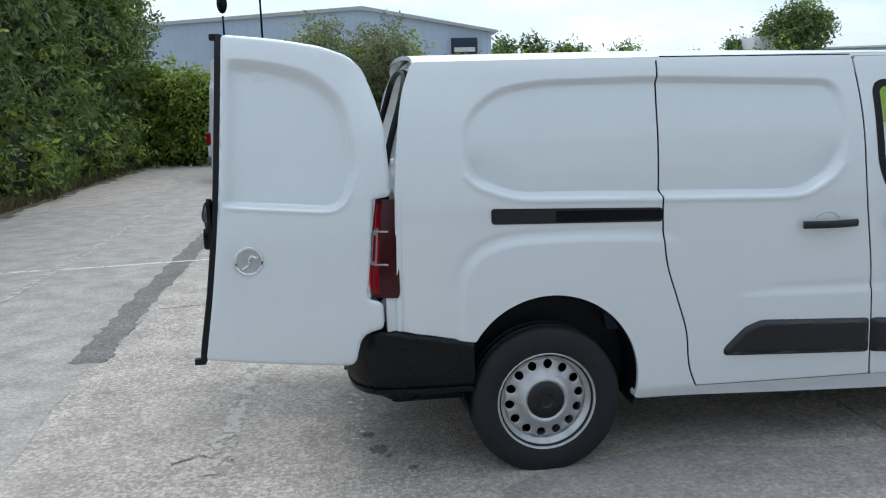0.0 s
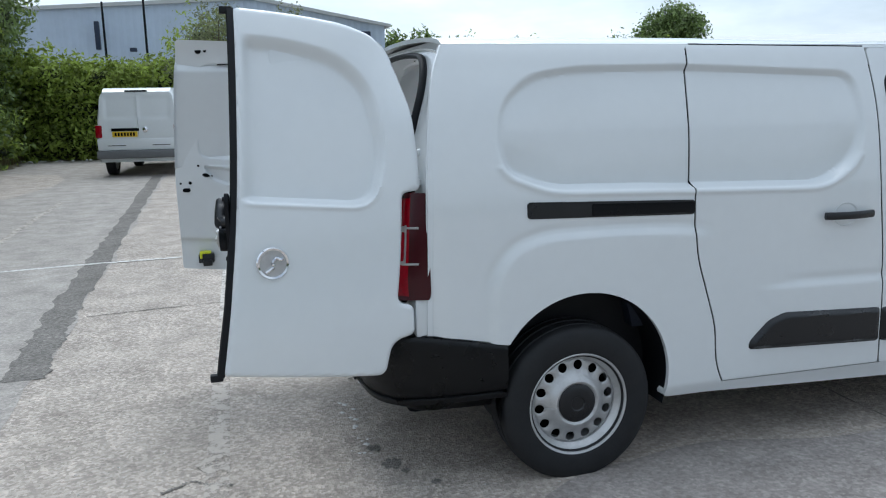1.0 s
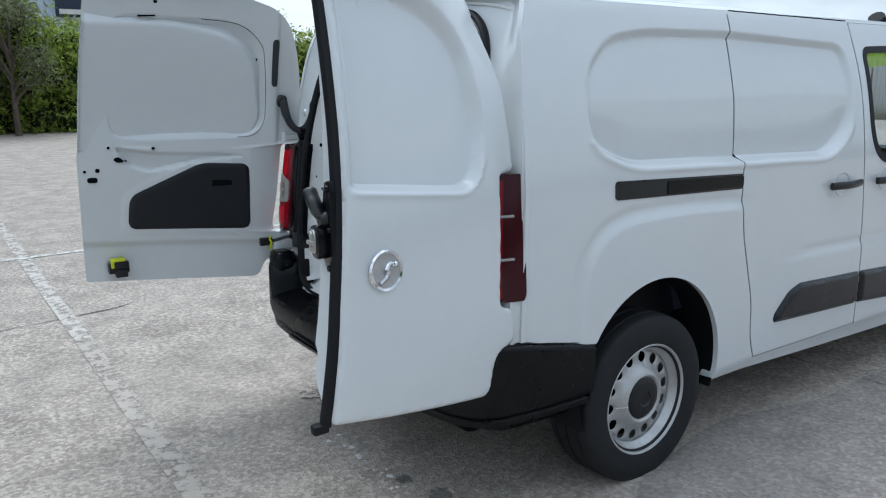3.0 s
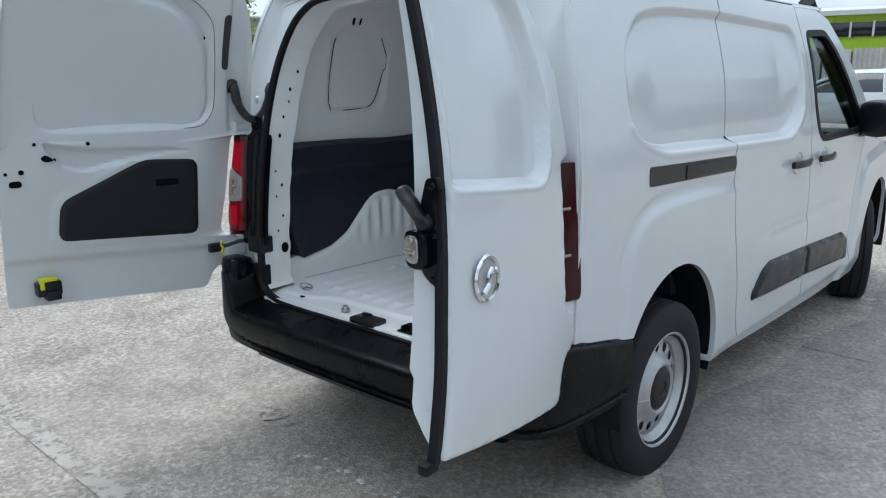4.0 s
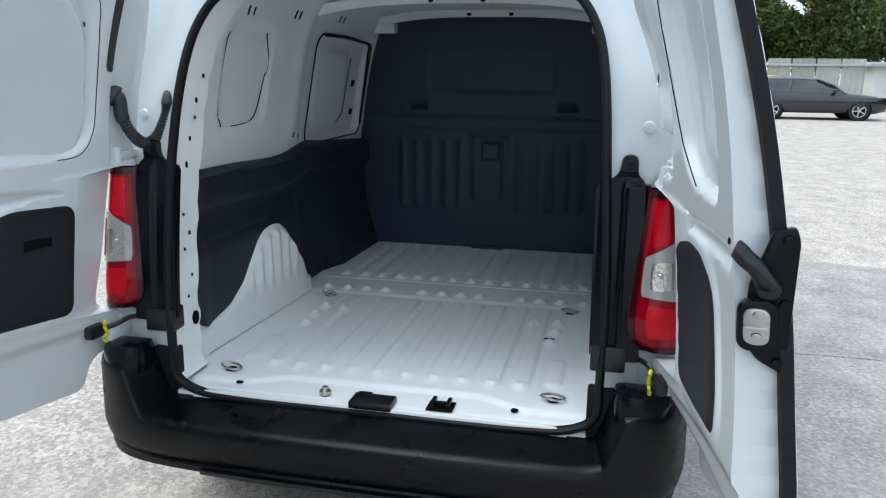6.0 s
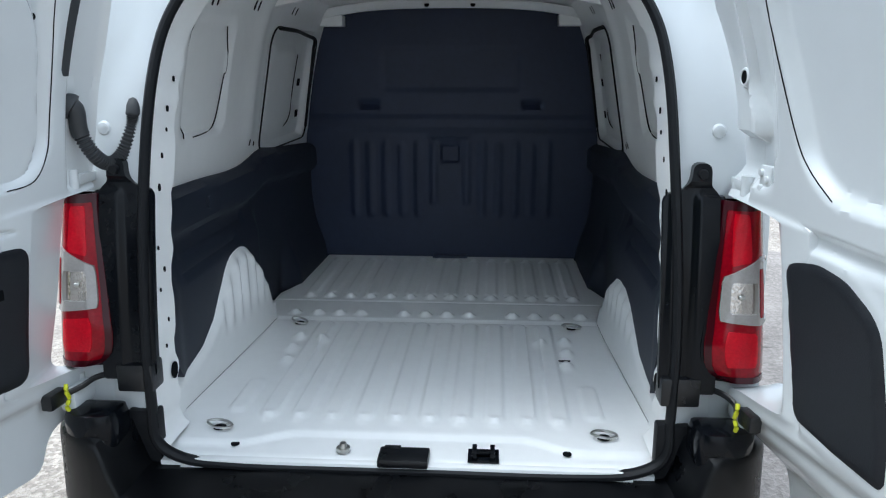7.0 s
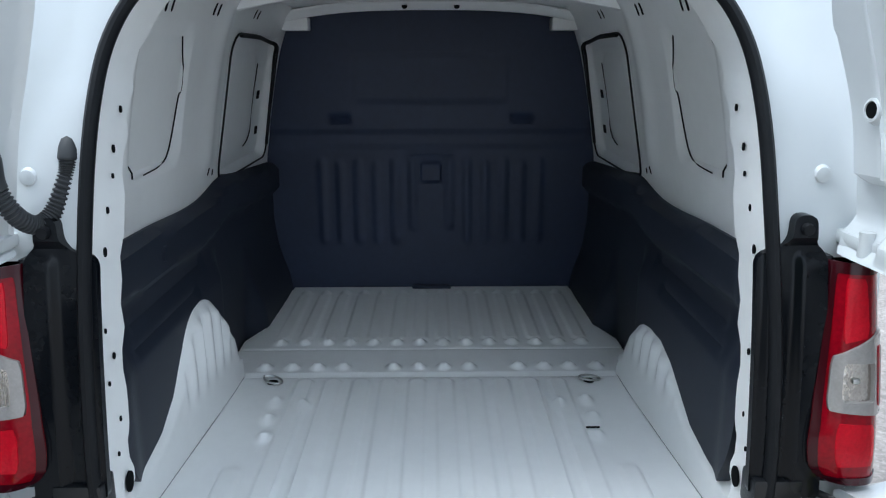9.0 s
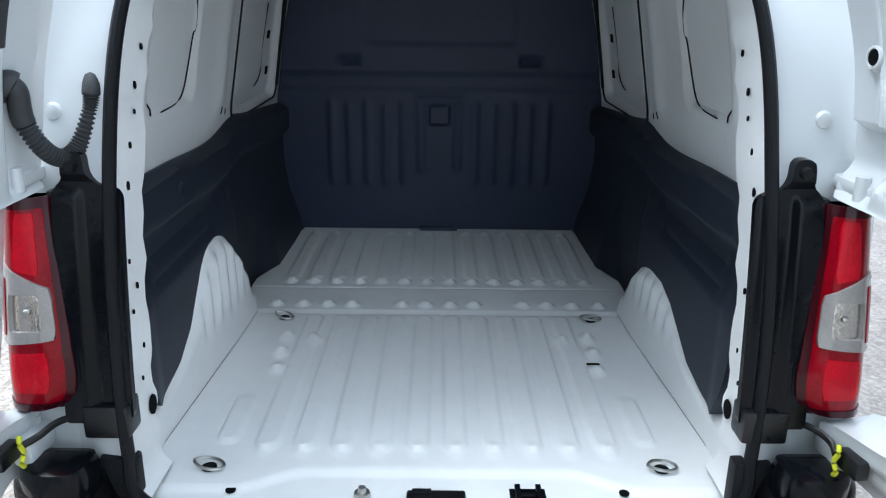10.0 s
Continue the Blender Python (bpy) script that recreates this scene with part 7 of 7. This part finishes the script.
# ---- parked cars: local x forward ----
def car(name, label, at, rz, paint, L, Wd, H, belt=0.95, group="parked cars"):
    t = thing(name, label, "car", (*at, 0), rz, group)
    w = Wd / 2
    xs = np.linspace(0, L, 13)
    plan = np.interp(xs / L, [0, 0.03, 0.12, 0.85, 0.95, 1], [0.80, 0.92, 1, 1, 0.93, 0.72])
    top = np.interp(xs / L, [0, 0.02, 0.1, 0.62, 0.72, 0.97, 1.0], [0.80, belt + 0.02, belt + 0.06, belt, belt - 0.03, 0.74, 0.60])
    low = np.interp(xs / L, [0, 0.06, 0.94, 1], [0.34, 0.22, 0.22, 0.30])
    secs = []
    for x, p, tz, b in zip(xs, plan, top, low):
        q = w * p
        secs.append([(x, -q * 0.86, b), (x, -q * 0.97, b + 0.1), (x, -q, 0.55), (x, -q * 0.985, 0.72), (x, -q * 0.93, tz - 0.01), (x, -q * 0.8, tz + 0.012), (x, q * 0.8, tz + 0.012), (x, q * 0.93, tz - 0.01), (x, q * 0.985, 0.72), (x, q, 0.55), (x, q * 0.97, b + 0.1), (x, q * 0.86, b)])
    body = part("body", loft(secs), paint, t, "", 50)
    gs = []
    for f, hz in ((0.03, 0.0), (0.06, 0.45), (0.12, 0.93), (0.22, 0.99), (0.36, 1.0), (0.50, 0.96), (0.62, 0.55), (0.71, 0.0)):
        x = f * L
        tz = float(np.interp(f, [0, 0.1, 0.62, 0.72], [belt + 0.02, belt + 0.05, belt, belt - 0.03]))
        z = tz + (H - tz) * hz
        a, b = w * 0.92, w * (0.92 - 0.24 * hz)
        gs.append([(x, -a, tz - 0.02), (x, -b, max(z - 0.05, tz)), (x, -b * 0.86, z), (x, b * 0.86, z), (x, b, max(z - 0.05, tz)), (x, a, tz - 0.02)])
    part("glasshouse", loft(gs), CARGLASS, t, "dark glass", 50)
    rs = []
    for f, hz in ((0.085, 0.90), (0.14, 1.0), (0.22, 1.02), (0.36, 1.025), (0.48, 0.985), (0.53, 0.90)):
        tz = float(np.interp(f, [0, 0.1, 0.62, 0.72], [belt + 0.02, belt + 0.05, belt, belt - 0.03]))
        z = tz + (H - tz) * hz
        b = w * (0.92 - 0.235 * hz)
        rs.append([(f * L, -b - 0.01, z - 0.07), (f * L, -b * 0.85, z + 0.012), (f * L, b * 0.85, z + 0.012), (f * L, b + 0.01, z - 0.07), (f * L, b * 0.8, z - 0.03), (f * L, -b * 0.8, z - 0.03)])
    part("roof", loft(rs), paint, t, "", 50)
    for s in (-1, 1):
        for pts in (((0.035, 0.0), (0.075, 0.5), (0.13, 0.93)), ((0.30, 0.0), (0.31, 0.5), (0.315, 0.95)), ((0.70, 0.0), (0.61, 0.55), (0.50, 0.93))):
            path = []
            for f, hz in pts:
                tz = float(np.interp(f, [0, 0.1, 0.62, 0.72], [belt + 0.02, belt + 0.05, belt, belt - 0.03]))
                path.append((f * L, s * w * (0.925 - 0.235 * hz), tz + (H - tz) * hz - 0.03))
            part("roof_pillar", sweep(path, ring(0.045 if pts[0][0] < 0.1 else 0.03, 8)), paint, t)
        part("tail_lamp", box(-0.005, 0.30, min(s * w * 0.62, s * w * 0.96), max(s * w * 0.62, s * w * 0.96), 0.80, 0.95, 0.04), RED, t, "red tail lamp")
        part("door_mirror", box(L * 0.60, L * 0.60 + 0.12, min(s * w, s * (w + 0.16)), max(s * w, s * (w + 0.16)), belt - 0.02, belt + 0.12, 0.04), paint, t)
        for fx in (0.185, 0.80):
            wm = pose(fx * L, s * (w - 0.10), 0.315) @ pose(0, 0, 0, 0, 7, 0 if s > 0 else 180)
            wh = new("wheel", WHEEL[0])
            wh.parent = t
            wh.matrix_local = wm @ Matrix.Diagonal((0.965, 0.9, 0.965, 1))
            rim = []
            for k in range(5):
                a = k * 2 * math.pi / 5
                rim.append(box(0.03, 0.20, -0.012, 0.012, -0.022, 0.022, 0.008, m=Matrix.Translation((0, 0.085, 0)) @ pose(0, 0, 0, 0, math.degrees(a), 0)))
            rim.append(lathe([(0.0, 0.09), (0.05, 0.09), (0.055, 0.08)], 16))
            rim.append(lathe([(0.222, 0.098), (0.19, 0.098), (0.185, 0.06)], 32))
            part("rim", join(*rim), STEEL, wh)
            part("arch_gap", lathe([(0.0, 0.0), (0.365, 0.0), (0.365, 0.01)], 28, pose(fx * L, s * (w * 0.99 - 0.012), 0.33)), DARK, t)
    part("rear_bumper", box(-0.06, 0.16, -w * 0.84, w * 0.84, 0.38, 0.62, 0.06), paint, t)
    part("rear_valance", box(-0.05, 0.16, -w * 0.80, w * 0.80, 0.25, 0.385, 0.03), BLACK, t, "black plastic valance")
    return t


car("hatchback", "white hatchback parked before the grey fence", (17.6, 4.45), 90, WHITE, 4.35, 1.80, 1.36, 0.88)
car("small_suv", "white car parked in the row before the fence", (21.4, 4.45), 90, WHITE, 4.3, 1.80, 1.40, 0.9)
car("crossover", "bright blue crossover parked in the row", (25.2, 4.2), 90, BLUE, 4.4, 1.84, 1.50, 0.94)
car("hatchback", "black hatchback parked by the waste skip", (26.4, -0.75), -90, BLACKCAR, 4.25, 1.78, 1.34, 0.87)


# ---- the other van: white, seen from behind ----
pv = thing("parked_van", "older white panel van parked facing the shrubs", "van", (-2.42, 19.95, 0), 84)
pv.scale = (1.0, 1.0, 1.05)


def pv_half(x, z):
    return np.interp(x, [0, 0.06, 0.3, 4.0, 4.6, 4.9], [0.885, 0.93, 0.952, 0.952, 0.90, 0.78]) - curve([(0.3, 0.01), (0.5, 0.0), (1.1, 0.0), (1.5, 0.045), (1.8, 0.10), (1.97, 0.19)])(z)


secs = []
for x in (0.0, 0.03, 0.1, 0.3, 1.5, 2.9, 3.3, 3.9, 4.0, 4.6, 4.88):
    tz = float(np.interp(x, [0, 0.1, 0.3, 2.9, 3.3, 4.0, 4.6, 4.88], [1.88, 1.94, 1.97, 1.98, 1.93, 1.22, 1.05, 0.8]))
    sec = []
    for f in np.linspace(0, 1, 9):
        z = 0.34 + (tz - 0.34) * f
        sec.append((x + 0.10 * max(0, (z - 0.9) / 1.0) ** 1.5 * (x < 0.2), float(pv_half(np.array(x), np.array(min(z, 1.97)))), z))
    secs.append([(a, -b, c) for a, b, c in sec] + [(a, b, c) for a, b, c in reversed(sec)])
pv_body = part("body", loft(secs), WHITE, pv, "", 50)
for y0, y1 in ((-0.86, -0.004), (0.004, 0.86)):
    dr = part("rear_door", sheet(span(y0, y1, 0.04), span(0.62, 1.90, 0.04), lambda y, z: rrect(y, z, y0, y1, 0.64, 1.88, 0.05) + np.maximum(0, np.abs(y) - pv_half(np.full_like(z, 0.1), z) + 0.06) * 2, lambda y, z: (-0.022 + 0.10 * np.maximum(0, (z - 0.9)) ** 1.5 + 0.012 * smooth(-rrect(y, z, y0 + 0.1 * (y0 < -0.1) + 0.01, y1 - 0.1 * (y1 > 0.1) - 0.01, 1.28, 1.80, 0.07) / 0.04), y, z), lambda y, z: (0.05 + 0.10 * np.maximum(0, (z - 0.9)) ** 1.5, y, z)), WHITE, pv, "white rear door")
part("plate_recess", box(-0.034, 0.0, -0.02, 0.60, 1.02, 1.09, 0.01), GLOSSY, pv)
pl = part("number_plate", box(-0.036, 0.0, 0.02, 0.58, 0.895, 1.015, 0.004), PLATE, pv, "yellow number plate with dark bars")
for k in range(7):
    part("plate_bar", box(-0.040, -0.0365, 0.075 + 0.068 * k, 0.118 + 0.068 * k, 0.918, 0.992, 0.0), GLOSSY, pl)
part("badge", lathe([(0, -0.012), (0.05, -0.010), (0.062, 0.0)], 20, pose(-0.03, -0.16, 1.05, 0, 0, -90)), CHROME, pv, "round chrome badge")
part("rear_bumper", box(-0.12, 0.25, -0.95, 0.95, 0.42, 0.60, 0.05), GREYPLASTIC, pv, "grey plastic bumper")
part("door_step", box(-0.035, 0.1, -0.93, 0.93, 0.60, 0.86, 0.03), WHITE, pv)
part("roof_lamp", box(0.06, 0.12, -0.25, 0.25, 1.885, 1.92, 0.01), RUBBER, pv)
for s in (-1, 1):
    part("tail_lamp", box(-0.03, 0.16, min(s * 0.80, s * 0.953), max(s * 0.80, s * 0.953), 0.88, 1.16, 0.03), RED, pv, "red tail lamp")
    part("lower_vent", box(-0.038, 0.0, min(s * 0.3, s * 0.7), max(s * 0.3, s * 0.7), 0.70, 0.715, 0.0), GLOSSY, pv)
    part("door_mirror", box(3.45, 3.62, min(s * 0.97, s * 1.17), max(s * 0.97, s * 1.17), 1.12, 1.38, 0.05), WHITE, pv)
    part("side_window", box(3.0, 3.75, min(s * 0.80, s * 0.93), max(s * 0.80, s * 0.93), 1.2, 1.68, 0.05), CARGLASS, pv)
    for fx in (0.95, 3.95):
        wh = new("wheel", WHEEL[0])
        wh.parent = pv
        wh.matrix_local = pose(fx, s * 0.845, 0.325) @ pose(0, 0, 0, 0, 0, 0 if s > 0 else 180)
        for me in WHEEL[1:4]:
            c = new(me.name.split(".")[0], me)
            c.parent = wh
